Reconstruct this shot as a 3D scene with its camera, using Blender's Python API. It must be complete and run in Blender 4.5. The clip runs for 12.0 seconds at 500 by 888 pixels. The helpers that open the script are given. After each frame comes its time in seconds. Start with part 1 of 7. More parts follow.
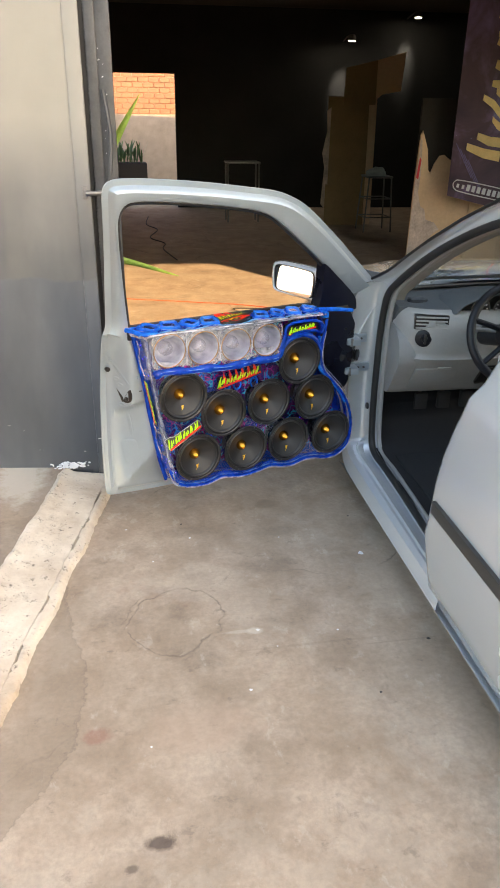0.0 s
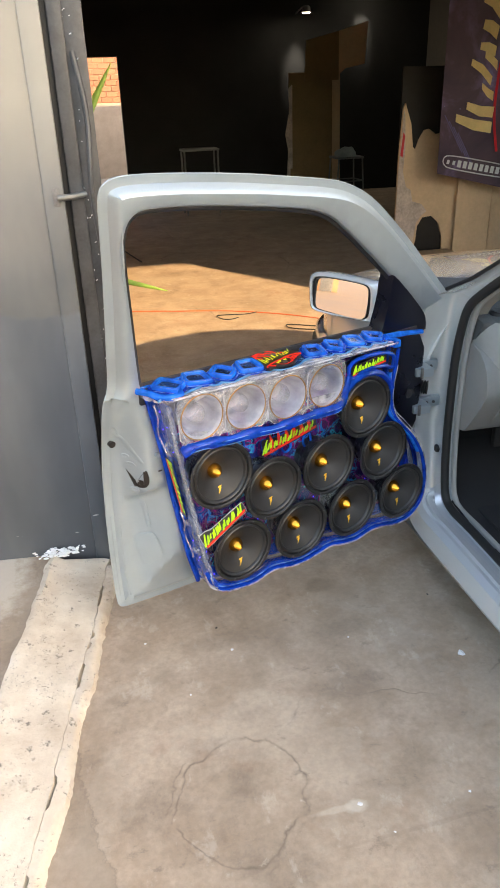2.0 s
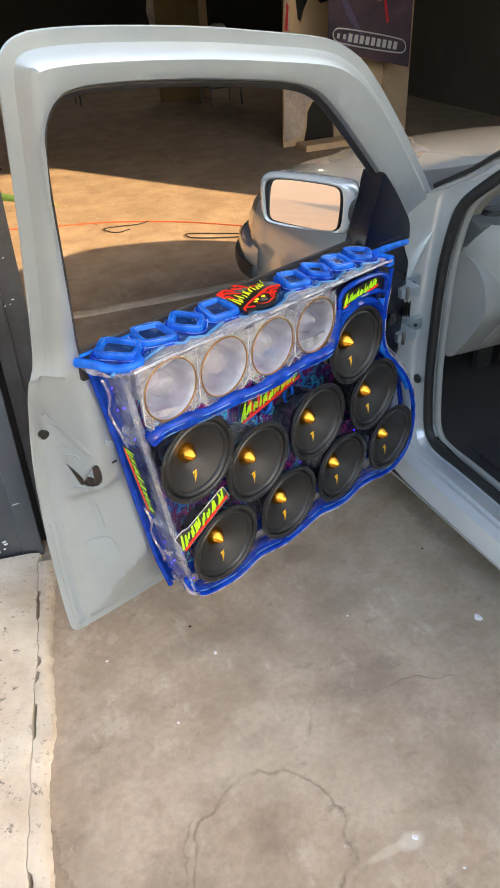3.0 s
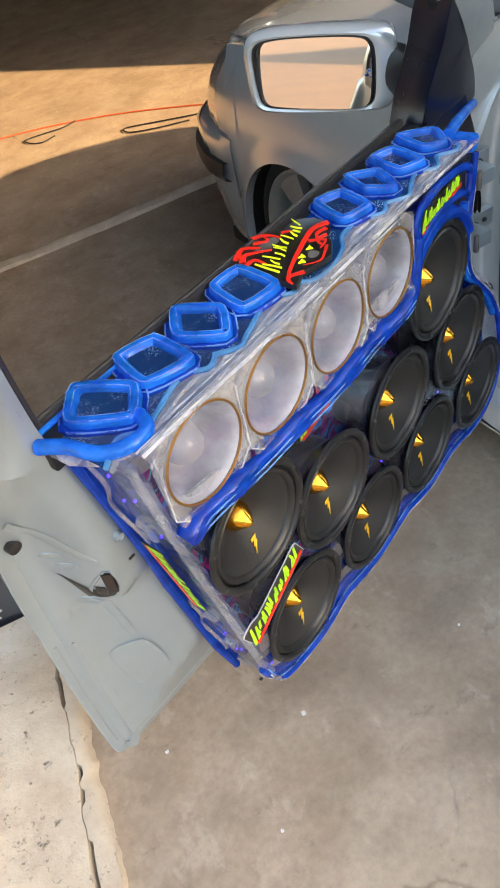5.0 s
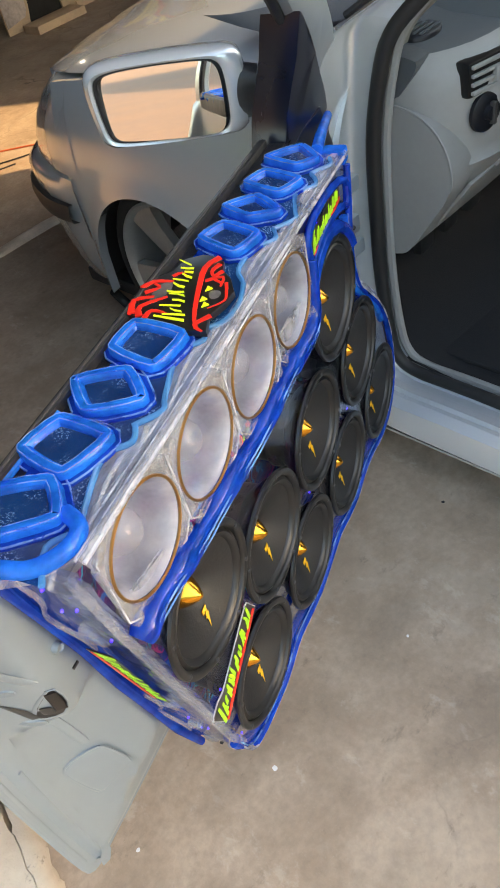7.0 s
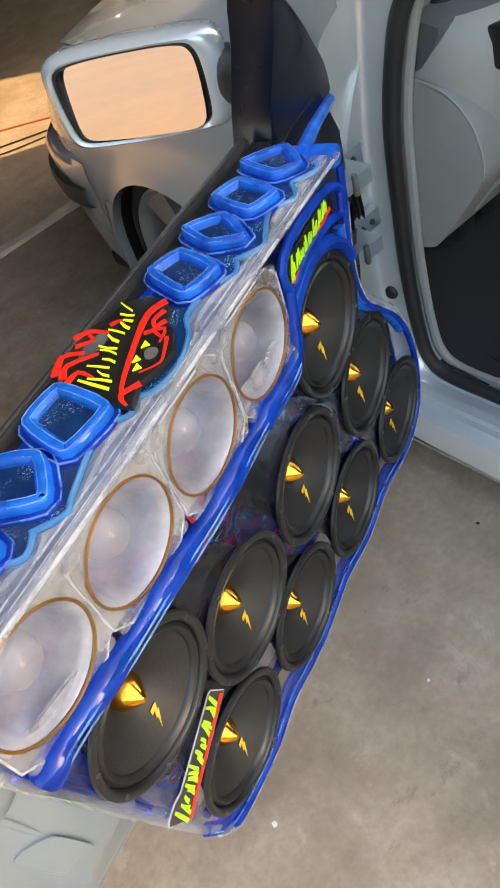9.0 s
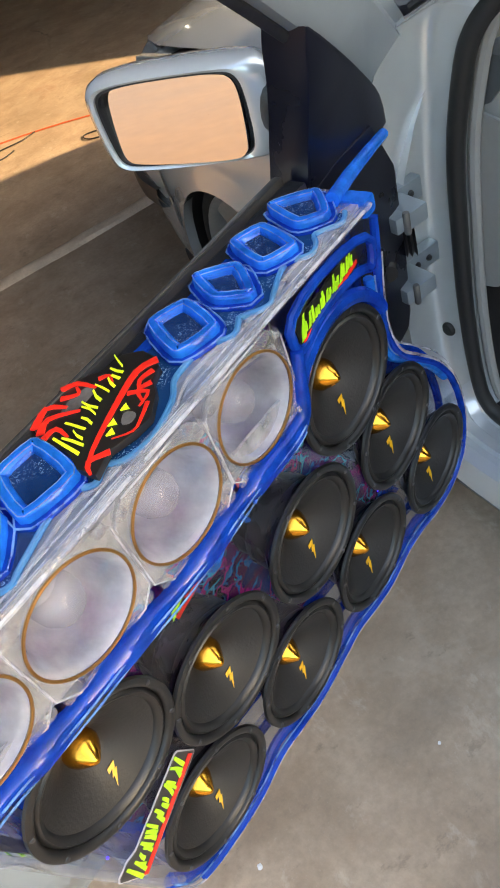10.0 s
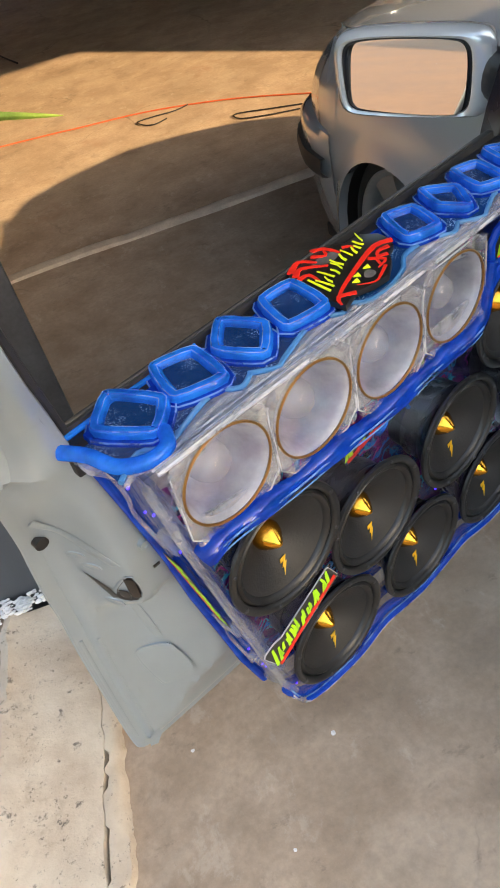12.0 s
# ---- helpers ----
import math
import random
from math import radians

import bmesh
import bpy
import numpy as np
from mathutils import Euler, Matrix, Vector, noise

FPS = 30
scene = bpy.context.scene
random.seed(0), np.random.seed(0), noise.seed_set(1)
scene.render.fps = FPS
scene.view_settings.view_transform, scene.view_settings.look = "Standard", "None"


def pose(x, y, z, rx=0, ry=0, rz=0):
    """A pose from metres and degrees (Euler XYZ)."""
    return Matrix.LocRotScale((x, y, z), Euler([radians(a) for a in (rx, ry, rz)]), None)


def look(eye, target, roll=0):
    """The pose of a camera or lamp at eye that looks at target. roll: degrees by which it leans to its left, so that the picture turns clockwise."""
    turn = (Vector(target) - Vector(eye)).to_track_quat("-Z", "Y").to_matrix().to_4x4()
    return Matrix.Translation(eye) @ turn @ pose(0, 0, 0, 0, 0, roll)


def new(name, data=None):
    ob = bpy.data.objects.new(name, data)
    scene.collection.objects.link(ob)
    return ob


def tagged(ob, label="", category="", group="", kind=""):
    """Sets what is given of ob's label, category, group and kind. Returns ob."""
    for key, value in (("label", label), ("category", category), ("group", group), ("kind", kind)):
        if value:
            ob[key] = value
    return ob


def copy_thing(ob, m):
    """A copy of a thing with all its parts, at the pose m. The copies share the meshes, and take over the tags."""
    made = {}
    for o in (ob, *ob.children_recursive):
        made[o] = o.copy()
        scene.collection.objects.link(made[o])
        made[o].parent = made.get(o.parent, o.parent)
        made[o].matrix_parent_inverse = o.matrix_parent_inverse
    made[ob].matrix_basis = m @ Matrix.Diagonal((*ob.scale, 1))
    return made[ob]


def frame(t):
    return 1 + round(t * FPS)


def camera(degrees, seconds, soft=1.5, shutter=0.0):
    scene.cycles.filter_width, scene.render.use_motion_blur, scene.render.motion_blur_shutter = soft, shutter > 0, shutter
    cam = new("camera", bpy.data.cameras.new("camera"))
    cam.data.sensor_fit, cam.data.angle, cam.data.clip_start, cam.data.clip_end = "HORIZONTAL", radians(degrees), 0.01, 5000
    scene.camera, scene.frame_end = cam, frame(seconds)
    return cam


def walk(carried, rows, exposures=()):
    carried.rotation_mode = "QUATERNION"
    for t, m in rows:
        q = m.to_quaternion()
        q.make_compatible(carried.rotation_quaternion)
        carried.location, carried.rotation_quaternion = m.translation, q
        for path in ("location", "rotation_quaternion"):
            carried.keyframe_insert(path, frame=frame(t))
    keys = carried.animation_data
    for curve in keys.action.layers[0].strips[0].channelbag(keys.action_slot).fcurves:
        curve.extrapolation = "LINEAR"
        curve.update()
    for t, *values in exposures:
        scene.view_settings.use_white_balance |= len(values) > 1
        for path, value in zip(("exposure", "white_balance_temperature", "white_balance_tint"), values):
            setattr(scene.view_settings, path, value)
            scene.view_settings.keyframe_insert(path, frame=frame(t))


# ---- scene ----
cam = camera(38.2, 12.0, soft=1.7)
PATH = [
    (0, (-0.951, -2.826, 1.616), (-0.631, -1.044, 0.765), 0.9),
    (0.5, (-1.072, -2.629, 1.601), (-0.557, -0.885, 0.768), -0.7),
    (1, (-1.150, -2.461, 1.584), (-0.693, -0.723, 0.706), -1.1),
    (1.5, (-1.113, -2.205, 1.572), (-0.698, -0.460, 0.688), -1.8),
    (2, (-1.078, -1.997, 1.551), (-0.653, -0.252, 0.671), -1.9),
    (2.5, (-1.085, -1.755, 1.511), (-0.509, -0.086, 0.572), -1.4),
    (3, (-1.140, -1.477, 1.467), (-0.468, 0.041, 0.351), -2.7),
    (3.5, (-1.122, -1.287, 1.407), (-0.484, 0.168, 0.192), -6.7),
    (3.7, (-1.094, -1.207, 1.385), (-0.482, 0.217, 0.122), -8.6),
    (5.3, (-0.984, -0.868, 1.356), (-0.371, 0.414, -0.051), -15.4),
    (5.5, (-0.995, -0.836, 1.355), (-0.323, 0.396, -0.070), -15.4),
    (6, (-1.017, -0.790, 1.351), (-0.258, 0.392, -0.073), -15.4),
    (6.5, (-1.004, -0.792, 1.350), (-0.198, 0.380, -0.056), -15.5),
    (7, (-0.981, -0.801, 1.343), (-0.112, 0.338, -0.052), -15.4),
    (7.2, (-0.971, -0.802, 1.341), (-0.087, 0.324, -0.056), -15.6),
    (8.8, (-0.791, -0.767, 1.303), (-0.096, 0.444, -0.128), -21.8),
    (9, (-0.761, -0.758, 1.307), (-0.103, 0.467, -0.131), -21.8),
    (9.5, (-0.682, -0.762, 1.312), (-0.146, 0.531, -0.117), -23.2),
    (10, (-0.619, -0.758, 1.313), (-0.174, 0.590, -0.095), -23.1),
    (10.5, (-0.655, -0.742, 1.308), (-0.285, 0.621, -0.108), -20.7),
    (11, (-0.777, -0.762, 1.319), (-0.474, 0.618, -0.097), -18.0),
    (11.5, (-0.877, -0.815, 1.336), (-0.602, 0.588, -0.062), -16.5),
    (12, (-0.904, -0.907, 1.356), (-0.552, 0.521, 0.002), -15.0),
]
EXPOSE = [(0.0, 2.60, 7950, 9), (2.5, 2.66, 7950, 9), (3.5, 2.54, 7900, 9), (6.0, 2.56, 8150, 8), (9.0, 2.64, 8250, 8), (10.5, 2.57, 7950, 8), (11.5, 2.38, 8050, 8), (12.0, 2.30, 8100, 9)]
walk(cam, [(t, look(eye, target, roll)) for t, eye, target, roll in PATH], EXPOSE)

# ---- light: low afternoon sun from behind, over the street, and the open sky ----
SUN_EL = radians(22.0)
SUN_FROM = Vector((0.523, -0.852, 0.0))
world = bpy.data.worlds.new("sky")
scene.world = world
world.use_nodes = True
wn = world.node_tree
sky = wn.nodes.new("ShaderNodeTexSky")
sky.sky_type, sky.sun_disc, sky.sun_elevation = "NISHITA", False, SUN_EL
sky.sun_rotation = math.atan2(SUN_FROM.x, SUN_FROM.y)
sky.dust_density = 1.5
wn.links.new(sky.outputs[0], wn.nodes["Background"].inputs[0])
wn.nodes["Background"].inputs[1].default_value = 0.15
sun = new("sun", bpy.data.lights.new("sun", "SUN"))
sun.data.energy, sun.data.angle, sun.data.color = 2.4, radians(0.7), (1.0, 0.75, 0.47)
sun.matrix_world = look((0, 0, 0), -SUN_FROM * math.cos(SUN_EL) - Vector((0, 0, math.sin(SUN_EL))))


# ---- material helpers ----
def nd(t, kind, ins=None, operation="", data_type="", blend_type="", feature="", use_clamp=False):
    n = t.nodes.new(kind)
    if operation:
        n.operation = operation
    if data_type:
        n.data_type = data_type
    if blend_type:
        n.blend_type = blend_type
    if feature:
        n.feature = feature
    if use_clamp:
        n.use_clamp = True
    for k, v in (ins or {}).items():
        if isinstance(v, bpy.types.NodeSocket):
            t.links.new(v, n.inputs[k])
        else:
            n.inputs[k].default_value = v
    return n


def c4(c):
    return (*c, 1.0) if len(c) == 3 else c


def ramp(t, fac, stops):
    n = nd(t, "ShaderNodeValToRGB", {0: fac})
    e = n.color_ramp.elements
    while len(e) < len(stops):
        e.new(0.5)
    for el, (p, c) in zip(e, stops):
        el.position = p
        el.color = c4(c) if isinstance(c, tuple) else (c, c, c, 1)
    return n.outputs[0]


def mixc(t, fac, a, b, blend="MIX"):
    n = nd(t, "ShaderNodeMix", {0: fac, 6: a, 7: b}, data_type="RGBA", blend_type=blend)
    return n.outputs[2]


def noise_of(t, co, scale, detail=4, rough=0.55, distort=0.0):
    return nd(t, "ShaderNodeTexNoise", {"Vector": co, "Scale": scale, "Detail": detail, "Roughness": rough, "Distortion": distort}).outputs["Fac"]


def math_of(t, op, a, b=0.0, clamp=False):
    return nd(t, "ShaderNodeMath", {0: a, 1: b}, operation=op, use_clamp=clamp).outputs[0]


def start(name):
    m = bpy.data.materials.new(name)
    m.use_nodes = True
    t = m.node_tree
    co = nd(t, "ShaderNodeTexCoord").outputs["Object"]
    return m, t, t.nodes["Principled BSDF"], co


def plain(name, c, rough=0.5, metal=0.0, vary=0.12, scale=9.0, bump=0.0, bscale=120.0, coat=0.0, spec=0.5):
    """A surface of one colour with soft blotches, fine grain and a little uneven gloss."""
    m, t, b, co = start(name)
    f = noise_of(t, co, scale, 5)
    g = noise_of(t, co, scale * 9, 3)
    lo, hi = tuple(v * (1 - vary) for v in c), tuple(min(1.0, v * (1 + vary)) for v in c)
    col = mixc(t, 0.3, ramp(t, f, [(0.3, lo), (0.7, hi)]), ramp(t, g, [(0.3, lo), (0.7, hi)]))
    t.links.new(col, b.inputs["Base Color"])
    t.links.new(ramp(t, f, [(0.2, max(0.02, rough * 0.85)), (0.8, min(1.0, rough * 1.15))]), b.inputs["Roughness"])
    b.inputs["Metallic"].default_value = metal
    b.inputs["Coat Weight"].default_value = coat
    b.inputs["Coat Roughness"].default_value = 0.08
    b.inputs["Specular IOR Level"].default_value = spec
    if bump:
        bp = nd(t, "ShaderNodeBump", {"Height": noise_of(t, co, bscale, 3), "Strength": bump, "Distance": 0.002})
        t.links.new(bp.outputs[0], b.inputs["Normal"])
    return m


def clear(name, tint, gloss=0.04, ior=1.46, milk=0.0, milk_colour=(0.8, 0.8, 0.85), blot=0.25, ripple=0.0, stretch=(1, 1, 1)):
    """Acrylic sheet: lets light straight through, tinted, with a gloss, and milky where milk is above 0."""
    m, t, b, co = start(name)
    t.nodes.remove(b)
    out = t.nodes["Material Output"]
    tr = nd(t, "ShaderNodeBsdfTransparent", {"Color": c4(tint)}).outputs[0]
    body = tr
    if milk:
        d = nd(t, "ShaderNodeBsdfDiffuse", {"Color": c4(milk_colour)}).outputs[0]
        s = nd(t, "ShaderNodeBsdfTranslucent", {"Color": c4(milk_colour)}).outputs[0]
        half = nd(t, "ShaderNodeMixShader", {0: 0.45, 1: d, 2: s}).outputs[0]
        f = ramp(t, noise_of(t, nd(t, "ShaderNodeVectorMath", {0: co, 1: stretch}, operation="MULTIPLY").outputs[0], 25.0, 4), [(0.3, milk * (1 - blot)), (0.7, min(1.0, milk * (1 + blot)))])
        body = nd(t, "ShaderNodeMixShader", {0: f, 1: tr, 2: half}).outputs[0]
    shine = nd(t, "ShaderNodeBsdfGlossy", {"Color": (1, 1, 1, 1), "Roughness": gloss})
    gl = shine.outputs[0]
    if ripple:
        wave = noise_of(t, nd(t, "ShaderNodeVectorMath", {0: co, 1: stretch}, operation="MULTIPLY").outputs[0], 38.0, 2)
        bp = nd(t, "ShaderNodeBump", {"Height": wave, "Strength": ripple, "Distance": 0.01})
        t.links.new(bp.outputs[0], shine.inputs["Normal"])
    face = nd(t, "ShaderNodeLayerWeight", {"Blend": 0.5}).outputs["Facing"]
    fr = math_of(t, "ADD", math_of(t, "MULTIPLY", math_of(t, "POWER", face, 5.0), 0.55), ((ior - 1) / (ior + 1)) ** 2)
    mix = nd(t, "ShaderNodeMixShader", {0: fr, 1: body, 2: gl}).outputs[0]
    t.links.new(mix, out.inputs[0])
    return m


def paint_silver():
    m, t, b, co = start("silver_paint")
    f = noise_of(t, co, 2.2, 5, 0.6)
    flake = noise_of(t, co, 900.0, 2)
    col = mixc(t, 0.06, ramp(t, f, [(0.3, (0.66, 0.70, 0.735)), (0.7, (0.72, 0.755, 0.785))]), ramp(t, flake, [(0.35, (0.45, 0.49, 0.52)), (0.65, (0.66, 0.69, 0.71))]))
    col = mixc(t, ramp(t, f, [(0.45, 0.0), (0.9, 0.12)]), col, (0.45, 0.42, 0.37, 1))
    t.links.new(col, b.inputs["Base Color"])
    b.inputs["Metallic"].default_value = 0.45
    t.links.new(ramp(t, f, [(0.2, 0.24), (0.9, 0.29)]), b.inputs["Roughness"])
    b.inputs["Coat Weight"].default_value = 1.0
    b.inputs["Coat Roughness"].default_value = 0.07
    return m


def concrete():
    """Old trowelled floor: patches, stains, hairline cracks, an oily ring and pale splashes."""
    m, t, b, co = start("concrete_floor")
    big = noise_of(t, co, 0.8, 5, 0.6, 0.3)
    mid = noise_of(t, co, 4.0, 7, 0.68, 0.15)
    fine = noise_of(t, co, 60.0, 5, 0.7)
    grit = noise_of(t, co, 320.0, 2)
    col = ramp(t, mid, [(0.28, (0.30, 0.208, 0.143)), (0.44, (0.405, 0.296, 0.214)), (0.56, (0.485, 0.366, 0.274)), (0.70, (0.565, 0.445, 0.345))])
    col = mixc(t, ramp(t, big, [(0.40, 0.0), (0.66, 0.40)]), col, (0.29, 0.235, 0.18, 1))
    col = mixc(t, ramp(t, fine, [(0.35, 0.30), (0.6, 0.0)]), col, (0.20, 0.165, 0.13, 1))
    col = mixc(t, ramp(t, grit, [(0.62, 0.0), (0.75, 0.3)]), col, (0.5, 0.46, 0.4, 1))
    blot = noise_of(t, co, 3.2, 6, 0.72, 0.2)
    col = mixc(t, ramp(t, blot, [(0.55, 0.0), (0.72, 0.55)]), col, (0.16, 0.118, 0.09, 1))
    rust = noise_of(t, nd(t, "ShaderNodeVectorMath", {0: co, 1: (7.3, 2.1, 0)}, operation="ADD").outputs[0], 3.1, 4, 0.6)
    col = mixc(t, ramp(t, rust, [(0.62, 0.0), (0.72, 0.35)]), col, (0.30, 0.15, 0.09, 1))
    patch = noise_of(t, nd(t, "ShaderNodeVectorMath", {0: co, 1: (3.7, 8.1, 0)}, operation="ADD").outputs[0], 1.7, 8, 0.72, 0.2)
    col = mixc(t, ramp(t, patch, [(0.52, 0.0), (0.56, 0.18), (0.64, 0.12), (0.70, 0.0)]), col, (0.52, 0.45, 0.37, 1))
    scuff = nd(t, "ShaderNodeTexNoise", {"Vector": nd(t, "ShaderNodeVectorMath", {0: co, 1: (4.0, 6.0, 1.0)}, operation="MULTIPLY").outputs[0], "Scale": 2.4, "Detail": 7.0, "Roughness": 0.75}).outputs["Fac"]
    col = mixc(t, ramp(t, scuff, [(0.60, 0.0), (0.66, 0.4)]), col, (0.16, 0.125, 0.10, 1))
    scrape = noise_of(t, nd(t, "ShaderNodeVectorMath", {0: co, 1: (1.3, 0.8, 1.0)}, operation="MULTIPLY").outputs[0], 8.5, 9, 0.74, 0.25)
    col = mixc(t, ramp(t, scrape, [(0.585, 0.0), (0.64, 0.30)]), col, (0.60, 0.52, 0.44, 1))
    col = mixc(t, ramp(t, scrape, [(0.33, 0.35), (0.40, 0.0)]), col, (0.20, 0.15, 0.115, 1))
    # hairline cracks
    wob = nd(t, "ShaderNodeTexNoise", {"Vector": co, "Scale": 3.0, "Detail": 5.0}).outputs["Color"]
    cow = mixc(t, 0.16, co, wob, "LINEAR_LIGHT")
    v = nd(t, "ShaderNodeTexVoronoi", {"Vector": cow, "Scale": 0.85}, feature="DISTANCE_TO_EDGE").outputs[0]
    where = ramp(t, noise_of(t, co, 1.1, 2), [(0.50, 0.0), (0.60, 1.0)])
    crack = math_of(t, "MULTIPLY", ramp(t, v, [(0.0, 1.0), (0.0045, 0.0)]), where)
    col = mixc(t, math_of(t, "MULTIPLY", crack, 0.6), col, (0.09, 0.07, 0.055, 1))
    # coat broken away along the kerb
    sx = nd(t, "ShaderNodeSeparateXYZ", {0: co}).outputs
    along = math_of(t, "DIVIDE", math_of(t, "ADD", sx[1], 1.6), 1.2)
    edge = math_of(t, "SUBTRACT", ramp(t, along, [(0.0, 0.16), (0.145, 0.277), (0.237, 0.334), (0.40, 0.362), (0.514, 0.356), (0.65, 0.308), (0.865, 0.27), (1.0, 0.24)]), 1.5)
    gap = math_of(t, "SUBTRACT", math_of(t, "ADD", edge, math_of(t, "MULTIPLY", math_of(t, "SUBTRACT", noise_of(t, co, 16.0, 5, 0.7), 0.5), 0.09)), sx[0])
    col = mixc(t, ramp(t, gap, [(0.0, 0.0), (0.006, 0.42), (0.3, 0.3)]), col, (0.235, 0.175, 0.125, 1))
    col = mixc(t, ramp(t, math_of(t, "ABSOLUTE", gap), [(0.0, 0.4), (0.006, 0.0)]), col, (0.11, 0.085, 0.065, 1))
    # single stains and a splash of plaster
    rag = math_of(t, "MULTIPLY", math_of(t, "SUBTRACT", noise_of(t, co, 20.0, 5, 0.7), 0.5), 1.3)
    for x, y, rx, ry, c, k in ((-1.097, -1.289, 0.05, 0.035, (0.30, 0.14, 0.10, 1), 0.6), (-0.38, -0.305, 0.11, 0.05, (0.16, 0.12, 0.09, 1), 0.32), (-0.455, -0.545, 0.13, 0.06, (0.17, 0.13, 0.10, 1), 0.32), (-0.76, -0.25, 0.16, 0.05, (0.18, 0.135, 0.105, 1), 0.28), (-0.58, -0.911, 0.03, 0.022, (0.70, 0.65, 0.57, 1), 0.5), (-0.64, -0.909, 0.06, 0.010, (0.66, 0.60, 0.52, 1), 0.3), (-0.8, -1.30, 0.2, 0.12, (0.48, 0.34, 0.25, 1), 0.4), (-0.939, -1.644, 0.045, 0.026, (0.07, 0.045, 0.035, 1), 0.8), (-1.012, -1.70, 0.018, 0.014, (0.10, 0.07, 0.055, 1), 0.7), (-0.385, -0.075, 0.07, 0.045, (0.17, 0.125, 0.095, 1), 0.35), (-0.42, -1.005, 0.30, 0.007, (0.14, 0.105, 0.08, 1), 0.16), (-0.10, -1.035, 0.16, 0.005, (0.14, 0.105, 0.08, 1), 0.2), (-1.46, 0.22, 0.13, 0.30, (0.52, 0.47, 0.40, 1), 0.75)):
        d = nd(t, "ShaderNodeVectorMath", {0: co, 1: (x, y, 0.0)}, operation="SUBTRACT").outputs[0]
        d = nd(t, "ShaderNodeVectorMath", {0: d, 1: (1 / rx, 1 / ry, 0.0)}, operation="MULTIPLY").outputs[0]
        d = math_of(t, "ADD", nd(t, "ShaderNodeVectorMath", {0: d}, operation="LENGTH").outputs["Value"], rag)
        col = mixc(t, ramp(t, d, [(0.55, k), (1.0, 0.0)]), col, c)
    # ring left by a can
    p = nd(t, "ShaderNodeVectorMath", {0: cow, 1: (-0.83, -0.81, 0.0)}, operation="SUBTRACT").outputs[0]
    p = nd(t, "ShaderNodeVectorMath", {0: p, 1: (1.22, 0.93, 0.0)}, operation="MULTIPLY").outputs[0]
    rad = nd(t, "ShaderNodeVectorMath", {0: p}, operation="LENGTH").outputs["Value"]
    band = math_of(t, "ABSOLUTE", math_of(t, "SUBTRACT", rad, 0.172))
    ringm = math_of(t, "MULTIPLY", ramp(t, band, [(0.0, 1.0), (0.0065, 0.0)]), ramp(t, noise_of(t, co, 14.0, 4), [(0.36, 0.15), (0.6, 1.0)]))
    col = mixc(t, math_of(t, "MULTIPLY", ringm, 0.65), col, (0.10, 0.078, 0.06, 1))
    flake = math_of(t, "MULTIPLY", ramp(t, math_of(t, "ABSOLUTE", math_of(t, "SUBTRACT", rad, 0.164)), [(0.0, 1.0), (0.008, 0.0)]), ramp(t, noise_of(t, co, 26.0, 4, 0.7), [(0.58, 0.0), (0.66, 1.0)]))
    col = mixc(t, math_of(t, "MULTIPLY", flake, 0.6), col, (0.66, 0.56, 0.46, 1))
    outer = math_of(t, "MULTIPLY", ramp(t, math_of(t, "ABSOLUTE", math_of(t, "SUBTRACT", rad, 0.193)), [(0.0, 1.0), (0.005, 0.0)]), ramp(t, noise_of(t, co, 5.0, 4), [(0.48, 0.0), (0.58, 1.0)]))
    col = mixc(t, math_of(t, "MULTIPLY", outer, 0.5), col, (0.13, 0.10, 0.075, 1))
    t.links.new(col, b.inputs["Base Color"])
    t.links.new(ramp(t, mid, [(0.3, 0.62), (0.7, 0.85)]), b.inputs["Roughness"])
    h = math_of(t, "SUBTRACT", math_of(t, "ADD", math_of(t, "MULTIPLY", mid, 0.6), math_of(t, "MULTIPLY", fine, 0.3)), math_of(t, "MULTIPLY", crack, 1.0))
    bp = nd(t, "ShaderNodeBump", {"Height": h, "Strength": 0.35, "Distance": 0.006})
    t.links.new(bp.outputs[0], b.inputs["Normal"])
    return m


def whitewash():
    m, t, b, co = start("whitewashed_concrete")
    big = noise_of(t, co, 3.0, 6, 0.65, 0.3)
    mid = noise_of(t, co, 14.0, 6, 0.7)
    pit = noise_of(t, co, 26.0, 6, 0.7)
    col = ramp(t, big, [(0.30, (0.38, 0.29, 0.21)), (0.46, (0.56, 0.46, 0.36)), (0.60, (0.69, 0.60, 0.49)), (0.74, (0.77, 0.71, 0.63))])
    col = mixc(t, ramp(t, mid, [(0.56, 0.0), (0.72, 0.65)]), col, (0.36, 0.29, 0.22, 1))
    speck = noise_of(t, co, 85.0, 4, 0.75)
    col = mixc(t, math_of(t, "MULTIPLY", ramp(t, speck, [(0.58, 0.0), (0.64, 0.8)]), ramp(t, mid, [(0.45, 0.0), (0.60, 1.0)])), col, (0.10, 0.085, 0.075, 1))
    col = mixc(t, ramp(t, pit, [(0.62, 0.0), (0.68, 0.8)]), col, (0.12, 0.10, 0.085, 1))
    t.links.new(col, b.inputs["Base Color"])
    b.inputs["Roughness"].default_value = 0.85
    bp = nd(t, "ShaderNodeBump", {"Height": math_of(t, "ADD", mid, pit), "Strength": 0.5, "Distance": 0.006})
    t.links.new(bp.outputs[0], b.inputs["Normal"])
    return m


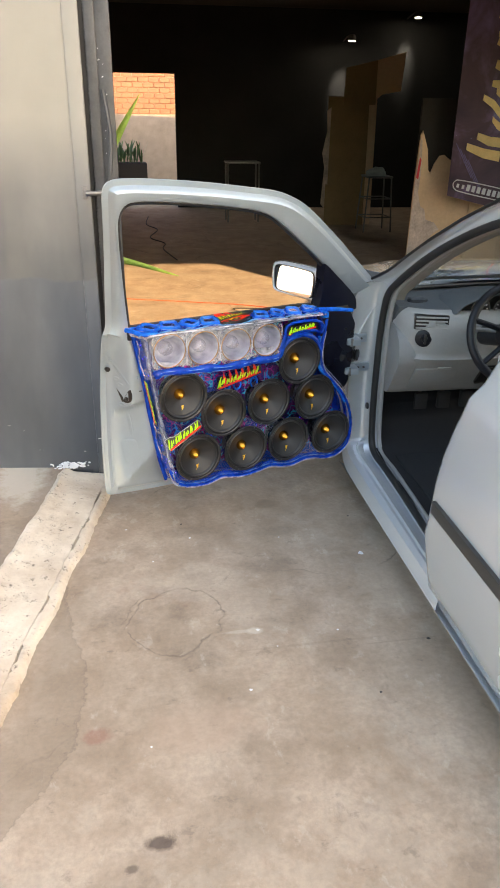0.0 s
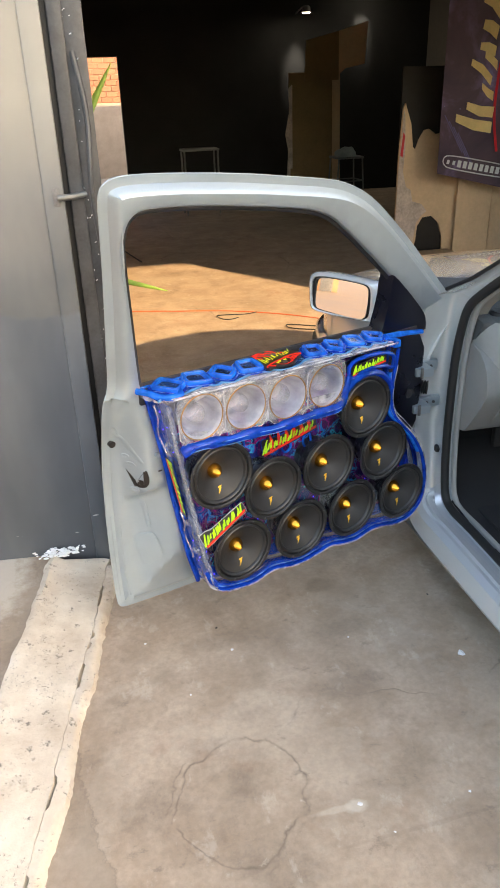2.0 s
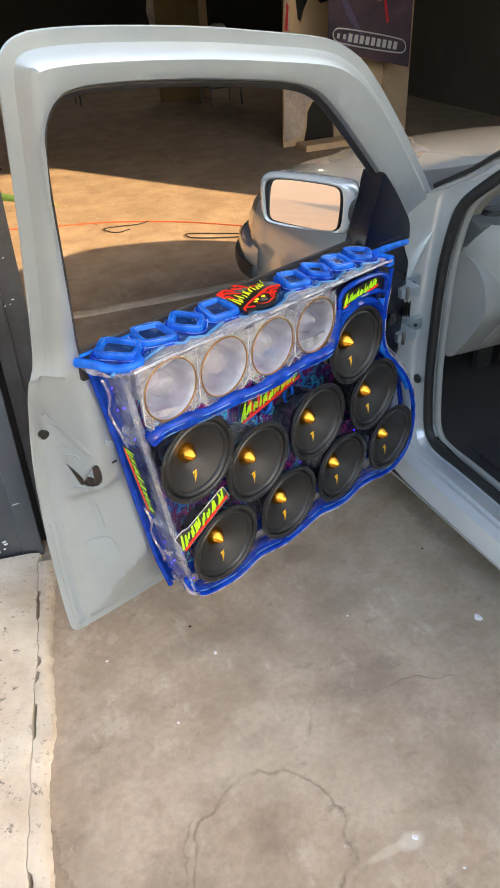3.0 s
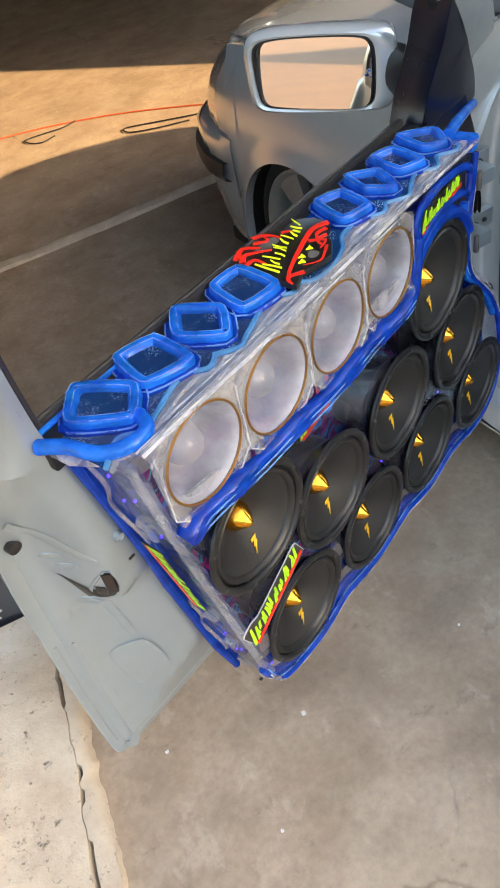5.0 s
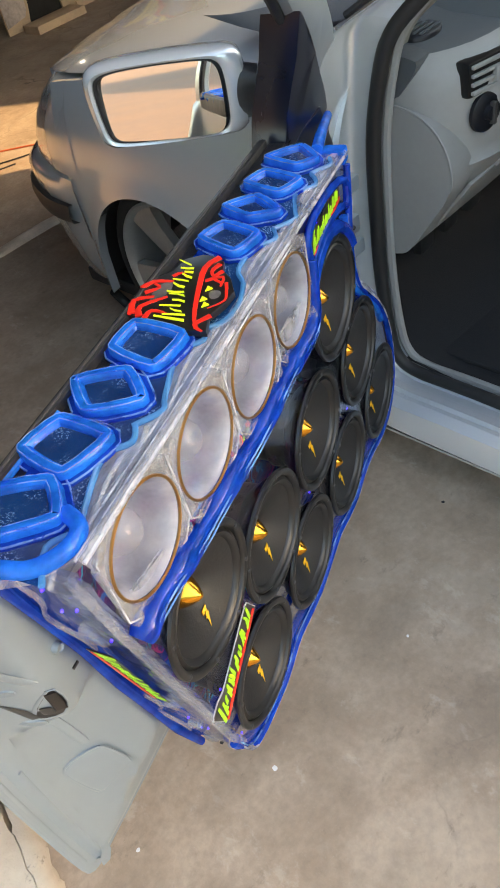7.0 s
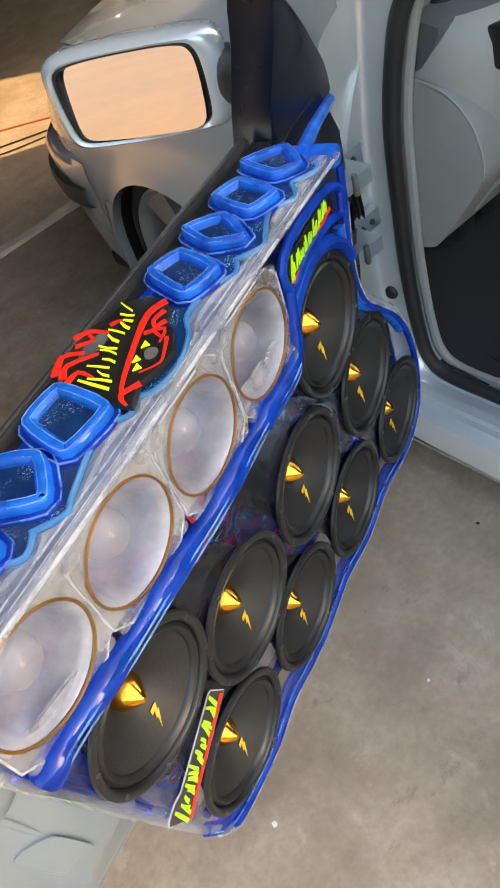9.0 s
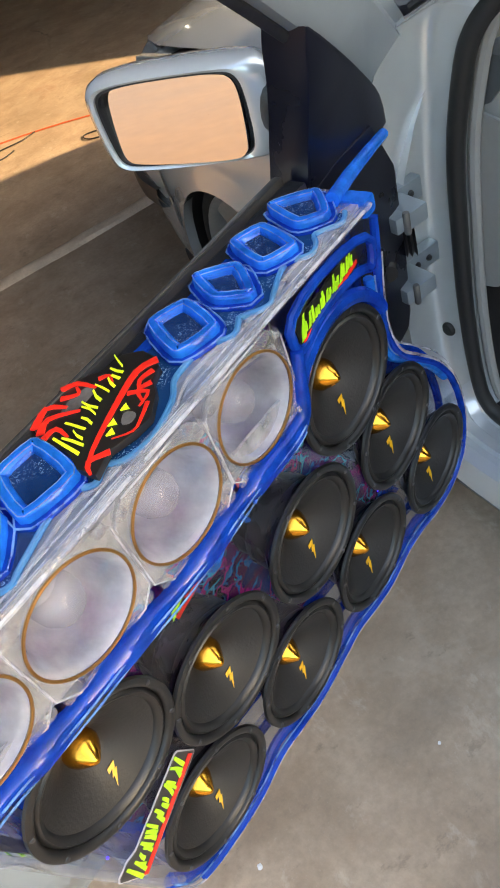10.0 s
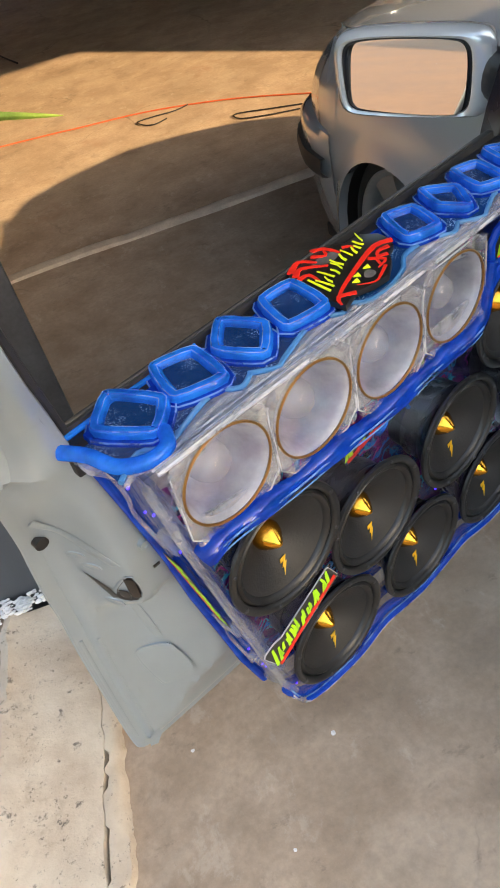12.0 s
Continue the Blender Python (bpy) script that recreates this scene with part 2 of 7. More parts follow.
def wall_paint():
    """Pale wall paint, darker towards a dark grey painted dado, with scuffs and wipe marks."""
    m, t, b, co = start("painted_wall")
    z = nd(t, "ShaderNodeSeparateXYZ", {0: co}).outputs[2]
    wob = math_of(t, "ADD", z, math_of(t, "MULTIPLY", noise_of(t, co, 3.0, 3), 0.03))
    dado = ramp(t, math_of(t, "ADD", wob, math_of(t, "MULTIPLY", noise_of(t, co, 9.0, 5), 0.07)), [(0.985, 1.0), (1.0, 0.0)])
    up = ramp(t, noise_of(t, co, 1.6, 5, 0.6), [(0.3, (0.22, 0.212, 0.198)), (0.7, (0.27, 0.26, 0.24))])
    smear = nd(t, "ShaderNodeTexNoise", {"Vector": nd(t, "ShaderNodeVectorMath", {0: co, 1: (2.0, 2.0, 0.7)}, operation="MULTIPLY").outputs[0], "Scale": 1.7, "Detail": 4.0}).outputs["Fac"]
    low = ramp(t, smear, [(0.35, (0.060, 0.070, 0.085)), (0.55, (0.088, 0.100, 0.118)), (0.75, (0.155, 0.168, 0.185))])
    scr = nd(t, "ShaderNodeTexNoise", {"Vector": nd(t, "ShaderNodeVectorMath", {0: co, 1: (9.0, 9.0, 38.0)}, operation="MULTIPLY").outputs[0], "Scale": 1.6, "Detail": 5.0}).outputs["Fac"]
    low = mixc(t, math_of(t, "MULTIPLY", ramp(t, scr, [(0.70, 0.0), (0.74, 0.8)]), math_of(t, "LESS_THAN", z, 0.42)), low, (0.62, 0.62, 0.6, 1))
    # the upper paint darkens in blotches down to the dado
    dark_band = math_of(t, "MULTIPLY", ramp(t, math_of(t, "MULTIPLY", wob, 0.62), [(0.50, 0.8), (0.66, 1.0), (0.80, 0.8), (0.98, 0.05)]), ramp(t, smear, [(0.3, 0.6), (0.55, 1.0)]))
    up = mixc(t, dark_band, up, (0.085, 0.09, 0.097, 1))
    t.links.new(mixc(t, dado, up, low), b.inputs["Base Color"])
    t.links.new(mixc(t, dado, (0.75, 0.75, 0.75, 1), (0.38, 0.38, 0.38, 1)), b.inputs["Roughness"])
    bp = nd(t, "ShaderNodeBump", {"Height": noise_of(t, co, 30.0, 5), "Strength": 0.12, "Distance": 0.004})
    t.links.new(bp.outputs[0], b.inputs["Normal"])
    return m


def art_print():
    """Printed panel: violet and magenta ground with broken bright blue and cyan tracks."""
    m, t, b, co = start("printed_art_panel")
    wob = nd(t, "ShaderNodeTexNoise", {"Vector": co, "Scale": 22.0, "Detail": 3.0}).outputs["Color"]
    cow = mixc(t, 0.035, co, wob, "LINEAR_LIGHT")
    n = noise_of(t, co, 11.0, 5, 0.6, 0.5)
    col = ramp(t, n, [(0.34, (0.008, 0.008, 0.035)), (0.46, (0.035, 0.010, 0.10)), (0.53, (0.16, 0.014, 0.13)), (0.58, (0.03, 0.015, 0.16)), (0.68, (0.006, 0.05, 0.28))])
    for scale, seed, c in ((19.0, 0.0, (0.01, 0.20, 0.62, 1)), (31.0, 4.3, (0.02, 0.42, 0.62, 1)), (26.0, 9.1, (0.45, 0.02, 0.24, 1))):
        p = nd(t, "ShaderNodeVectorMath", {0: cow, 1: (seed, seed * 0.7, seed * 0.3)}, operation="ADD").outputs[0]
        v = nd(t, "ShaderNodeTexVoronoi", {"Vector": p, "Scale": scale}, feature="DISTANCE_TO_EDGE").outputs[0]
        some = ramp(t, noise_of(t, p, 14.0, 2), [(0.50, 0.0), (0.55, 1.0)])
        col = mixc(t, math_of(t, "MULTIPLY", ramp(t, v, [(0.0, 1.0), (0.04, 1.0), (0.065, 0.0)]), some), col, c)
    t.links.new(col, b.inputs["Base Color"])
    b.inputs["Roughness"].default_value = 0.25
    return m


def glitter():
    m, t, b, co = start("dark_glitter_film")
    v = nd(t, "ShaderNodeTexVoronoi", {"Vector": co, "Scale": 900.0})
    s = nd(t, "ShaderNodeSeparateXYZ", {0: v.outputs["Color"]}).outputs[0]
    n = noise_of(t, co, 30.0, 3)
    spark = math_of(t, "MULTIPLY", ramp(t, s, [(0.80, 0.0), (0.88, 1.0)]), ramp(t, n, [(0.47, 0.0), (0.66, 1.0)]))
    col = mixc(t, spark, (0.006, 0.045, 0.14, 1), (0.32, 0.55, 0.78, 1))
    t.links.new(col, b.inputs["Base Color"])
    b.inputs["Roughness"].default_value = 0.2
    return m


def brick_clay():
    m, t, b, co = start("clay_brick")
    r = nd(t, "ShaderNodeObjectInfo").outputs["Random"]
    f = noise_of(t, co, 22.0, 5)
    col = mixc(t, f, ramp(t, r, [(0.0, (0.20, 0.06, 0.042)), (1.0, (0.28, 0.10, 0.062))]), (0.30, 0.15, 0.09, 1))
    t.links.new(col, b.inputs["Base Color"])
    b.inputs["Roughness"].default_value = 0.9
    return m


def banner_print():
    m, t, b, co = start("banner_vinyl_print")
    n = noise_of(t, co, 1.6, 5, 0.6, 0.6)
    col = ramp(t, n, [(0.35, (0.056, 0.040, 0.062)), (0.52, (0.100, 0.064, 0.086)), (0.62, (0.19, 0.13, 0.25)), (0.72, (0.28, 0.35, 0.70))])
    st = nd(t, "ShaderNodeTexVoronoi", {"Vector": co, "Scale": 9.0})
    col = mixc(t, ramp(t, st.outputs["Distance"], [(0.0, 0.7), (0.07, 0.0)]), col, (0.35, 0.42, 0.7, 1))
    t.links.new(col, b.inputs["Base Color"])
    b.inputs["Roughness"].default_value = 0.4
    return m


def glow(name, c, strength):
    m, t, b, co = start(name)
    b.inputs["Base Color"].default_value = c4(c)
    b.inputs["Emission Color"].default_value = c4(c)
    b.inputs["Emission Strength"].default_value = strength
    return m


SILVER, FLOOR, KERB, WALL = paint_silver(), concrete(), whitewash(), wall_paint()
ART, GLITTER, BRICK, BANNER = art_print(), glitter(), brick_clay(), banner_print()
BROWN_WALL = plain("dark_brown_wall", (0.12, 0.105, 0.088), 0.8, vary=0.2, scale=2.0, bump=0.2, bscale=40)
CEILING = plain("brown_stained_ceiling", (0.07, 0.05, 0.034), 0.85, vary=0.3, scale=1.2, bump=0.2, bscale=30)
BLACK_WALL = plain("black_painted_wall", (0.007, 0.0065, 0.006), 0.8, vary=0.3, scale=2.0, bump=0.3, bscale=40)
MORTAR = plain("mortar", (0.34, 0.265, 0.21), 0.95, vary=0.2, scale=6.0)
STEEL = plain("galvanised_steel", (0.17, 0.17, 0.165), 0.45, 0.55, vary=0.3, scale=5.0, bump=0.2)
RUSTY = plain("worn_grey_steel", (0.16, 0.15, 0.145), 0.55, 0.4, vary=0.45, scale=12.0, bump=0.4, bscale=60)
DARK_STEEL = plain("dark_worn_steel", (0.048, 0.049, 0.053), 0.5, 0.3, vary=0.4, scale=14.0, bump=0.4, bscale=70)
RUBBER = plain("black_rubber", (0.014, 0.014, 0.015), 0.55, vary=0.25, scale=30.0, bump=0.15)
TYRE = plain("tyre_rubber", (0.022, 0.021, 0.02), 0.75, vary=0.3, scale=18.0, bump=0.3)
ALLOY = plain("silver_alloy", (0.50, 0.50, 0.49), 0.33, 0.75, vary=0.12, scale=14.0)
BLACK_PLASTIC = plain("black_plastic", (0.008, 0.009, 0.013), 0.45, vary=0.2, scale=20.0, bump=0.2, bscale=500, spec=0.35)
NAVY = plain("navy_black_plastic", (0.005, 0.006, 0.013), 0.28, vary=0.1, scale=4.0)
DARK_TRIM = plain("dark_grey_trim", (0.045, 0.043, 0.042), 0.5, vary=0.2, scale=15.0)
GREY_PLASTIC = plain("grey_dash_plastic", (0.27, 0.268, 0.262), 0.55, vary=0.08, scale=8.0, bump=0.15, bscale=700)
SLATE_PLASTIC = plain("slate_dash_plastic", (0.075, 0.084, 0.092), 0.5, vary=0.1, scale=8.0, bump=0.2, bscale=700)
CARPET = plain("black_carpet", (0.012, 0.012, 0.014), 0.95, vary=0.4, scale=40.0, bump=0.5, bscale=300)
SEAT_CLOTH = plain("grey_seat_cloth", (0.10, 0.10, 0.105), 0.9, vary=0.15, scale=60.0, bump=0.3, bscale=400)
CONE = plain("black_paper_cone", (0.013, 0.013, 0.0145), 0.55, vary=0.2, scale=30.0, bump=0.25, bscale=260)
SURROUND = plain("black_rubber_surround", (0.012, 0.012, 0.013), 0.38, vary=0.2, scale=30.0)
BASKET = plain("black_steel_basket", (0.05, 0.05, 0.053), 0.28, 0.4, vary=0.2, scale=25.0)
GOLD = plain("gold_metal", (0.90, 0.40, 0.05), 0.2, 1.0, vary=0.08, scale=30.0)
YELLOW = plain("yellow_vinyl", (0.80, 0.42, 0.02), 0.4, vary=0.06)
BRONZE = plain("bronze_ring", (0.26, 0.125, 0.035), 0.35, 0.6, vary=0.15, scale=40.0)
FROST = clear("frosted_acrylic", (0.80, 0.82, 0.90), 0.12, 1.46, 0.46, (0.84, 0.84, 0.90))
DOME = clear("white_frosted_dome", (0.9, 0.9, 0.94), 0.12, 1.5, 0.15, (0.84, 0.83, 0.84))
PLATE = clear("cloudy_clear_plate", (0.92, 0.92, 0.94), 0.06, 1.7, 0.20, (0.80, 0.79, 0.76), 0.7, 0.35)
CLEAR = clear("clear_acrylic", (0.95, 0.96, 0.99), 0.04, 1.48)
CLEAR_BAR = clear("clear_acrylic_bar", (0.88, 0.90, 0.95), 0.04, 1.7, 0.20, (0.74, 0.74, 0.74), 0.8, 0.4)
CLEAR_SIDE = clear("clear_acrylic_edge", (0.78, 0.84, 0.94), 0.05, 1.6, 0.10, (0.30, 0.31, 0.33), 0.9, 0.3, (1.0, 1.0, 0.35))
PALE_WALL = plain("pale_grey_wall", (0.56, 0.58, 0.60), 0.8, vary=0.1, scale=1.5)
BLUE = clear("blue_acrylic", (0.003, 0.36, 1.0), 0.02, 1.33, 0.72, (0.0001, 0.26, 0.92), 0.4, 0.15)
DEEP_BLUE = clear("deep_blue_acrylic", (0.004, 0.16, 0.90), 0.03, 1.38, 0.72, (0.0002, 0.080, 0.56), 0.45, 0.12)
CYAN_EDGE = clear("cyan_acrylic_edge", (0.3, 0.75, 0.98), 0.05, 1.5, 0.5, (0.15, 0.50, 0.85))
LIME = plain("lime_vinyl", (0.42, 0.82, 0.03), 0.35, vary=0.08)
ACID = plain("yellow_green_vinyl", (0.78, 0.90, 0.04), 0.35, vary=0.08)
RED = plain("red_vinyl", (0.80, 0.025, 0.015), 0.35, vary=0.1)
INK = plain("black_vinyl", (0.012, 0.011, 0.011), 0.3, vary=0.2)
WHITE = plain("white_vinyl", (0.78, 0.77, 0.78), 0.4, vary=0.05)
LED = glow("violet_led", (0.03, 0.012, 1.0), 0.9)
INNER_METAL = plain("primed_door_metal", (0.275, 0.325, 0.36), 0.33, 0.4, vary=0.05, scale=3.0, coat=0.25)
# JAMB: the silver body paint again, with dimmer light put into its tone.
JAMB = plain("dimmed_silver_paint", (0.60, 0.63, 0.635), 0.24, 0.42, vary=0.06, scale=3.0, coat=0.8)
SCREW = plain("screw_steel", (0.12, 0.12, 0.125), 0.3, 0.9, vary=0.2)
GOLD_INK = plain("gold_print", (0.78, 0.58, 0.26), 0.4, vary=0.15, scale=6)
WHITE_INK = plain("white_print", (0.7, 0.7, 0.72), 0.4, vary=0.08)
RED_INK = plain("red_print", (0.62, 0.02, 0.035), 0.4, vary=0.1)
CARDBOARD = plain("brown_cardboard", (0.60, 0.42, 0.265), 0.85, vary=0.16, scale=3.0, bump=0.2, bscale=90)
PLY = plain("raw_board", (0.25, 0.165, 0.075), 0.8, vary=0.2, scale=4.0, bump=0.2, bscale=60)
TORN_PAPER = plain("torn_white_poster", (0.50, 0.40, 0.34), 0.8, vary=0.45, scale=5.0)
HOSE_ORANGE = plain("orange_hose", (0.50, 0.10, 0.04), 0.5, vary=0.12)
LEAF = plain("leaf_green", (0.20, 0.32, 0.06), 0.45, vary=0.35, scale=10.0)
CLAY_POT = plain("dark_clay_pot", (0.06, 0.045, 0.035), 0.8, vary=0.2)
MIRROR = plain("mirror_glass", (0.92, 0.92, 0.92), 0.015, 1.0, vary=0.01)
GLASS = clear("window_glass", (0.86, 0.92, 0.90), 0.01, 1.7)
TINTED = clear("tinted_glass", (0.10, 0.12, 0.12), 0.02, 1.5)
STREET = plain("red_earth_street", (0.20, 0.115, 0.062), 0.9, vary=0.2, scale=0.5, bump=0.3, bscale=30)
HOUSE_PAINT = plain("faded_house_paint", (0.60, 0.52, 0.42), 0.85, vary=0.12, scale=1.0)
LIGHT_METAL = plain("grey_stool_metal", (0.16, 0.165, 0.165), 0.4, 0.5, vary=0.15)
CLOTH = plain("pale_rag", (0.35, 0.38, 0.37), 0.9, vary=0.2, scale=12)
# Two pale acrylics for edge tubes whose colour carries highlights and glints.
SHEEN = clear("pale_blue_glint_line", (0.55, 0.80, 1.0), 0.03, 1.6, 0.45, (0.22, 0.52, 0.95), 0.9, 0.5)
BRIGHT_EDGE = clear("pale_acrylic_edge_glint", (0.92, 0.93, 0.97), 0.05, 1.65, 0.36, (0.82, 0.82, 0.86), 0.8, 0.4)
LENS = clear("lamp_lens", (0.8, 0.82, 0.82), 0.03, 1.5, 0.25, (0.6, 0.6, 0.6))


# ---- mesh helpers ----
def grow(name, bm, material, smooth=38.0):
    bmesh.ops.recalc_face_normals(bm, faces=bm.faces[:])
    me = bpy.data.meshes.new(name)
    bm.to_mesh(me)
    bm.free()
    me.materials.append(material)
    if smooth:
        me.shade_smooth()
        me.set_sharp_from_angle(angle=radians(smooth))
    return me


def thing(name, label, category, m=None, group="", kind=""):
    ob = new(name)
    ob.empty_display_size = 0.05
    if m is not None:
        ob.matrix_world = m
    return tagged(ob, label, category, group, kind)


def part(name, bm, material, parent, label="", smooth=38.0, m=None):
    ob = new(name, bm if isinstance(bm, bpy.types.Mesh) else grow(name, bm, material, smooth))
    ob.parent = parent
    if m is not None:
        ob.matrix_basis = m
    return tagged(ob, label)


def solid(name, bm, material, label, category, kind="", m=None, smooth=38.0, group=""):
    ob = new(name, grow(name, bm, material, smooth))
    if m is not None:
        ob.matrix_world = m
    return tagged(ob, label, category, group, kind)


def rbox(lo, hi, b=0.004, seg=2):
    bm = bmesh.new()
    bmesh.ops.create_cube(bm, size=1.0)
    for v in bm.verts:
        v.co = Vector([lo[i] + (v.co[i] + 0.5) * (hi[i] - lo[i]) for i in range(3)])
    if b:
        bmesh.ops.bevel(bm, geom=bm.edges[:], offset=b, segments=seg, profile=0.6, affect="EDGES")
    return bm


def join(*bms):
    out = bmesh.new()
    for bm in bms:
        me = bpy.data.meshes.new("t")
        bm.to_mesh(me)
        bm.free()
        out.from_mesh(me)
        bpy.data.meshes.remove(me)
    return out


def moved(bm, m):
    bmesh.ops.transform(bm, matrix=m, verts=bm.verts[:])
    return bm


def chaikin(pts, n=2, closed=True):
    pts = [Vector(p) for p in pts]
    for _ in range(n):
        out = []
        k = len(pts)
        for i in range(k if closed else k - 1):
            a, b = pts[i], pts[(i + 1) % k]
            out += [a * 0.75 + b * 0.25, a * 0.25 + b * 0.75]
        if not closed:
            out = [pts[0]] + out + [pts[-1]]
        pts = out
    return pts


def catmull(pts, k=6, closed=False):
    pts = [Vector(p) for p in pts]
    n, out = len(pts), []
    for i in range(n if closed else n - 1):
        p = [pts[(i + j) % n] if closed else pts[min(max(i + j, 0), n - 1)] for j in (-1, 0, 1, 2)]
        for s in range(k):
            t = s / k
            out.append(0.5 * (2 * p[1] + (p[2] - p[0]) * t + (2 * p[0] - 5 * p[1] + 4 * p[2] - p[3]) * t * t + (3 * p[1] - p[0] - 3 * p[2] + p[3]) * t ** 3))
    if not closed:
        out.append(pts[-1])
    return out


def inset(pts, d):
    """A closed 2D outline moved inwards by d (outwards if negative)."""
    pts = [Vector(p) for p in pts]
    n = len(pts)
    area = sum(pts[i].x * pts[(i + 1) % n].y - pts[(i + 1) % n].x * pts[i].y for i in range(n))
    s = 1 if area > 0 else -1
    out = []
    for i in range(n):
        e = pts[(i + 1) % n] - pts[i - 1]
        e.normalize()
        out.append(pts[i] + Vector((-e.y, e.x)) * d * s)
    return out


def shrink(pts, d):
    """An inset in small smoothed steps, which rounds corners off in place of folding them."""
    steps = max(1, round(d / 0.009))
    for _ in range(steps):
        pts = inset(pts, d / steps)
        n = len(pts)
        pts = [pts[i] * 0.6 + (pts[i - 1] + pts[(i + 1) % n]) * 0.2 for i in range(n)]
    return pts


def loft(rows, closed=False, caps=False):
    """A skin over rows of points, each row as long as the next; closed: each row is a ring."""
    bm = bmesh.new()
    vs = [[bm.verts.new(p) for p in r] for r in rows]
    k = len(rows[0])
    for a, b in zip(vs, vs[1:]):
        for i in range(k if closed else k - 1):
            j = (i + 1) % k
            bm.faces.new((a[i], a[j], b[j], b[i]))
    if caps:
        bm.faces.new(vs[0][::-1])
        bm.faces.new(vs[-1])
    return bm


def tube(path, r, closed=False, seg=10, flat=1.0):
    """A round bar along a path; flat squashes it across its first normal."""
    path = [Vector(p) for p in path]
    n = len(path)
    tang = []
    for i in range(n):
        a, b = (path[i - 1], path[(i + 1) % n]) if closed else (path[max(i - 1, 0)], path[min(i + 1, n - 1)])
        tang.append((b - a).normalized())
    up = Vector((0, 0, 1)) if abs(tang[0].z) < 0.9 else Vector((0, 1, 0))
    rows = []
    for i in range(n):
        x = up - tang[i] * up.dot(tang[i])
        x.normalize()
        up = x
        y = tang[i].cross(x)
        rad = r[i] if isinstance(r, (list, tuple)) else r
        rows.append([path[i] + (x * math.cos(a) * flat + y * math.sin(a)) * rad for a in (2 * math.pi * k / seg for k in range(seg))])
    if closed:
        rows.append(rows[0])
        bm = loft(rows, True)
        bmesh.ops.remove_doubles(bm, verts=bm.verts[:], dist=1e-5)
        return bm
    return loft(rows, True, True)


def revolve(profile, seg=40):
    """A turned form about the local Y axis: profile of (radius, height)."""
    rows = [[(r * math.cos(2 * math.pi * k / seg), h, r * math.sin(2 * math.pi * k / seg)) for k in range(seg)] for r, h in profile]
    bm = loft(rows, True)
    bmesh.ops.remove_doubles(bm, verts=bm.verts[:], dist=1e-6)
    return bm


def prism(pts, a, b, bevel=0.0, put=None):
    """A 2D outline made solid between the heights a and b; put(p, h) lays a point out in space."""
    put = put or (lambda p, h: (p[0], h, p[1]))
    bm = bmesh.new()
    lo = [bm.verts.new(put(p, a)) for p in pts]
    hi = [bm.verts.new(put(p, b)) for p in pts]
    bm.faces.new(lo)
    top = bm.faces.new(hi[::-1])
    n = len(pts)
    for i in range(n):
        j = (i + 1) % n
        bm.faces.new((lo[j], lo[i], hi[i], hi[j]))
    bmesh.ops.recalc_face_normals(bm, faces=bm.faces[:])
    if bevel:
        bmesh.ops.bevel(bm, geom=list(top.edges), offset=bevel, segments=2, profile=0.6, affect="EDGES")
    return bm


def holed(outer, holes, a, b, put=None):
    """A plate with holes between the heights a and b."""
    put = put or (lambda p, h: (p[0], h, p[1]))
    bm = bmesh.new()
    for ring in (outer, *holes):
        vs = [bm.verts.new(put(p, b)) for p in ring]
        for i in range(len(vs)):
            bm.edges.new((vs[i], vs[(i + 1) % len(vs)]))
    bmesh.ops.triangle_fill(bm, edges=bm.edges[:], use_beauty=True)
    if abs(a - b) > 1e-6:
        got = bmesh.ops.extrude_face_region(bm, geom=bm.faces[:])
        d = Vector(put(outer[0], a)) - Vector(put(outer[0], b))
        bmesh.ops.translate(bm, vec=d, verts=[g for g in got["geom"] if isinstance(g, bmesh.types.BMVert)])
    return bm


def circle(c, r, n=32):
    return [Vector((c[0] + r * math.cos(2 * math.pi * k / n), c[1] + r * math.sin(2 * math.pi * k / n))) for k in range(n)]


def strokes(count, length, height, seed, slant=0.35, thick=0.18, first=1.5, put=None, a=0.0, b=0.001):
    """A scribbled row of plain slanted bars of uneven height that thin out upwards; it spells nothing."""
    rnd = random.Random(seed)
    count = int(count * 1.5)
    step = length / count
    out = []
    for i in range(count):
        big = i < 2
        h = height * (first * (1.0 - 0.25 * i) if big else rnd.uniform(0.5, 0.98))
        lift = -0.2 * height if big else rnd.uniform(-0.12, 0.22) * height
        foot = Vector((i * step + rnd.uniform(-0.2, 0.2) * step, lift))
        head = foot + Vector((slant * rnd.uniform(0.3, 1.7) * h, h))
        k = min(0.40 * step, thick * height * 0.6) * rnd.uniform(0.75, 1.15)
        mid = foot.lerp(head, 0.5) + Vector((rnd.uniform(-0.2, 0.2) * step, 0))
        side = Vector((1.0, rnd.uniform(-0.3, 0.3)))
        ring = [foot - side * k * 1.2, foot + side * k * 0.7, mid + side * k, head + side * k * 0.9, head - side * k * 0.4, mid - side * k * 0.8]
        out.append(prism(ring, a, b, 0.0, put))
    return out


def slogan(name, bars, material, parent):
    """Each brush bar is a piece of its own."""
    for bm in bars:
        part(name, bm, material, parent, smooth=0)


# ---- setting: floor, kerb, front wall, garage ----
GAR = Matrix.Translation((-1.2, 0.29, 0.0)) @ pose(0, 0, 0, 0, 0, -3.0)


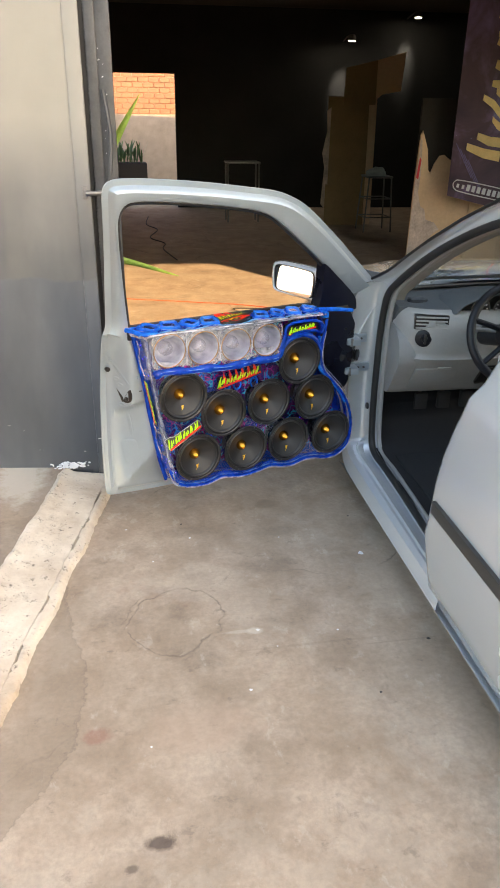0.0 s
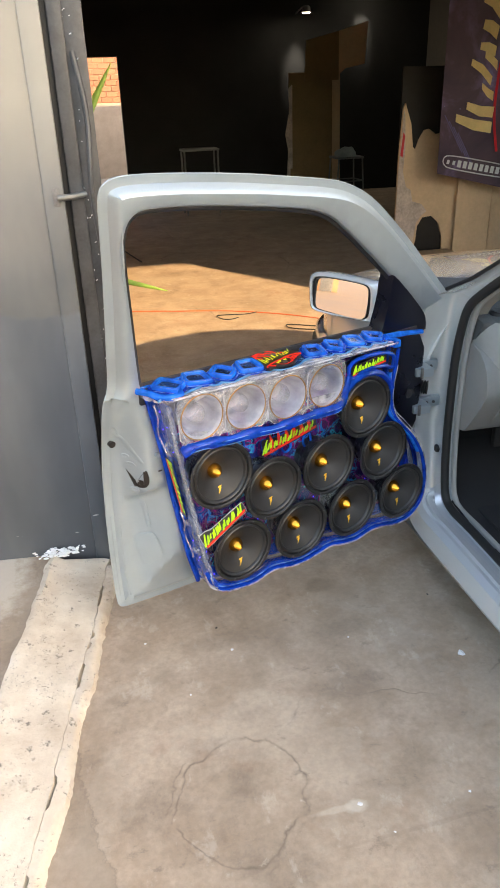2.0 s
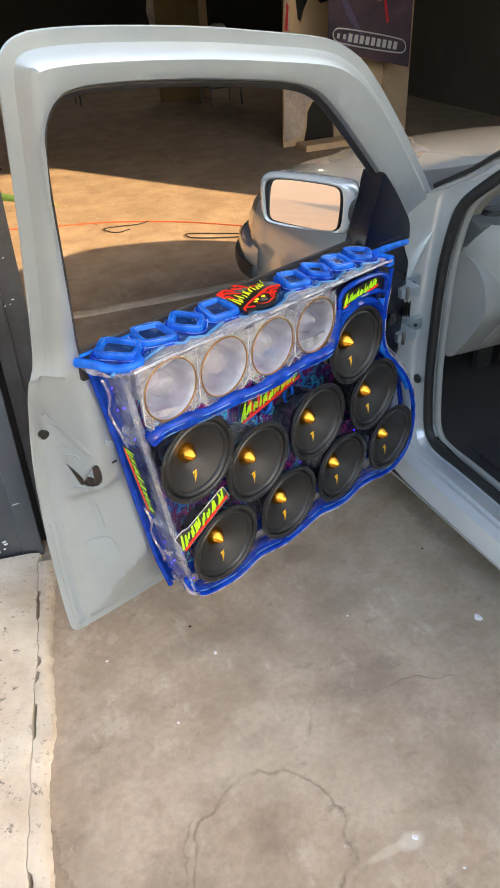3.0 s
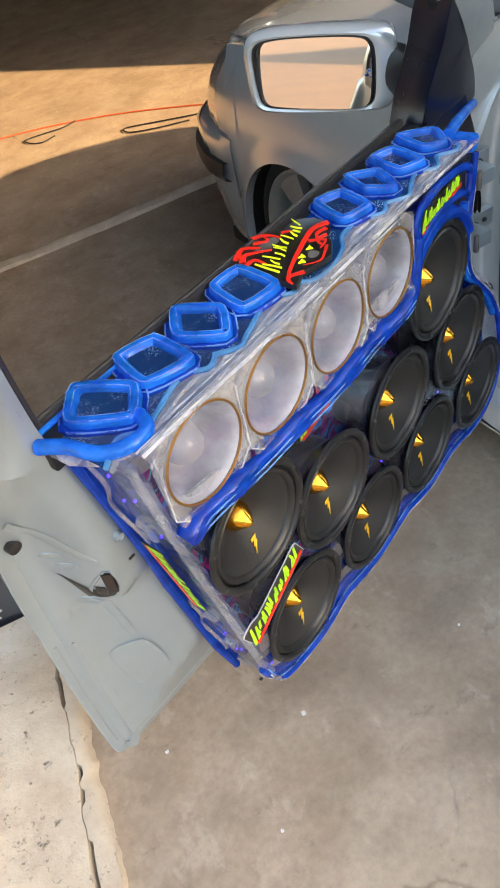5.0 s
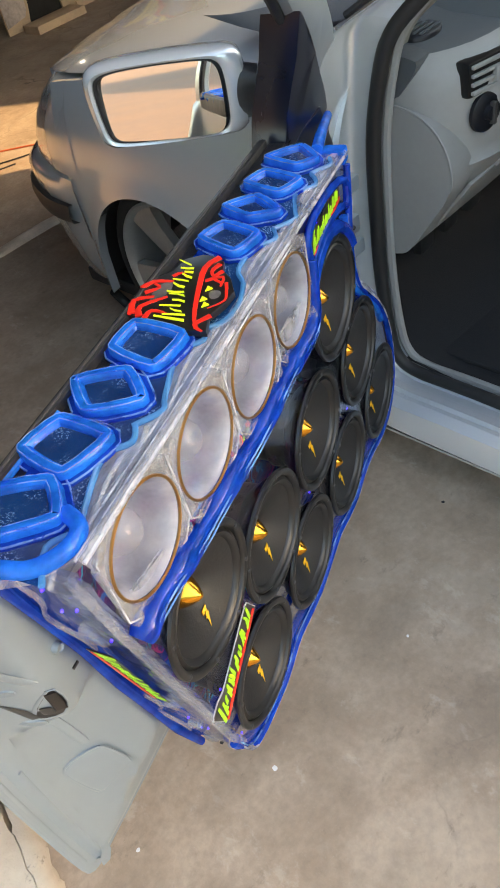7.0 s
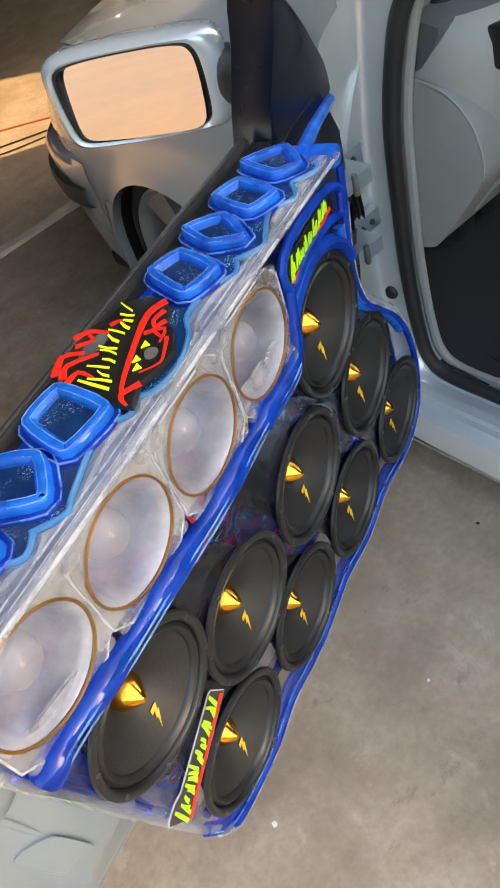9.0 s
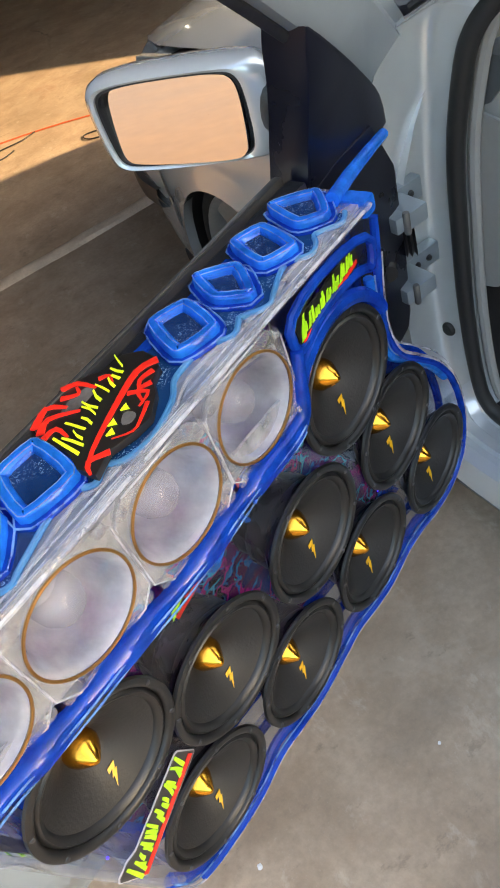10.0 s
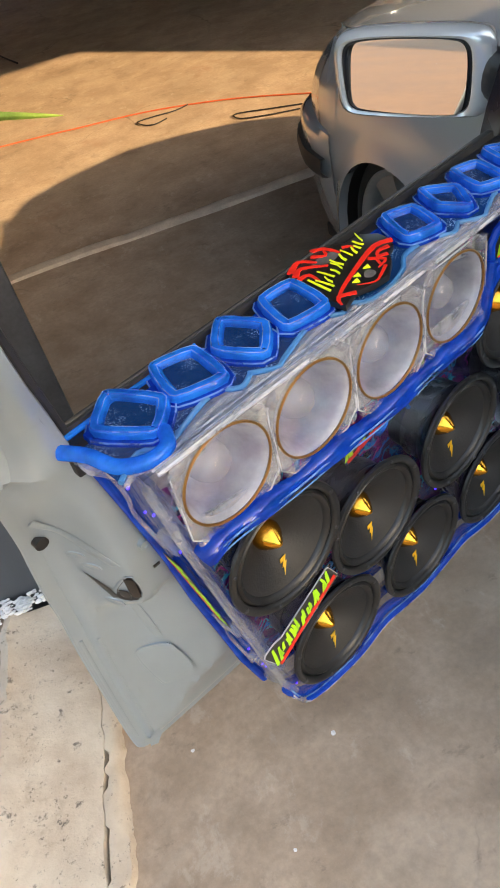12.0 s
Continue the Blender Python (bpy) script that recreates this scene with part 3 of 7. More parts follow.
def ground_sheet():
    bm = bmesh.new()
    bmesh.ops.create_grid(bm, x_segments=2, y_segments=2, size=1.0)
    for v in bm.verts:
        v.co = Vector((v.co.x * 220, v.co.y * 220 - 60, -0.012))
    solid("ground", bm, STREET, "reddish earth street ground in front of the workshop", "ground", "structure")
    bm = rbox((-1.62, -5.2, -0.2), (6.4, 12.6, 0.0), 0.0)
    solid("floor", bm, FLOOR, "worn stained grey-brown concrete workshop floor with cracks", "floor", "structure")


def broken(y):
    """How far the kerb's cracked edge strays at y."""
    return 0.010 * noise.noise(Vector((y * 4, 8, 0))) + 0.006 * noise.noise(Vector((y * 17, 8, 0))) + 0.0035 * noise.noise(Vector((y * 47, 8, 0)))


def kerb_strip():
    rows = []
    rnd = random.Random(4)
    n = 520
    for i in range(n + 1):
        f = i / n
        y = -4.6 + f * 4.86
        xr = -1.088 + (y - 0.17) * 0.232 + broken(y) - 0.001 - 0.004 * max(0.0, noise.noise(Vector((y * 6, 2, 0))))
        xl = xr - 0.21 + 0.008 * noise.noise(Vector((y * 7, 1, 0)))
        chip = 0.012 * max(0.0, noise.noise(Vector((y * 11, 4, 0))))
        k = noise.noise(Vector((y * 3, 0, 0))) * 0.006
        rows.append([(xr, y, -0.02), (xr - 0.001, y, 0.012), (xr - 0.004 - chip * 0.6, y, 0.027 - chip * 0.3), (xr - 0.03 - chip, y, 0.034 + k), (xr - 0.09, y, 0.043 + k), (xr - 0.16, y, 0.058 - k), (xl + 0.02, y, 0.074 + k), (xl, y, 0.07), (xl - 0.012, y, -0.02)])
    solid("kerb", loft(rows), KERB, "whitewashed cracked concrete kerb strip beside the driveway", "kerb", "structure", smooth=50)
    # flaking edge strip of mortar along the kerb
    rows = []
    for i in range(n + 1):
        y = -4.6 + i / n * 4.82
        xr = -1.088 + (y - 0.17) * 0.232
        j = broken(y) + (0.0012 if noise.noise(Vector((y * 8, 12, 0))) + 0.5 * noise.noise(Vector((y * 40, 12, 0))) > 0.12 else -0.007)
        w = 0.022 + 0.014 * noise.noise(Vector((y * 5, 3, 0))) + 0.004 * noise.noise(Vector((y * 70, 5, 0))) + 0.006 * noise.noise(Vector((y * 27, 3, 0)))
        h = 0.0255 + 0.003 * noise.noise(Vector((y * 9, 7, 0)))
        rows.append([(xr + w + 0.020, y, -0.01), (xr + w + 0.010, y, h * 0.7), (xr + w * 0.6, y, h), (xr + j + 0.003, y, h), (xr + j, y, -0.01)])
    solid("kerb_edge", loft(rows), KERB, "broken mortar edging along the whitewashed kerb", "kerb edge", "structure", smooth=50)
    rows = [[(-1.12 + (y - 0.17) * 0.232 - 0.165, y, 0.060 + 0.004 * noise.noise(Vector((y * 2, 1, 0)))), (-1.70, y, 0.080), (-1.80, y, 0.080), (-1.82, y, 0.07), (-1.82, y, -0.05)] for y in [-4.6 + 0.2 * i for i in range(26)]]
    solid("pavement", loft(rows), FLOOR, "grey concrete pavement slab behind the kerb", "pavement", "structure")
    bm = bmesh.new()
    rnd = random.Random(2)
    for i in range(150):
        r = rnd.uniform(0.0025, 0.007)
        x, y = rnd.gauss(-1.235, 0.035), rnd.gauss(0.262, 0.012)
        bmesh.ops.create_icosphere(bm, subdivisions=1, radius=r, matrix=Matrix.Translation((x, y, 0.078 + rnd.uniform(0, 0.018))) @ Matrix.Diagonal((1.4, 0.8, 0.6, 1)))
    solid("plaster_crumbs", bm, WHITE, "white plaster crumbs where the kerb meets the wall", "crumbs", "stuff", smooth=0)


def garage():
    def gbox(name, lo, hi, material, label, cat, b=0.0):
        return solid(name, rbox(lo, hi, b), material, label, cat, "structure", GAR)

    gbox("wall_front_left", (-7.0, 0.0, 0.0), (0.13, 0.17, 4.4), WALL, "pale wall with a dark grey painted dado", "wall", 0.006)
    gbox("wall_front_right", (4.5, 0.0, 0.0), (8.5, 0.17, 4.4), WALL, "pale wall with a dark grey painted dado", "wall")
    gbox("wall_front_lintel", (0.13, 0.0, 2.47), (4.5, 0.17, 4.4), WALL, "pale painted lintel over the garage opening", "wall")
    # Out of view; its pale colour is there to brighten the front wing.
    gbox("wall_side_left", (-4.2, 0.17, 0.0), (-4.0, 9.9, 3.2), PALE_WALL, "unseen side wall, made pale to bounce light onto the car", "wall")
    gbox("wall_side_right", (5.6, 0.17, 0.0), (5.8, 9.9, 3.2), BROWN_WALL, "dark brown painted side wall of the workshop", "wall")
    gbox("ceiling", (-4.2, 0.17, 3.0), (5.8, 10.1, 3.15), CEILING, "dark brown workshop ceiling", "ceiling")
    # back wall with its doorway
    d0, d1, top = -0.33, 0.74, 2.05
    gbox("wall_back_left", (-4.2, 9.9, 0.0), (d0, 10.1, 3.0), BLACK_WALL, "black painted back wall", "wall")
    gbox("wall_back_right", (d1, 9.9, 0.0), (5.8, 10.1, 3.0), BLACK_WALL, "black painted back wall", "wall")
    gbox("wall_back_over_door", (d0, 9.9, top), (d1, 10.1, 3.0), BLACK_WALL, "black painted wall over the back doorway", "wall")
    gbox("trim_back_door", (d0 - 0.005, 9.87, 0.0), (d0 + 0.05, 10.12, top), RUSTY, "worn steel frame of the back doorway", "door frame", 0.004)
    # threshold strip set in the floor
    rows = []
    for i in range(49):
        x = 0.1 + 4.4 * i / 48
        k = noise.noise(Vector((x * 4, 0, 2)))
        y = 1.735 + 0.018 * k + (0.03 * noise.noise(Vector((x * 1.3, 5, 0))))
        h = 0.015 + 0.012 * noise.noise(Vector((x * 5, 9, 0)))
        rows.append([(x, y - 0.045 - 0.015 * k, -0.004), (x, y - 0.032, h * 0.7), (x, y, h), (x, y + 0.028, h * 0.6), (x, y + 0.044 - 0.018 * k, -0.004)])
    solid("threshold", loft(rows), plain("pale_mortar", (0.56, 0.47, 0.38), 0.95, vary=0.25, scale=14.0, bump=0.5, bscale=60), "rough raised mortar strip across the garage floor", "threshold", "structure", GAR)


def gate_post():
    gate = thing("gate_post", "grey worn steel gate post with a slide bolt, beside the wall", "gate post", GAR)
    part("post", rbox((0.160, 0.03, 0.0), (0.20, 0.13, 2.47), 0.004), DARK_STEEL, gate)
    part("flange", rbox((0.196, 0.045, 0.0), (0.255, 0.065, 2.47), 0.003), DARK_STEEL, gate, "scratched steel flange")
    # Black filler stands in for the shade between wall and post.
    part("channel", rbox((0.131, 0.06, 0.0), (0.160, 0.12, 2.47), 0.002), RUBBER, gate, "black strip put in for the shaded gap by the post")
    part("wall_angle", rbox((0.085, -0.006, 0.0), (0.144, 0.02, 2.466), 0.008), WALL, gate, "painted corner angle on the wall edge")
    part("bolt", tube([(0.125, -0.015, 1.286), (0.165, -0.012, 1.287), (0.205, 0.02, 1.29)], 0.009, seg=10), STEEL, gate, "sliding steel bolt")
    part("bolt_plate", rbox((0.112, -0.012, 1.262), (0.13, -0.004, 1.312), 0.002), RUSTY, gate)
    part("bent_rod", tube(catmull([(0.215, 0.01, 1.66), (0.235, -0.01, 1.5), (0.225, -0.03, 1.3), (0.235, -0.01, 1.1), (0.225, 0.02, 0.98)], 6), 0.008, seg=8), DARK_STEEL, gate, "bent steel rod")
    rnd = random.Random(8)
    weld = grow("weld_bead", revolve([(0.0, -0.004), (0.005, -0.002), (0.006, 0.002), (0.0, 0.005)], 7), WHITE)
    for i in range(34):
        part("paint_fleck", weld, None, gate, m=Matrix.Translation((0.20 + rnd.uniform(-0.004, 0.03), 0.04, rnd.uniform(0.75, 1.8))) @ pose(0, 0, 0, 0, rnd.uniform(0, 90), 0) @ Matrix.Diagonal((rnd.uniform(0.12, 0.3), 0.3, rnd.uniform(0.2, 0.7), 1.0)))


def street_side():
    # Unseen house, added to keep the sun off the front wall and door.
    house = thing("house", "unseen house added across the street to shade the driveway", "house", Matrix.Translation((0, 0, 0)))
    part("wall", rbox((7.5, -16.0, 0.0), (21.0, -12.0, 6.6), 0.02), HOUSE_PAINT, house)
    part("gable", rbox((5.0, -12.5, 0.0), (7.496, -12.0, 9.6), 0.02), HOUSE_PAINT, house, "taller gable front, added to block the sun")
    part("roof", rbox((7.52, -16.2, 6.604), (21.2, -12.0, 6.7), 0.02), MORTAR, house)
    for lo, hi, tall, paint, words in ((-2.2, 14.0, 3.4, PALE_WALL, "low pale plastered house front along the street"), (-3.9, -2.204, 3.0, plain("sea_green_paint", (0.10, 0.50, 0.45), 0.75, vary=0.12, scale=1.0), "turquoise painted shop front along the street"), (-5.2, -3.904, 2.4, plain("ochre_house_paint", (0.34, 0.175, 0.085), 0.85, vary=0.15, scale=0.8), "ochre plastered house front along the street")):
        front_house = thing("street_house", words, "house")
        part("wall", rbox((-38.6, lo, 0.0), (-38.0, hi, tall), 0.02), paint, front_house)
        part("roof_edge", rbox((-38.8, lo, tall + 0.004), (-37.85, hi, tall + 0.14), 0.02), MORTAR, front_house)
        part("door", rbox((-38.0 + 0.002, 0.5 * (lo + hi) - 0.35, 0.0), (-37.97, 0.5 * (lo + hi) + 0.35, 2.1), 0.01), RUSTY, front_house)
    fence = thing("boundary_wall", "long faded turquoise and ochre boundary wall across the street", "wall")
    part("lower_course", rbox((-26.0, -17.4, 0.0), (3.0, -17.2, 1.3), 0.01), HOUSE_PAINT, fence)
    part("upper_course", rbox((-26.0, -17.4, 1.304), (3.0, -17.2, 4.4), 0.01), plain("turquoise_paint", (0.16, 0.52, 0.46), 0.8, vary=0.15, scale=1.0), fence, "turquoise painted upper half")


def back_yard():
    wall = thing("brick_wall", "sunlit orange clay brick yard wall behind the doorway", "brick wall", Matrix.Translation((0, 14.0, 0)), kind="structure")
    part("mortar_bed", rbox((-6.0, 0.01, 0.0), (4.0, 0.2, 3.2), 0.0), MORTAR, wall)
    part("yard_floor", rbox((-6.0, -3.8, -0.1), (4.0, 0.0, 0.006), 0.0), FLOOR, wall, "yard concrete")
    part("plaster_face", rbox((-3.0, -0.03, 0.0), (2.0, 0.006, 1.40), 0.01), MORTAR, wall, "pale plaster over the lower bricks")
    me = grow("brick", rbox((-0.105, -0.012, -0.044), (0.105, 0.02, 0.044), 0.004, 1), BRICK, 0)
    for r in range(17):
        for c in range(14):
            x = -2.3 + c * 0.222 + (0.111 if r % 2 else 0.0)
            part("brick", me, None, wall, m=Matrix.Translation((x, 0.0, 1.455 + r * 0.1)))


ground_sheet()
kerb_strip()
garage()
gate_post()
street_side()


# ---- the car ----
CA, SA = math.cos(radians(199.5)), math.sin(radians(199.5))
DOOR = Matrix(((CA, -SA, 0, 0), (SA, CA, 0, 0), (0, 0, 1, 0), (0, 0, 0, 1)))
WIDE = 1.62
car = thing("car", "silver hatchback with its front door wide open", "car")


def both(bm):
    """The part and its mirror image on the other side of the car."""
    other = bm.copy()
    bmesh.ops.transform(other, matrix=Matrix.Translation((WIDE, 0, 0)) @ Matrix.Diagonal((-1, 1, 1, 1)), verts=other.verts[:])
    bmesh.ops.reverse_faces(other, faces=other.faces[:])
    return bm, other


def smooth_of(a, b, x):
    f = max(0.0, min(1.0, (x - a) / (b - a)))
    return f * f * (3 - 2 * f)


def aperture():
    """Door opening of the body: sill, hinge pillar, windscreen pillar and roof rail in one pressing."""
    inner = [(0.075, -1.06, 0.20), (0.105, -0.55, 0.197), (0.113, -0.2, 0.202), (0.112, -0.06, 0.205), (0.111, -0.008, 0.235), (0.111, 0.012, 0.31), (0.111, 0.024, 0.45), (0.111, 0.024, 0.6), (0.111, 0.018, 0.75), (0.111, -0.008, 0.875), (0.115, -0.03, 0.93), (0.127, -0.065, 0.97), (0.148, -0.135, 1.03), (0.173, -0.23, 1.10), (0.195, -0.345, 1.167), (0.226, -0.52, 1.25), (0.245, -0.71, 1.31), (0.262, -0.95, 1.345), (0.27, -1.3, 1.35)]
    outer = [(-0.012, -1.06, 0.13), (-0.012, -0.55, 0.13), (-0.012, -0.2, 0.133), (-0.012, -0.05, 0.14), (-0.008, 0.03, 0.17), (-0.004, 0.06, 0.26), (-0.002, 0.075, 0.45), (0.0, 0.070, 0.6), (0.0, 0.060, 0.75), (0.0, 0.045, 0.875), (0.02, 0.035, 0.945), (0.05, 0.005, 0.97), (0.085, -0.08, 1.02), (0.118, -0.19, 1.10), (0.145, -0.30, 1.172), (0.179, -0.46, 1.262), (0.205, -0.66, 1.352), (0.21, -0.95, 1.41), (0.205, -1.3, 1.425)]
    a, b = catmull(inner, 5), catmull(outer, 5)
    # how far across and how far forward each ridge of the pillar lies; the same for the sill with its height
    post = ((0.03, 0.25), (0.05, 0.5), (0.08, 0.72), (0.12, 0.9), (0.20, 1.0), (0.34, 1.03), (0.6, 1.03), (0.85, 1.0), (0.97, 1.0))
    ledge = ((0.08, -0.014), (0.28, -0.012), (0.33, -0.002), (0.52, 0.002), (0.56, -0.007), (0.66, -0.008), (0.70, 0.000), (0.88, -0.012), (0.97, -0.042))
    rows = []
    for p, q in zip(a, b):
        d = q - p
        away = Vector((0, d.y, d.z))
        away = away.normalized() if away.length > 1e-6 else Vector((0, 1, 0))
        low = smooth_of(0.30, 0.215, p.z)
        row = [p + Vector((0.05, 0, 0)), p + Vector((0.012, 0, 0)), p]
        for (fx, fy), (gx, up) in zip(post, ledge):
            row.append((p + Vector((d.x * fx, d.y * fy, d.z * fy))) * (1 - low) + (p + Vector((d.x * gx, d.y * gx, up))) * low)
        row += [q, q + Vector((0.03, 0, 0)) + away * 0.012]
        rows.append(row)
    foot = next(i for i, p in enumerate(a) if p.z > 0.29)
    head = next(i for i, p in enumerate(a) if p.z > 0.95)
    trim = []
    for i, p in enumerate(a[head - 7:]):
        k = min(1.0, i / 9)
        trim.append([p + Vector((0.030, 0, 0)), p + Vector((0.036, -0.008 * k, -0.009 * k)), p + Vector((0.050, -0.010 * k, -0.013 * k)), p + Vector((0.085, -0.006 * k, -0.012 * k))])
    return loft(rows[:foot + 1]), loft(rows[foot:head + 1]), loft(rows[head:]), loft(trim), a


step, frame_up, frame_top, trim, seal_path = aperture()
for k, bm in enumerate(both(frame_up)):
    part("door_aperture", bm, JAMB, car, "silver body pressing round the door opening, toned down" if k == 0 else "", 50)
for k, bm in enumerate(both(step)):
    part("sill_step", bm, SILVER, car, "silver door sill" if k == 0 else "", 24)
for k, bm in enumerate(both(frame_top)):
    part("windscreen_pillar", bm, SILVER, car, "silver windscreen pillar and roof rail" if k == 0 else "", 50)
part("pillar_trim", trim, plain("beige_grey_trim", (0.21, 0.20, 0.18), 0.6, vary=0.06), car, "beige-grey inner pillar trim", 60)
part("door_seal", tube([p + Vector((0.004, -0.002, 0.0)) for p in seal_path], 0.0145, seg=10), RUBBER, car, "black rubber door seal")
part("seal_lip", tube([p + Vector((0.034, -0.011, 0.003)) for p in seal_path], 0.0095, seg=8), GREY_PLASTIC, car, "grey trim lip inside the seal")

# sill skirt below the pressing, running back under the rear side
for bm in both(loft([[(-0.012, y, 0.13), (-0.008, y, 0.118), (0.01, y, 0.11), (0.09, y, 0.11), (0.2, y, 0.15)] for y in (0.06, -0.5, -1.0, -1.7)])):
    part("sill", bm, SILVER, car)


def rear_side():
    zx = [(0.12, 0.02), (0.15, -0.004), (0.21, -0.012), (0.28, -0.022), (0.36, -0.031), (0.45, -0.036), (0.56, -0.034), (0.66, -0.024), (0.76, -0.006), (0.82, 0.01), (0.855, 0.016), (0.875, 0.03), (0.90, 0.05), (0.93, 0.062), (1.05, 0.105), (1.2, 0.165), (1.32, 0.215), (1.40, 0.25)]
    fy = {0.12: -0.97, 0.15: -0.965, 0.21: -0.955, 0.28: -0.945, 0.36: -0.935, 0.45: -0.962, 0.56: -0.97, 0.66: -0.978, 0.76: -0.992, 0.82: -1.0, 0.855: -1.005, 0.875: -1.01, 0.90: -1.015, 0.93: -1.02, 1.05: -1.04, 1.2: -1.07, 1.32: -1.1, 1.40: -1.1}
    rows = []
    for z, x in zx:
        y0 = fy[z]
        row = [(x + 0.06, y0 + 0.005, z), (x + 0.014, y0, z), (x + 0.003, y0 - 0.006, z), (x, y0 - 0.02, z)]
        wide = z > 0.9
        for f in (0.035, 0.09, 0.3, 0.6, 0.85, 1.0):
            y = y0 - f * (2.25 + y0)
            bulge = 0.05 * max(0.0, f - 0.5) ** 2 * 4
            if wide and f > 0.05:
                row.append((x + 0.012 + bulge, y, z))
            else:
                row.append((x + bulge, y, z))
        rows.append(row)
    low = loft(rows[:14])
    return low, rows[13:]


low, high = rear_side()
for k, bm in enumerate(both(low)):
    part("rear_side", bm, SILVER, car, "silver rear side panel" if k == 0 else "", 50)
for bm in both(loft([r[:6] for r in high])):
    part("centre_pillar", bm, SILVER, car, "", 50)
for bm in both(loft([r[5:] for r in high])):
    part("rear_window", bm, TINTED, car, "dark rear side glass")
for bm in both(tube(catmull([(0.13, -1.17, 1.28), (0.10, -1.15, 1.05), (0.072, -1.15, 0.95), (0.06, -1.17, 0.925), (0.034, -1.3, 0.92), (0.05, -1.9, 0.93)], 5), 0.013, seg=8)):
    part("window_rubber", bm, RUBBER, car)
for bm in both(rbox((-0.048, -2.05, 0.468), (-0.028, -1.0, 0.512), 0.006)):
    part("side_moulding", bm, DARK_TRIM, car, "dark rubbing strip")
# rear, roof, underside
rear = loft([[(x, -2.22 - 0.10 * math.sin(math.pi * x / WIDE), z) for x in (0.03, 0.3, 0.6, 0.81, 1.02, 1.32, 1.59)] for z in (0.2, 0.5, 0.8, 0.93)])
part("tailgate", rear, SILVER, car)
part("rear_glass", loft([[(0.1 + s * 0.15 + f * (1.42 - s * 0.3), -2.26 + s * 0.35 - 0.08 * math.sin(math.pi * f) * (1 - s), 0.93 + s * 0.44) for f in (0, 0.25, 0.5, 0.75, 1)] for s in (0, 0.5, 1)]), TINTED, car)
part("roof", loft([[(0.205 + f * 1.21, y, 1.405 + 0.045 * math.sin(math.pi * f) - 0.03 * abs(y + 1.1) ** 2) for f in [i / 10 for i in range(11)]] for y in (-0.66, -0.9, -1.2, -1.6, -1.95)]), SILVER, car)
part("underbody", rbox((0.08, -2.1, 0.12), (1.54, 1.2, 0.17), 0.01), RUBBER, car)
part("windscreen", loft([[(0.16 + s * 0.06 + f * (1.30 - s * 0.12), 0.14 - 0.82 * s + 0.10 * math.sin(math.pi * f) * (1 - 0.5 * s), 0.91 + s * 0.48 + 0.02 * math.sin(math.pi * f) * s) for f in [i / 8 for i in range(9)]] for s in (0, 0.25, 0.5, 0.75, 1)]), GLASS, car)
part("windscreen_rubber", tube([(0.055, 0.01, 0.978), (0.09, -0.08, 1.030), (0.123, -0.19, 1.110), (0.15, -0.30, 1.183), (0.184, -0.46, 1.274), (0.21, -0.66, 1.364)], 0.006, seg=8), RUBBER, car)


def front(bm):
    """Sets the nose back a little behind the hinge pillar's line."""
    for v in bm.verts:
        f = max(0.0, min(1.0, (v.co.y - 0.08) / 0.36))
        v.co.y -= 0.055 * f * f * (3 - 2 * f)
    return bm


def fender():
    rows = []
    ys = [0.045 + 1.02 * i / 44 for i in range(45)]
    for y in ys:
        q = y - 0.705
        zb = 0.205 + math.sqrt(0.347 ** 2 - q * q) if abs(q) < 0.343 else 0.15
        zt = 0.872 - 0.055 * y - 0.03 * y * y
        plan = 0.018 * y + 0.028 * max(0, y - 0.4) ** 2
        row = []
        for i in range(13):
            f = i / 12
            z = zb + (zt - zb) * f
            flare = 0.012 * math.exp(-((math.hypot(q, z - 0.205) - 0.347) / 0.03) ** 2) if abs(q) < 0.375 else 0.0
            g = (z - 0.50) / 0.36
            x = plan + (0.012 if g < 0 else 0.0) * (-g) + 0.10 * max(0, g) ** 2.6 - flare
            row.append((x, y, z))
        rows.append([(row[0][0] + 0.03, y, row[0][2] + 0.004)] + row + [(row[-1][0] + 0.02, y, zt - 0.002)])
    return loft(rows)


for k, bm in enumerate(both(front(fender()))):
    part("fender", bm, SILVER, car, "silver front wing" if k == 0 else "", 50)
arch = [[(x, 0.705 + 0.358 * math.cos(a), 0.205 + 0.358 * math.sin(a)) for a in [math.pi * i / 20 for i in range(21)]] for x in (0.03, 0.3)]
for bm in both(front(loft(arch))):
    part("wheel_arch_liner", bm, RUBBER, car)
for bm in both(prism([(0.30, 0.1), (1.01, 0.1), (1.01, 0.57), (0.30, 0.57)], 0.3, 0.31, put=lambda p, h: (h, p[0], p[1]))):
    part("inner_arch", bm, RUBBER, car)


def hood():
    prof = [(0.12, 0.925), (0.3, 0.925), (0.5, 0.912), (0.7, 0.893), (0.9, 0.865), (1.05, 0.835), (1.18, 0.795), (1.24, 0.770), (1.265, 0.750), (1.27, 0.71)]
    rows = []
    for y, z in prof:
        x0 = 0.108 + 0.018 * y + 0.028 * max(0, y - 0.4) ** 2 + (0.0 if y < 1.0 else (y - 1.0) ** 2 * 0.9)
        zt = min(z, 0.872 - 0.055 * y - 0.03 * y * y)
        row = []
        for i in range(25):
            f = i / 24
            e = min(f, 1 - f)
            row.append((x0 + f * (WIDE - 2 * x0), y + 0.13 * math.sin(math.pi * f) * max(0, y - 0.5), zt + (z - zt) * min(1.0, e / 0.28) ** 0.6 + 0.012 * math.sin(math.pi * f) - 0.006 * math.exp(-((e - 0.2) / 0.02) ** 2)))
        rows.append(row)
    return loft(rows)


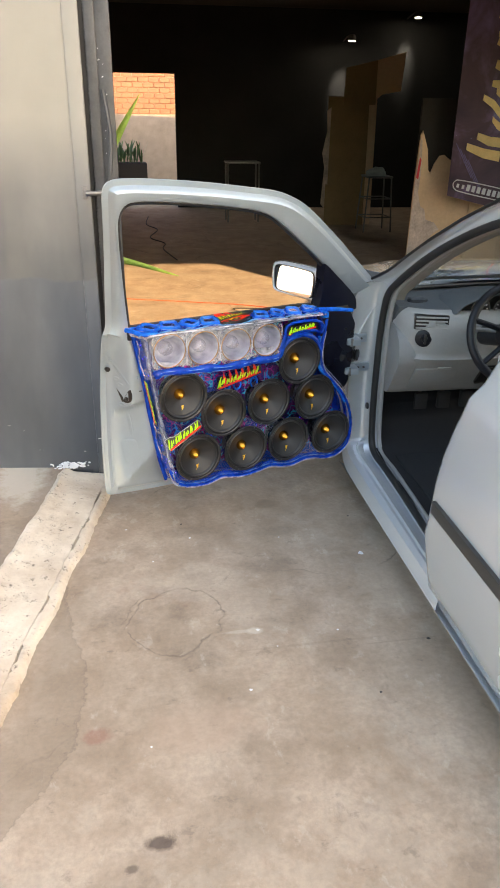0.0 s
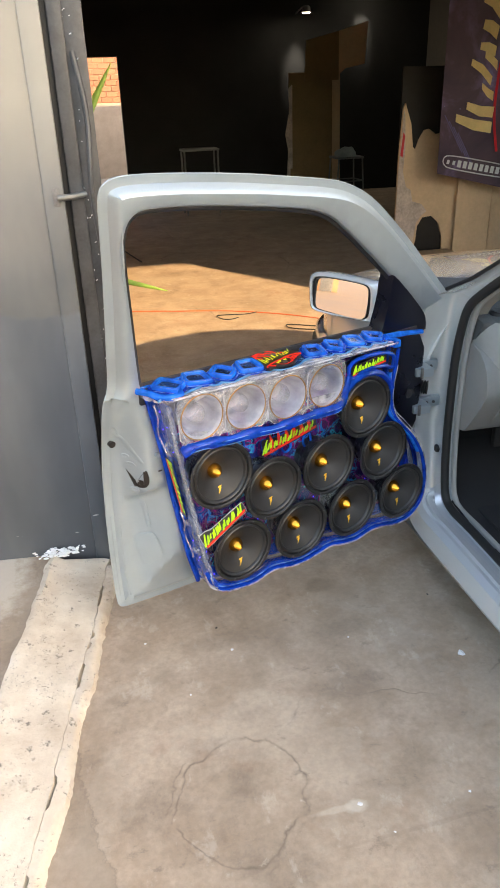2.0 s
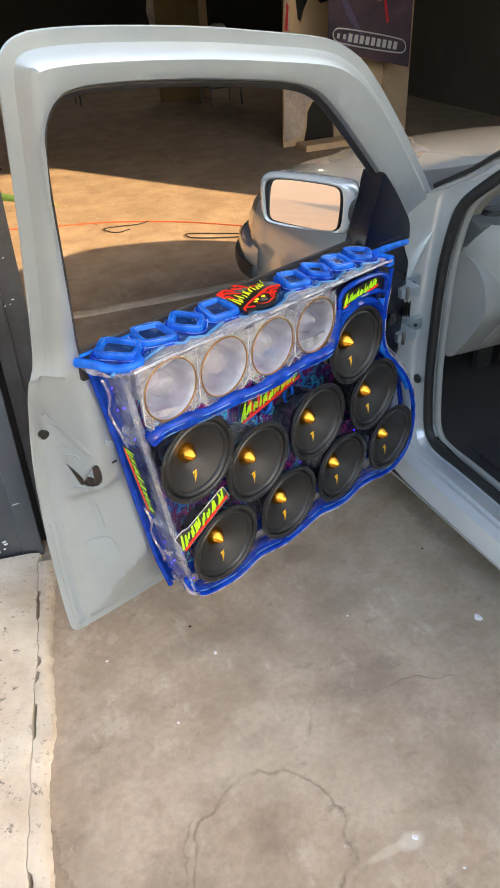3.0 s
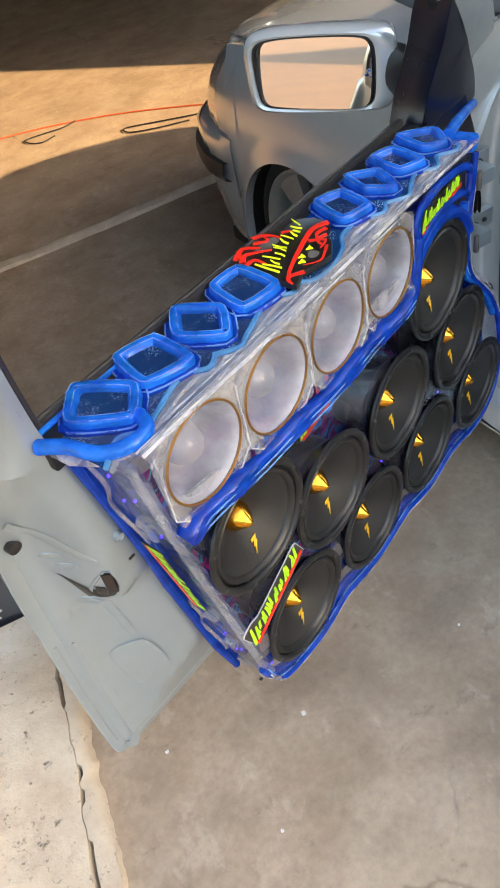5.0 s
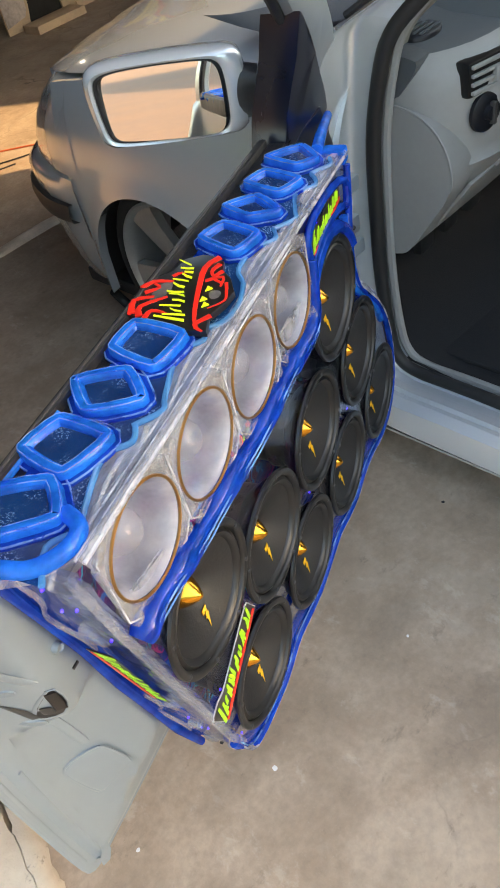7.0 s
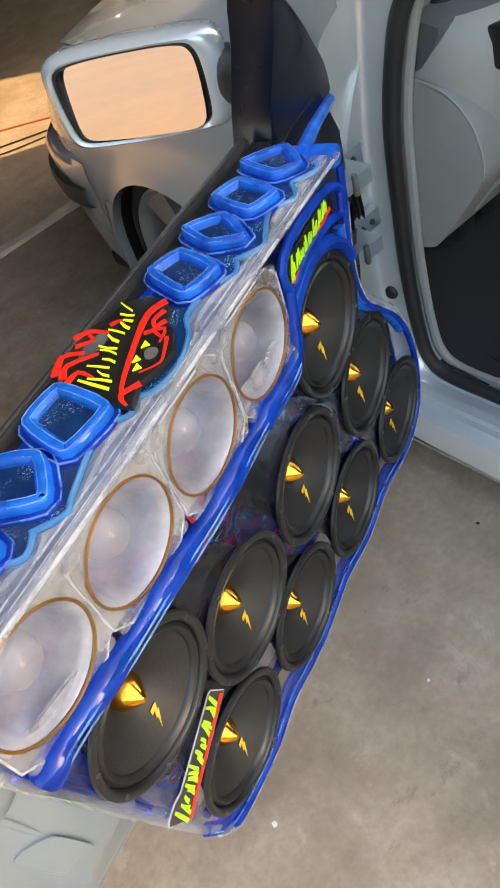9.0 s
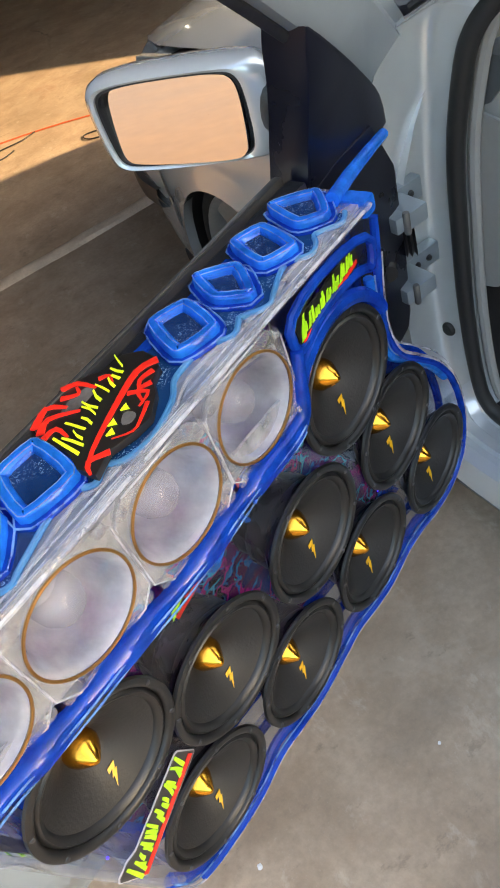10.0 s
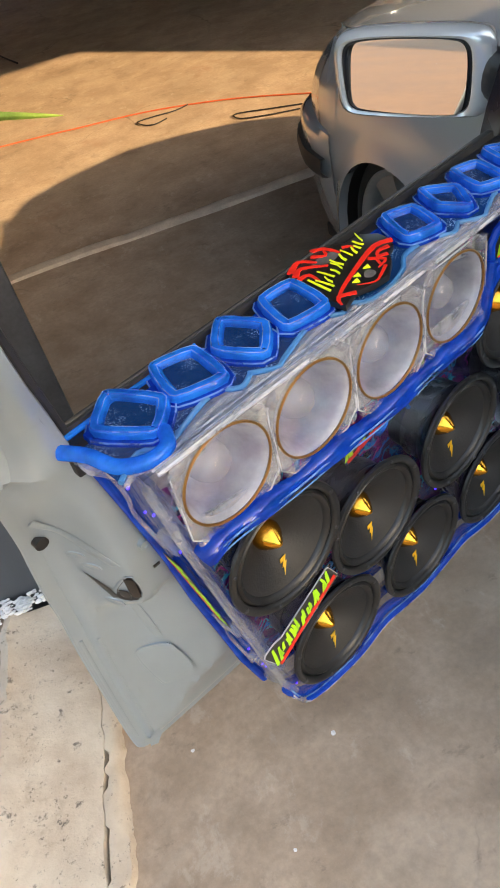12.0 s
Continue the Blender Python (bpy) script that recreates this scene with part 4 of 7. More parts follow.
part("hood", front(hood()), SILVER, car, "silver bonnet catching the sun", 50)
part("cowl", rbox((0.14, 0.12, 0.86), (1.48, 0.24, 0.905), 0.012), BLACK_PLASTIC, car)
part("windscreen_base", tube([(0.16 + 1.3 * i / 12, 0.085 + 0.05 * math.sin(math.pi * i / 12), 0.914 + 0.006 * math.sin(math.pi * i / 12)) for i in range(13)], 0.008, seg=8), RUBBER, car, "black rubber along the foot of the windscreen")
part("wiper", tube([(0.25, 0.13, 0.945), (0.6, 0.10, 0.955), (0.85, 0.08, 0.965)], 0.007, seg=6), RUBBER, car)


def nose(levels, seg=5):
    rows = []
    for z, pts in levels:
        half = catmull([Vector((*p, z)) for p in pts], seg)
        rows.append(half + [Vector((WIDE - p.x, p.y, p.z)) for p in half[-2::-1]])
    return loft(rows)


part("nose", front(nose([
    (0.545, [(0.026, 1.0), (0.034, 1.08), (0.065, 1.2), (0.15, 1.36), (0.4, 1.47), (0.81, 1.51)]),
    (0.60, [(0.029, 1.0), (0.036, 1.08), (0.064, 1.19), (0.148, 1.335), (0.4, 1.45), (0.81, 1.49)]),
    (0.66, [(0.037, 1.0), (0.045, 1.08), (0.072, 1.17), (0.155, 1.30), (0.4, 1.42), (0.81, 1.465)]),
    (0.715, [(0.051, 1.0), (0.062, 1.06), (0.09, 1.14), (0.17, 1.255), (0.4, 1.375), (0.81, 1.44)]),
    (0.765, [(0.072, 1.0), (0.092, 1.05), (0.13, 1.11), (0.2, 1.20), (0.42, 1.32), (0.81, 1.41)]),
    (0.775, [(0.11, 0.98), (0.15, 1.02), (0.20, 1.06), (0.27, 1.13), (0.46, 1.25), (0.81, 1.34)]),
    (0.79, [(0.26, 0.90), (0.30, 0.92), (0.34, 0.95), (0.40, 1.0), (0.52, 1.08), (0.81, 1.15)])])), SILVER, car, "", 50)
part("bumper", front(nose([
    (0.16, [(0.070, 1.06), (0.09, 1.25), (0.2, 1.42), (0.42, 1.50), (0.81, 1.53)]),
    (0.24, [(0.044, 1.06), (0.07, 1.25), (0.175, 1.435), (0.4, 1.53), (0.81, 1.565)]),
    (0.36, [(0.029, 1.06), (0.055, 1.25), (0.155, 1.44), (0.39, 1.55), (0.81, 1.585)]),
    (0.46, [(0.025, 1.055), (0.045, 1.25), (0.145, 1.445), (0.385, 1.555), (0.81, 1.59)]),
    (0.51, [(0.023, 1.05), (0.045, 1.245), (0.145, 1.44), (0.385, 1.55), (0.81, 1.585)]),
    (0.535, [(0.026, 1.05), (0.058, 1.23), (0.155, 1.41), (0.39, 1.52), (0.81, 1.555)]),
    (0.54, [(0.034, 1.05), (0.075, 1.21), (0.17, 1.37), (0.4, 1.47), (0.81, 1.50)])])), SILVER, car, "body-coloured front bumper", 50)
strip = catmull([(0.02, 1.10), (0.036, 1.25), (0.135, 1.45), (0.38, 1.565), (0.81, 1.602)], 6)
part("bumper_strip", front(loft([[(p.x + 0.01, p.y - 0.01, 0.395), (p.x - 0.006, p.y + 0.004, 0.398), (p.x - 0.009, p.y + 0.006, 0.425), (p.x - 0.004, p.y + 0.003, 0.452), (p.x + 0.012, p.y - 0.012, 0.455)] for p in [Vector((q.x, q.y, 0)) for q in strip] + [Vector((WIDE - q.x, q.y, 0)) for q in strip[-2::-1]]])), DARK_TRIM, car, "dark rubbing strip round the bumper")
for bm in both(front(loft([[(0.205 + f * 0.30 + s * 0.005, 1.372 + 0.085 * f - 0.075 * s + 0.012, 0.58 + s * 0.115) for f in (0, 0.25, 0.5, 0.75, 1)] for s in (0, 0.35, 0.7, 1)]))):
    part("headlight", bm, LENS, car)
for bm in both(front(tube(catmull([(0.06, 1.105, 0.13), (0.075, 1.10, 0.09), (0.08, 1.06, 0.06)], 4), 0.016, seg=8))):
    part("mud_flap", bm, RUBBER, car)


def wheel():
    w = part("wheel", revolve([(0.225, -0.075), (0.24, -0.085), (0.265, -0.085), (0.28, -0.07), (0.287, -0.04), (0.287, 0.05), (0.28, 0.08), (0.26, 0.09), (0.23, 0.085)], 56), TYRE, car, "black tyre on a five-spoke silver alloy", 50)
    part("rim", revolve([(0.232, -0.078), (0.237, -0.086), (0.230, -0.090), (0.220, -0.083), (0.212, -0.06), (0.206, 0.05), (0.19, 0.06)], 56), ALLOY, w, "", 50)
    part("brake_disc", revolve([(0.0, 0.0), (0.13, 0.0), (0.13, 0.012), (0.0, 0.012)], 40), RUSTY, w)
    part("hub", revolve([(0.0, -0.078), (0.022, -0.078), (0.03, -0.070), (0.055, -0.060), (0.06, -0.03), (0.0, -0.03)], 30), ALLOY, w)
    for k in range(5):
        a = 2 * math.pi * k / 5 + 0.35
        rows = []
        for r, wd, y in ((0.045, 0.030, -0.058), (0.09, 0.032, -0.066), (0.15, 0.040, -0.074), (0.20, 0.052, -0.076), (0.222, 0.062, -0.075)):
            rows.append([(r, y + 0.03, -wd), (r, y + 0.004, -wd), (r, y, -wd * 0.7), (r, y - 0.002, 0), (r, y, wd * 0.7), (r, y + 0.004, wd), (r, y + 0.03, wd)])
        part("spoke", moved(loft(rows), Matrix.Rotation(a, 4, "Y")), ALLOY, w)
    return w


w = wheel()
lay = Matrix.Translation((0.14, 0.655, 0.285)) @ Matrix.Rotation(radians(-90), 4, "Z")
w.matrix_basis = lay
for m in (Matrix.Translation((WIDE - 0.14, 0.655, 0.285)) @ Matrix.Rotation(radians(90), 4, "Z"), Matrix.Translation((0.125, -1.58, 0.285)) @ Matrix.Rotation(radians(-90), 4, "Z"), Matrix.Translation((WIDE - 0.125, -1.58, 0.285)) @ Matrix.Rotation(radians(90), 4, "Z")):
    copy_thing(w, m).parent = car


# ---- the open door ----
from mathutils.geometry import delaunay_2d_cdt

OUT = chaikin([(1.020, 1.372), (0.992, 1.386), (0.95, 1.389), (0.86, 1.386), (0.66, 1.370), (0.505, 1.350), (0.36, 1.331), (0.29, 1.313), (0.20, 1.270), (0.062, 1.145), (-0.035, 1.045), (-0.105, 0.972), (-0.150, 0.925), (-0.150, 0.905), (-0.11, 0.897), (-0.035, 0.888), (-0.012, 0.87), (-0.010, 0.84), (0.002, 0.68), (0.015, 0.46), (0.03, 0.26), (0.045, 0.205), (0.075, 0.19), (0.4, 0.178), (0.85, 0.19), (1.045, 0.202), (1.087, 0.206), (1.0985, 0.230), (1.10, 0.45), (1.094, 0.57), (1.089, 0.75), (1.086, 0.83), (1.078, 0.87), (1.062, 0.90), (1.054, 1.0), (1.04, 1.17), (1.034, 1.29), (1.031, 1.345)], 2)
HOLE = chaikin([(0.99, 1.10), (0.992, 1.21), (0.985, 1.27), (0.955, 1.308), (0.90, 1.314), (0.74, 1.303), (0.507, 1.274), (0.40, 1.252), (0.335, 1.214), (0.16, 1.06), (0.02, 0.925), (0.012, 0.90), (0.03, 0.868), (0.2, 0.862), (0.6, 0.866), (0.97, 0.868), (0.985, 0.88), (0.988, 0.95)], 2)


def d3(pts, n):
    return [(p[0], n, p[1]) for p in pts]


def thin(pts, n):
    """The same, but with the door growing thinner towards its belt line and window frame."""
    out = []
    for p in pts:
        f = max(0.0, min(1.0, (p[1] - 0.58) / 0.30))
        f = f * f * (3 - 2 * f)
        out.append((p[0], n if n > -0.04 else -0.04 + (n + 0.04) * (1 - 0.74 * f), p[1]))
    return out


def lip_of(z):
    """Depth of the outer skin's edge before and after the lock side is pressed."""
    plain_lip = -0.04 - 0.064 * (1 - 0.74 * smooth_of(0.58, 0.88, z))
    return plain_lip, float(np.interp(z, (0.15, 0.19, 0.35, 0.55, 0.725, 0.82, 0.87), (-0.104, -0.106, -0.134, -0.150, -0.125, -0.085, -0.066)))


def pressed(u, n, z):
    """Depth of a point of the door once the frame leans in at the top and the lock side falls back to the outer skin."""
    if z > 0.87:
        return n + 0.29 * (z - 0.87) * smooth_of(0.87, 1.0, z)
    lip, deep = lip_of(z)
    late = smooth_of(0.535, 0.60, z + 0.9 * (u - 1.0))
    side = smooth_of(0.915 + 0.07 * late, 1.035 + 0.008 * late, u)
    w = max(side, 1 - smooth_of(0.22, 0.40, z))
    slope = 0.67 * (1 - smooth_of(0.78, 0.87, z))
    return lip + w * (deep - lip) + (n - lip) * (1 - w * slope)


def bend_point(p, sheet=False):
    """A point of the door at its pressed depth; what is fixed to the sheet slides along the line of sight from the driveway."""
    p = Vector(p)
    if sheet and p.z <= 0.87:
        return Vector((p.x, pressed(p.x, p.y, p.z), p.z))
    eye = Vector((1.30, 0.65, 1.38)).lerp(Vector((1.645, 1.40, 1.53)), smooth_of(0.8, 0.95, p.z))
    q = p.copy()
    for _ in range(24):
        k = (pressed(q.x, p.y, q.z) - eye.y) / (p.y - eye.y)
        q = q.lerp(eye + (p - eye) * k, 0.4)
    return q


def bent(bm, sheet=False):
    for v in bm.verts:
        v.co = bend_point(v.co, sheet)
    return bm


OUT = [Vector((p.x - 0.43 * (lip_of(p.y)[0] - lip_of(p.y)[1]), p.y)) if p.x > 1.0 and p.y < 0.87 else p for p in OUT]


def inside(p, ring):
    odd = False
    for i in range(len(ring)):
        a, b = ring[i - 1], ring[i]
        if (a.y > p.y) != (b.y > p.y) and p.x < a.x + (p.y - a.y) * (b.x - a.x) / (b.y - a.y):
            odd = not odd
    return odd


def netted(outer, hole, n):
    """A flat sheet with a hole, netted finely enough to be pressed into shape."""
    pts, edges = [], []
    for ring in (outer, hole):
        k = len(pts)
        pts += [Vector((p[0], p[1])) for p in ring]
        edges += [(k + i, k + (i + 1) % len(ring)) for i in range(len(ring))]
    rim = pts[:]
    rows, z = [], 0.20
    while z < 1.40:
        u = -0.14
        while u < 1.10:
            p = Vector((u + (0.006 if round(z / 0.016) % 2 else 0.0), z))
            if inside(p, outer) and not inside(p, hole) and min((p - q).length_squared for q in rim) > 0.008 ** 2:
                rows.append(p)
            u += 0.012 if u > 0.88 else 0.05
        z += 0.016
    got = delaunay_2d_cdt(pts + rows, edges, [], 0, 1e-6)
    bm = bmesh.new()
    vs = [bm.verts.new((p.x, n, p.y)) for p in got[0]]
    for f in got[2]:
        c = sum((got[0][i] for i in f), Vector((0, 0))) / 3
        if inside(c, outer) and not inside(c, hole):
            bm.faces.new([vs[i] for i in f])
    return bm


def door_skin():
    rings = [thin(OUT, -0.104), thin(inset(OUT, -0.002), -0.098), thin(OUT, -0.090), thin(shrink(OUT, 0.012), -0.086), thin(shrink(OUT, 0.020), -0.080), thin(shrink(OUT, 0.028), -0.046), d3(shrink(OUT, 0.034), -0.034), d3(shrink(OUT, 0.044), -0.028)]
    side = loft(rings, True)
    face = netted(shrink(OUT, 0.044), inset(HOLE, -0.012), -0.028)
    reveal = loft([d3(inset(HOLE, -0.012), -0.028), d3(inset(HOLE, -0.003), -0.032), d3(HOLE, -0.042), thin(HOLE, -0.08), thin(inset(HOLE, -0.01), -0.098)], True)
    back = netted(OUT, inset(HOLE, -0.01), -0.104)
    for v in back.verts:
        v.co = Vector(thin([(v.co.x, v.co.z)], -0.104)[0])
    bm = join(side, face, reveal, back)
    bmesh.ops.remove_doubles(bm, verts=bm.verts[:], dist=4e-4)
    bmesh.ops.holes_fill(bm, edges=[e for e in bm.edges if len(e.link_faces) == 1], sides=14)
    return moved(bent(bm, True), DOOR)


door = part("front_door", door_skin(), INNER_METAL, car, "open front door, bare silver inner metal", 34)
part("window_seal", moved(bent(tube(d3(inset(HOLE, 0.003), -0.050), 0.0075, True, 8)), DOOR), RUBBER, door, "black window channel")
part("belt_seal", moved(bent(rbox((0.2, -0.058, 0.858), (0.992, -0.045, 0.895), 0.004)), DOOR), RUBBER, door, "black belt-line seal")
part("belt_trim", moved(bent(rbox((0.192, -0.0455, 0.85), (0.996, -0.018, 0.8848), 0.003)), DOOR), BLACK_PLASTIC, door, "glossy black trim under the window")
part("glass_slot", moved(bent(rbox((0.25, -0.053, 0.893), (0.985, -0.049, 0.897), 0.001)), DOOR), DARK_TRIM, door)
part("mirror_sail", moved(bent(prism(chaikin([(0.142, 1.045), (0.130, 1.040), (0.070, 0.982), (0.006, 0.914), (-0.010, 0.885), (-0.012, 0.84), (0.186, 0.84), (0.186, 0.872), (0.176, 0.895), (0.152, 0.97)], 1), -0.080, -0.0215, 0.003)), DOOR), NAVY, door, "black triangular mirror mounting panel")
part("door_card", moved(bent(prism(chaikin([(0.0, 0.55), (-0.010, 0.872), (0.17, 0.872), (0.20, 0.84), (0.20, 0.50), (0.03, 0.50)], 1), -0.028, -0.0165, 0.004)), DOOR), NAVY, door, "black plastic lining strip")
# Latch opening and slit: black pieces give their shade, the sheet isn't cut.
mouth = chaikin([(0.9935, 0.668), (0.9875, 0.632), (0.994, 0.610), (1.005, 0.601), (1.0135, 0.604), (1.0075, 0.638)], 1)
latch = part("latch_opening", moved(bent(prism(mouth, -0.040, -0.0262, 0.0), True), DOOR), INK, door, "dark latch opening")
part("latch_rim", moved(bent(tube(d3(mouth, -0.0262), 0.0012, True, 6), True), DOOR), INNER_METAL, latch, "rolled bright edge")
part("latch_plate", moved(bent(rbox((0.9925, -0.0268, 0.618), (1.0005, -0.0235, 0.655), 0.001), True), DOOR), plain("brown_latch_steel", (0.026, 0.020, 0.017), 0.5, 0.3, vary=0.4, scale=40.0), latch, "worn brown latch plate")
part("latch_claw", moved(bent(rbox((1.001, -0.0268, 0.612), (1.008, -0.0225, 0.628), 0.002), True), DOOR), INK, latch)
part("latch_slot", moved(bent(prism([Vector(p) for p in ((1.010, 0.607), (1.0145, 0.602), (1.020, 0.626), (1.0265, 0.652), (1.020, 0.640), (1.013, 0.624))], -0.045, -0.0245, 0.0), True), DOOR), INK, latch, "dark slit beside the latch")
pad = chaikin([(1.014, 0.430), (1.021, 0.418), (1.010, 0.338), (1.001, 0.329), (0.970, 0.362), (0.963, 0.374), (0.973, 0.434), (0.980, 0.441)], 1)
part("pressed_pad", moved(bent(prism(pad, -0.034, -0.0180, 0.004), True), DOOR), INNER_METAL, door, "raised field pressed into the sheet", 45)
part("pad_edge", moved(bent(tube(d3(pad, -0.0200), 0.0016, True, 8), True), DOOR), INNER_METAL, door)
for back_by, depth, r, top in ((0.009, -0.0845, 0.0030, 0.50), (0.030, -0.038, 0.0034, 0.50)):
    ring = [q for q in shrink(OUT, back_by)]
    lock = [q for q in ring if q.x > 1.0 and 0.235 < q.y < top]
    lock.sort(key=lambda q: q.y)
    part("pressed_ridge", moved(bent(tube(thin(lock, depth), r, seg=8), True), DOOR), INNER_METAL, door, "rolled ridge along the door's edge")
part("pressed_crease", moved(bent(tube(catmull([(1.052, -0.030, 0.778), (1.040, -0.026, 0.757), (1.026, -0.024, 0.738), (1.011, -0.027, 0.704), (1.000, -0.031, 0.680)], 5), 0.0045, seg=10), True), DOOR), INNER_METAL, door)
part("pressed_crease", moved(bent(tube(catmull([(0.990, -0.031, 0.545), (0.987, -0.026, 0.515), (0.984, -0.027, 0.480), (0.982, -0.031, 0.455)], 5), 0.005, seg=8), True), DOOR), INNER_METAL, door)
# hole and sheet slit are black pieces too, coloured as shaded openings
part("stop_hole", moved(bent(prism(circle((1.050, 0.724), 0.0095, 16), -0.06, -0.0265), True), DOOR), INK, door, "round dark hole")
for u, z in ((1.026, 0.691), (1.0185, 0.670), (1.015, 0.592), (0.962, 0.70)):
    part("trim_bolt", moved(bent(moved(revolve([(0.0, 0.0045), (0.004, 0.0045), (0.005, 0.0065), (0.0062, 0.0065), (0.0075, -0.001)], 14), Matrix.Translation((u, -0.0275, z))), True), DOOR), INNER_METAL, door)
part("sheet_slit", moved(bent(rbox((0.952, -0.0285, 0.649), (0.962, -0.026, 0.6525), 0.0), True), DOOR), INK, door)


def hinges():
    for z, e in ((0.715, -0.012), (0.585, 0.008)):
        h = part("door_hinge", join(rbox((-0.012, -0.014, z - 0.014), (0.024, 0.056, z + 0.014), 0.003), rbox((0.0, 0.044, z - 0.018), (0.080 + e, 0.066, z + 0.018), 0.003), rbox((-0.034, -0.010, z - 0.013), (0.000, 0.03, z + 0.013), 0.003)), INNER_METAL, car, "worn grey steel door hinge")
        for dx in (0.03, 0.055):
            part("hinge_bolt", moved(revolve([(0.0, 0.004), (0.0045, 0.004), (0.0055, 0.0)], 8), Matrix.Translation((dx + e, 0.0435, z)) @ Matrix.Rotation(radians(180), 4, "Z")), SCREW, h)
        part("hinge_pin", moved(revolve([(0.0, -0.018), (0.0045, -0.018), (0.0055, -0.016), (0.0055, 0.016), (0.0045, 0.018), (0.0, 0.018)], 12), Matrix.Translation((-0.016, -0.012, z)) @ Matrix.Rotation(radians(90), 4, "X")), STEEL, h)
    rows = []
    for i in range(25):
        f = i / 24
        rows.append((0.014 if i % 2 else 0.020) * (0.75 + 0.5 * f))
    part("cable_boot", tube([(-0.06 + 0.085 * i / 24, -0.006 + 0.03 * math.sin(math.pi * i / 24) + 0.03 * i / 24, 0.648) for i in range(25)], rows, seg=12), RUBBER, car, "ribbed black cable boot between door and body")
    part("body_plug", moved(revolve([(0.0, 0.004), (0.012, 0.004), (0.015, 0.0), (0.015, -0.004)], 16), Matrix.Translation((0.100, 0.058, 0.395)) @ Matrix.Rotation(radians(90), 4, "Z")), RUBBER, car, "black rubber plug")


hinges()


def wing_mirror():
    face = Matrix.Translation((-0.303, 0.226, 0.994)) @ Matrix(((0.743, -0.669, 0, 0), (-0.669, -0.743, 0, 0), (0, 0, 1, 0), (0, 0, 0, 1)))
    face = face @ Matrix.Translation((0.09, 0, 0)) @ pose(0, 0, 0, 0, 0, 5) @ Matrix.Translation((-0.09, 0, 0))
    gl = chaikin([(-0.002, -0.02), (0.004, 0.0), (0.03, 0.006), (0.10, 0.003), (0.165, -0.003), (0.186, -0.008), (0.193, -0.03), (0.19, -0.09), (0.184, -0.105), (0.165, -0.110), (0.09, -0.106), (0.03, -0.10), (0.008, -0.095), (0.0, -0.08)], 2)
    c = sum(gl, Vector((0, 0))) / len(gl)

    def ring(k, dn):
        reach = 0.017 * smooth_of(1.06, 1.22, k)
        return [(c.x + (p.x - c.x) * k + reach * smooth_of(0.06, 0.16, p.x), dn, c.y + (p.y - c.y) * k) for p in gl]

    body = loft([ring(1.055, -0.03), ring(1.066, 0.003), ring(1.08, 0.008), ring(1.13, 0.010), ring(1.21, 0.003), ring(1.255, -0.012), ring(1.24, -0.035), ring(1.12, -0.062), ring(0.9, -0.085), ring(0.55, -0.102), ring(0.1, -0.108)], True)
    mir = part("wing_mirror", moved(body, face), SILVER, car, "silver wing mirror on a black foot", 50)
    part("mirror_bezel", moved(loft([ring(1.0, -0.016), ring(1.002, 0.002), ring(1.03, 0.0055), ring(1.066, 0.005)], True), face), BLACK_PLASTIC, mir)
    turn = Matrix.Translation((0.094, 0.005, -0.052)) @ pose(0, 0, 0, 7.5, 0, 5) @ Matrix.Diagonal((1.02, 1, 1.02, 1)) @ Matrix.Translation((-0.094, 0, 0.052))
    part("mirror_glass", moved(prism(gl, -0.006, 0.0), face @ turn), MIRROR, mir, "mirror glass showing the sunlit street", 0)
    foot = [[face @ Vector((0.195 + dx, -0.05 + dy, z)) for dx, dy, z in ((-0.03, 0.0, -0.035), (0.02, 0.0, -0.03), (0.035, 0.0, -0.10), (0.0, -0.02, -0.125), (-0.04, -0.02, -0.08))], [face @ Vector((0.225, -0.045, -0.07)) + Vector((dx, dy, z)) for dx, dy, z in ((-0.02, 0.02, 0.035), (0.015, 0.0, 0.03), (0.02, 0.0, -0.035), (0.0, 0.0, -0.045), (-0.03, 0.02, -0.01))], [DOOR @ Vector((0.13 + du, -0.058, z)) for du, z in ((0.03, 0.965), (-0.02, 0.965), (-0.03, 0.895), (0.02, 0.885), (0.045, 0.92))]]
    foot = [catmull([Vector(p) for p in r], 4, True) for r in foot]
    foot = [list(r) for r in zip(*[catmull(list(col), 4) for col in zip(*foot)])]
    part("mirror_foot", loft(foot, True, True), BLACK_PLASTIC, mir, "", 50)


wing_mirror()


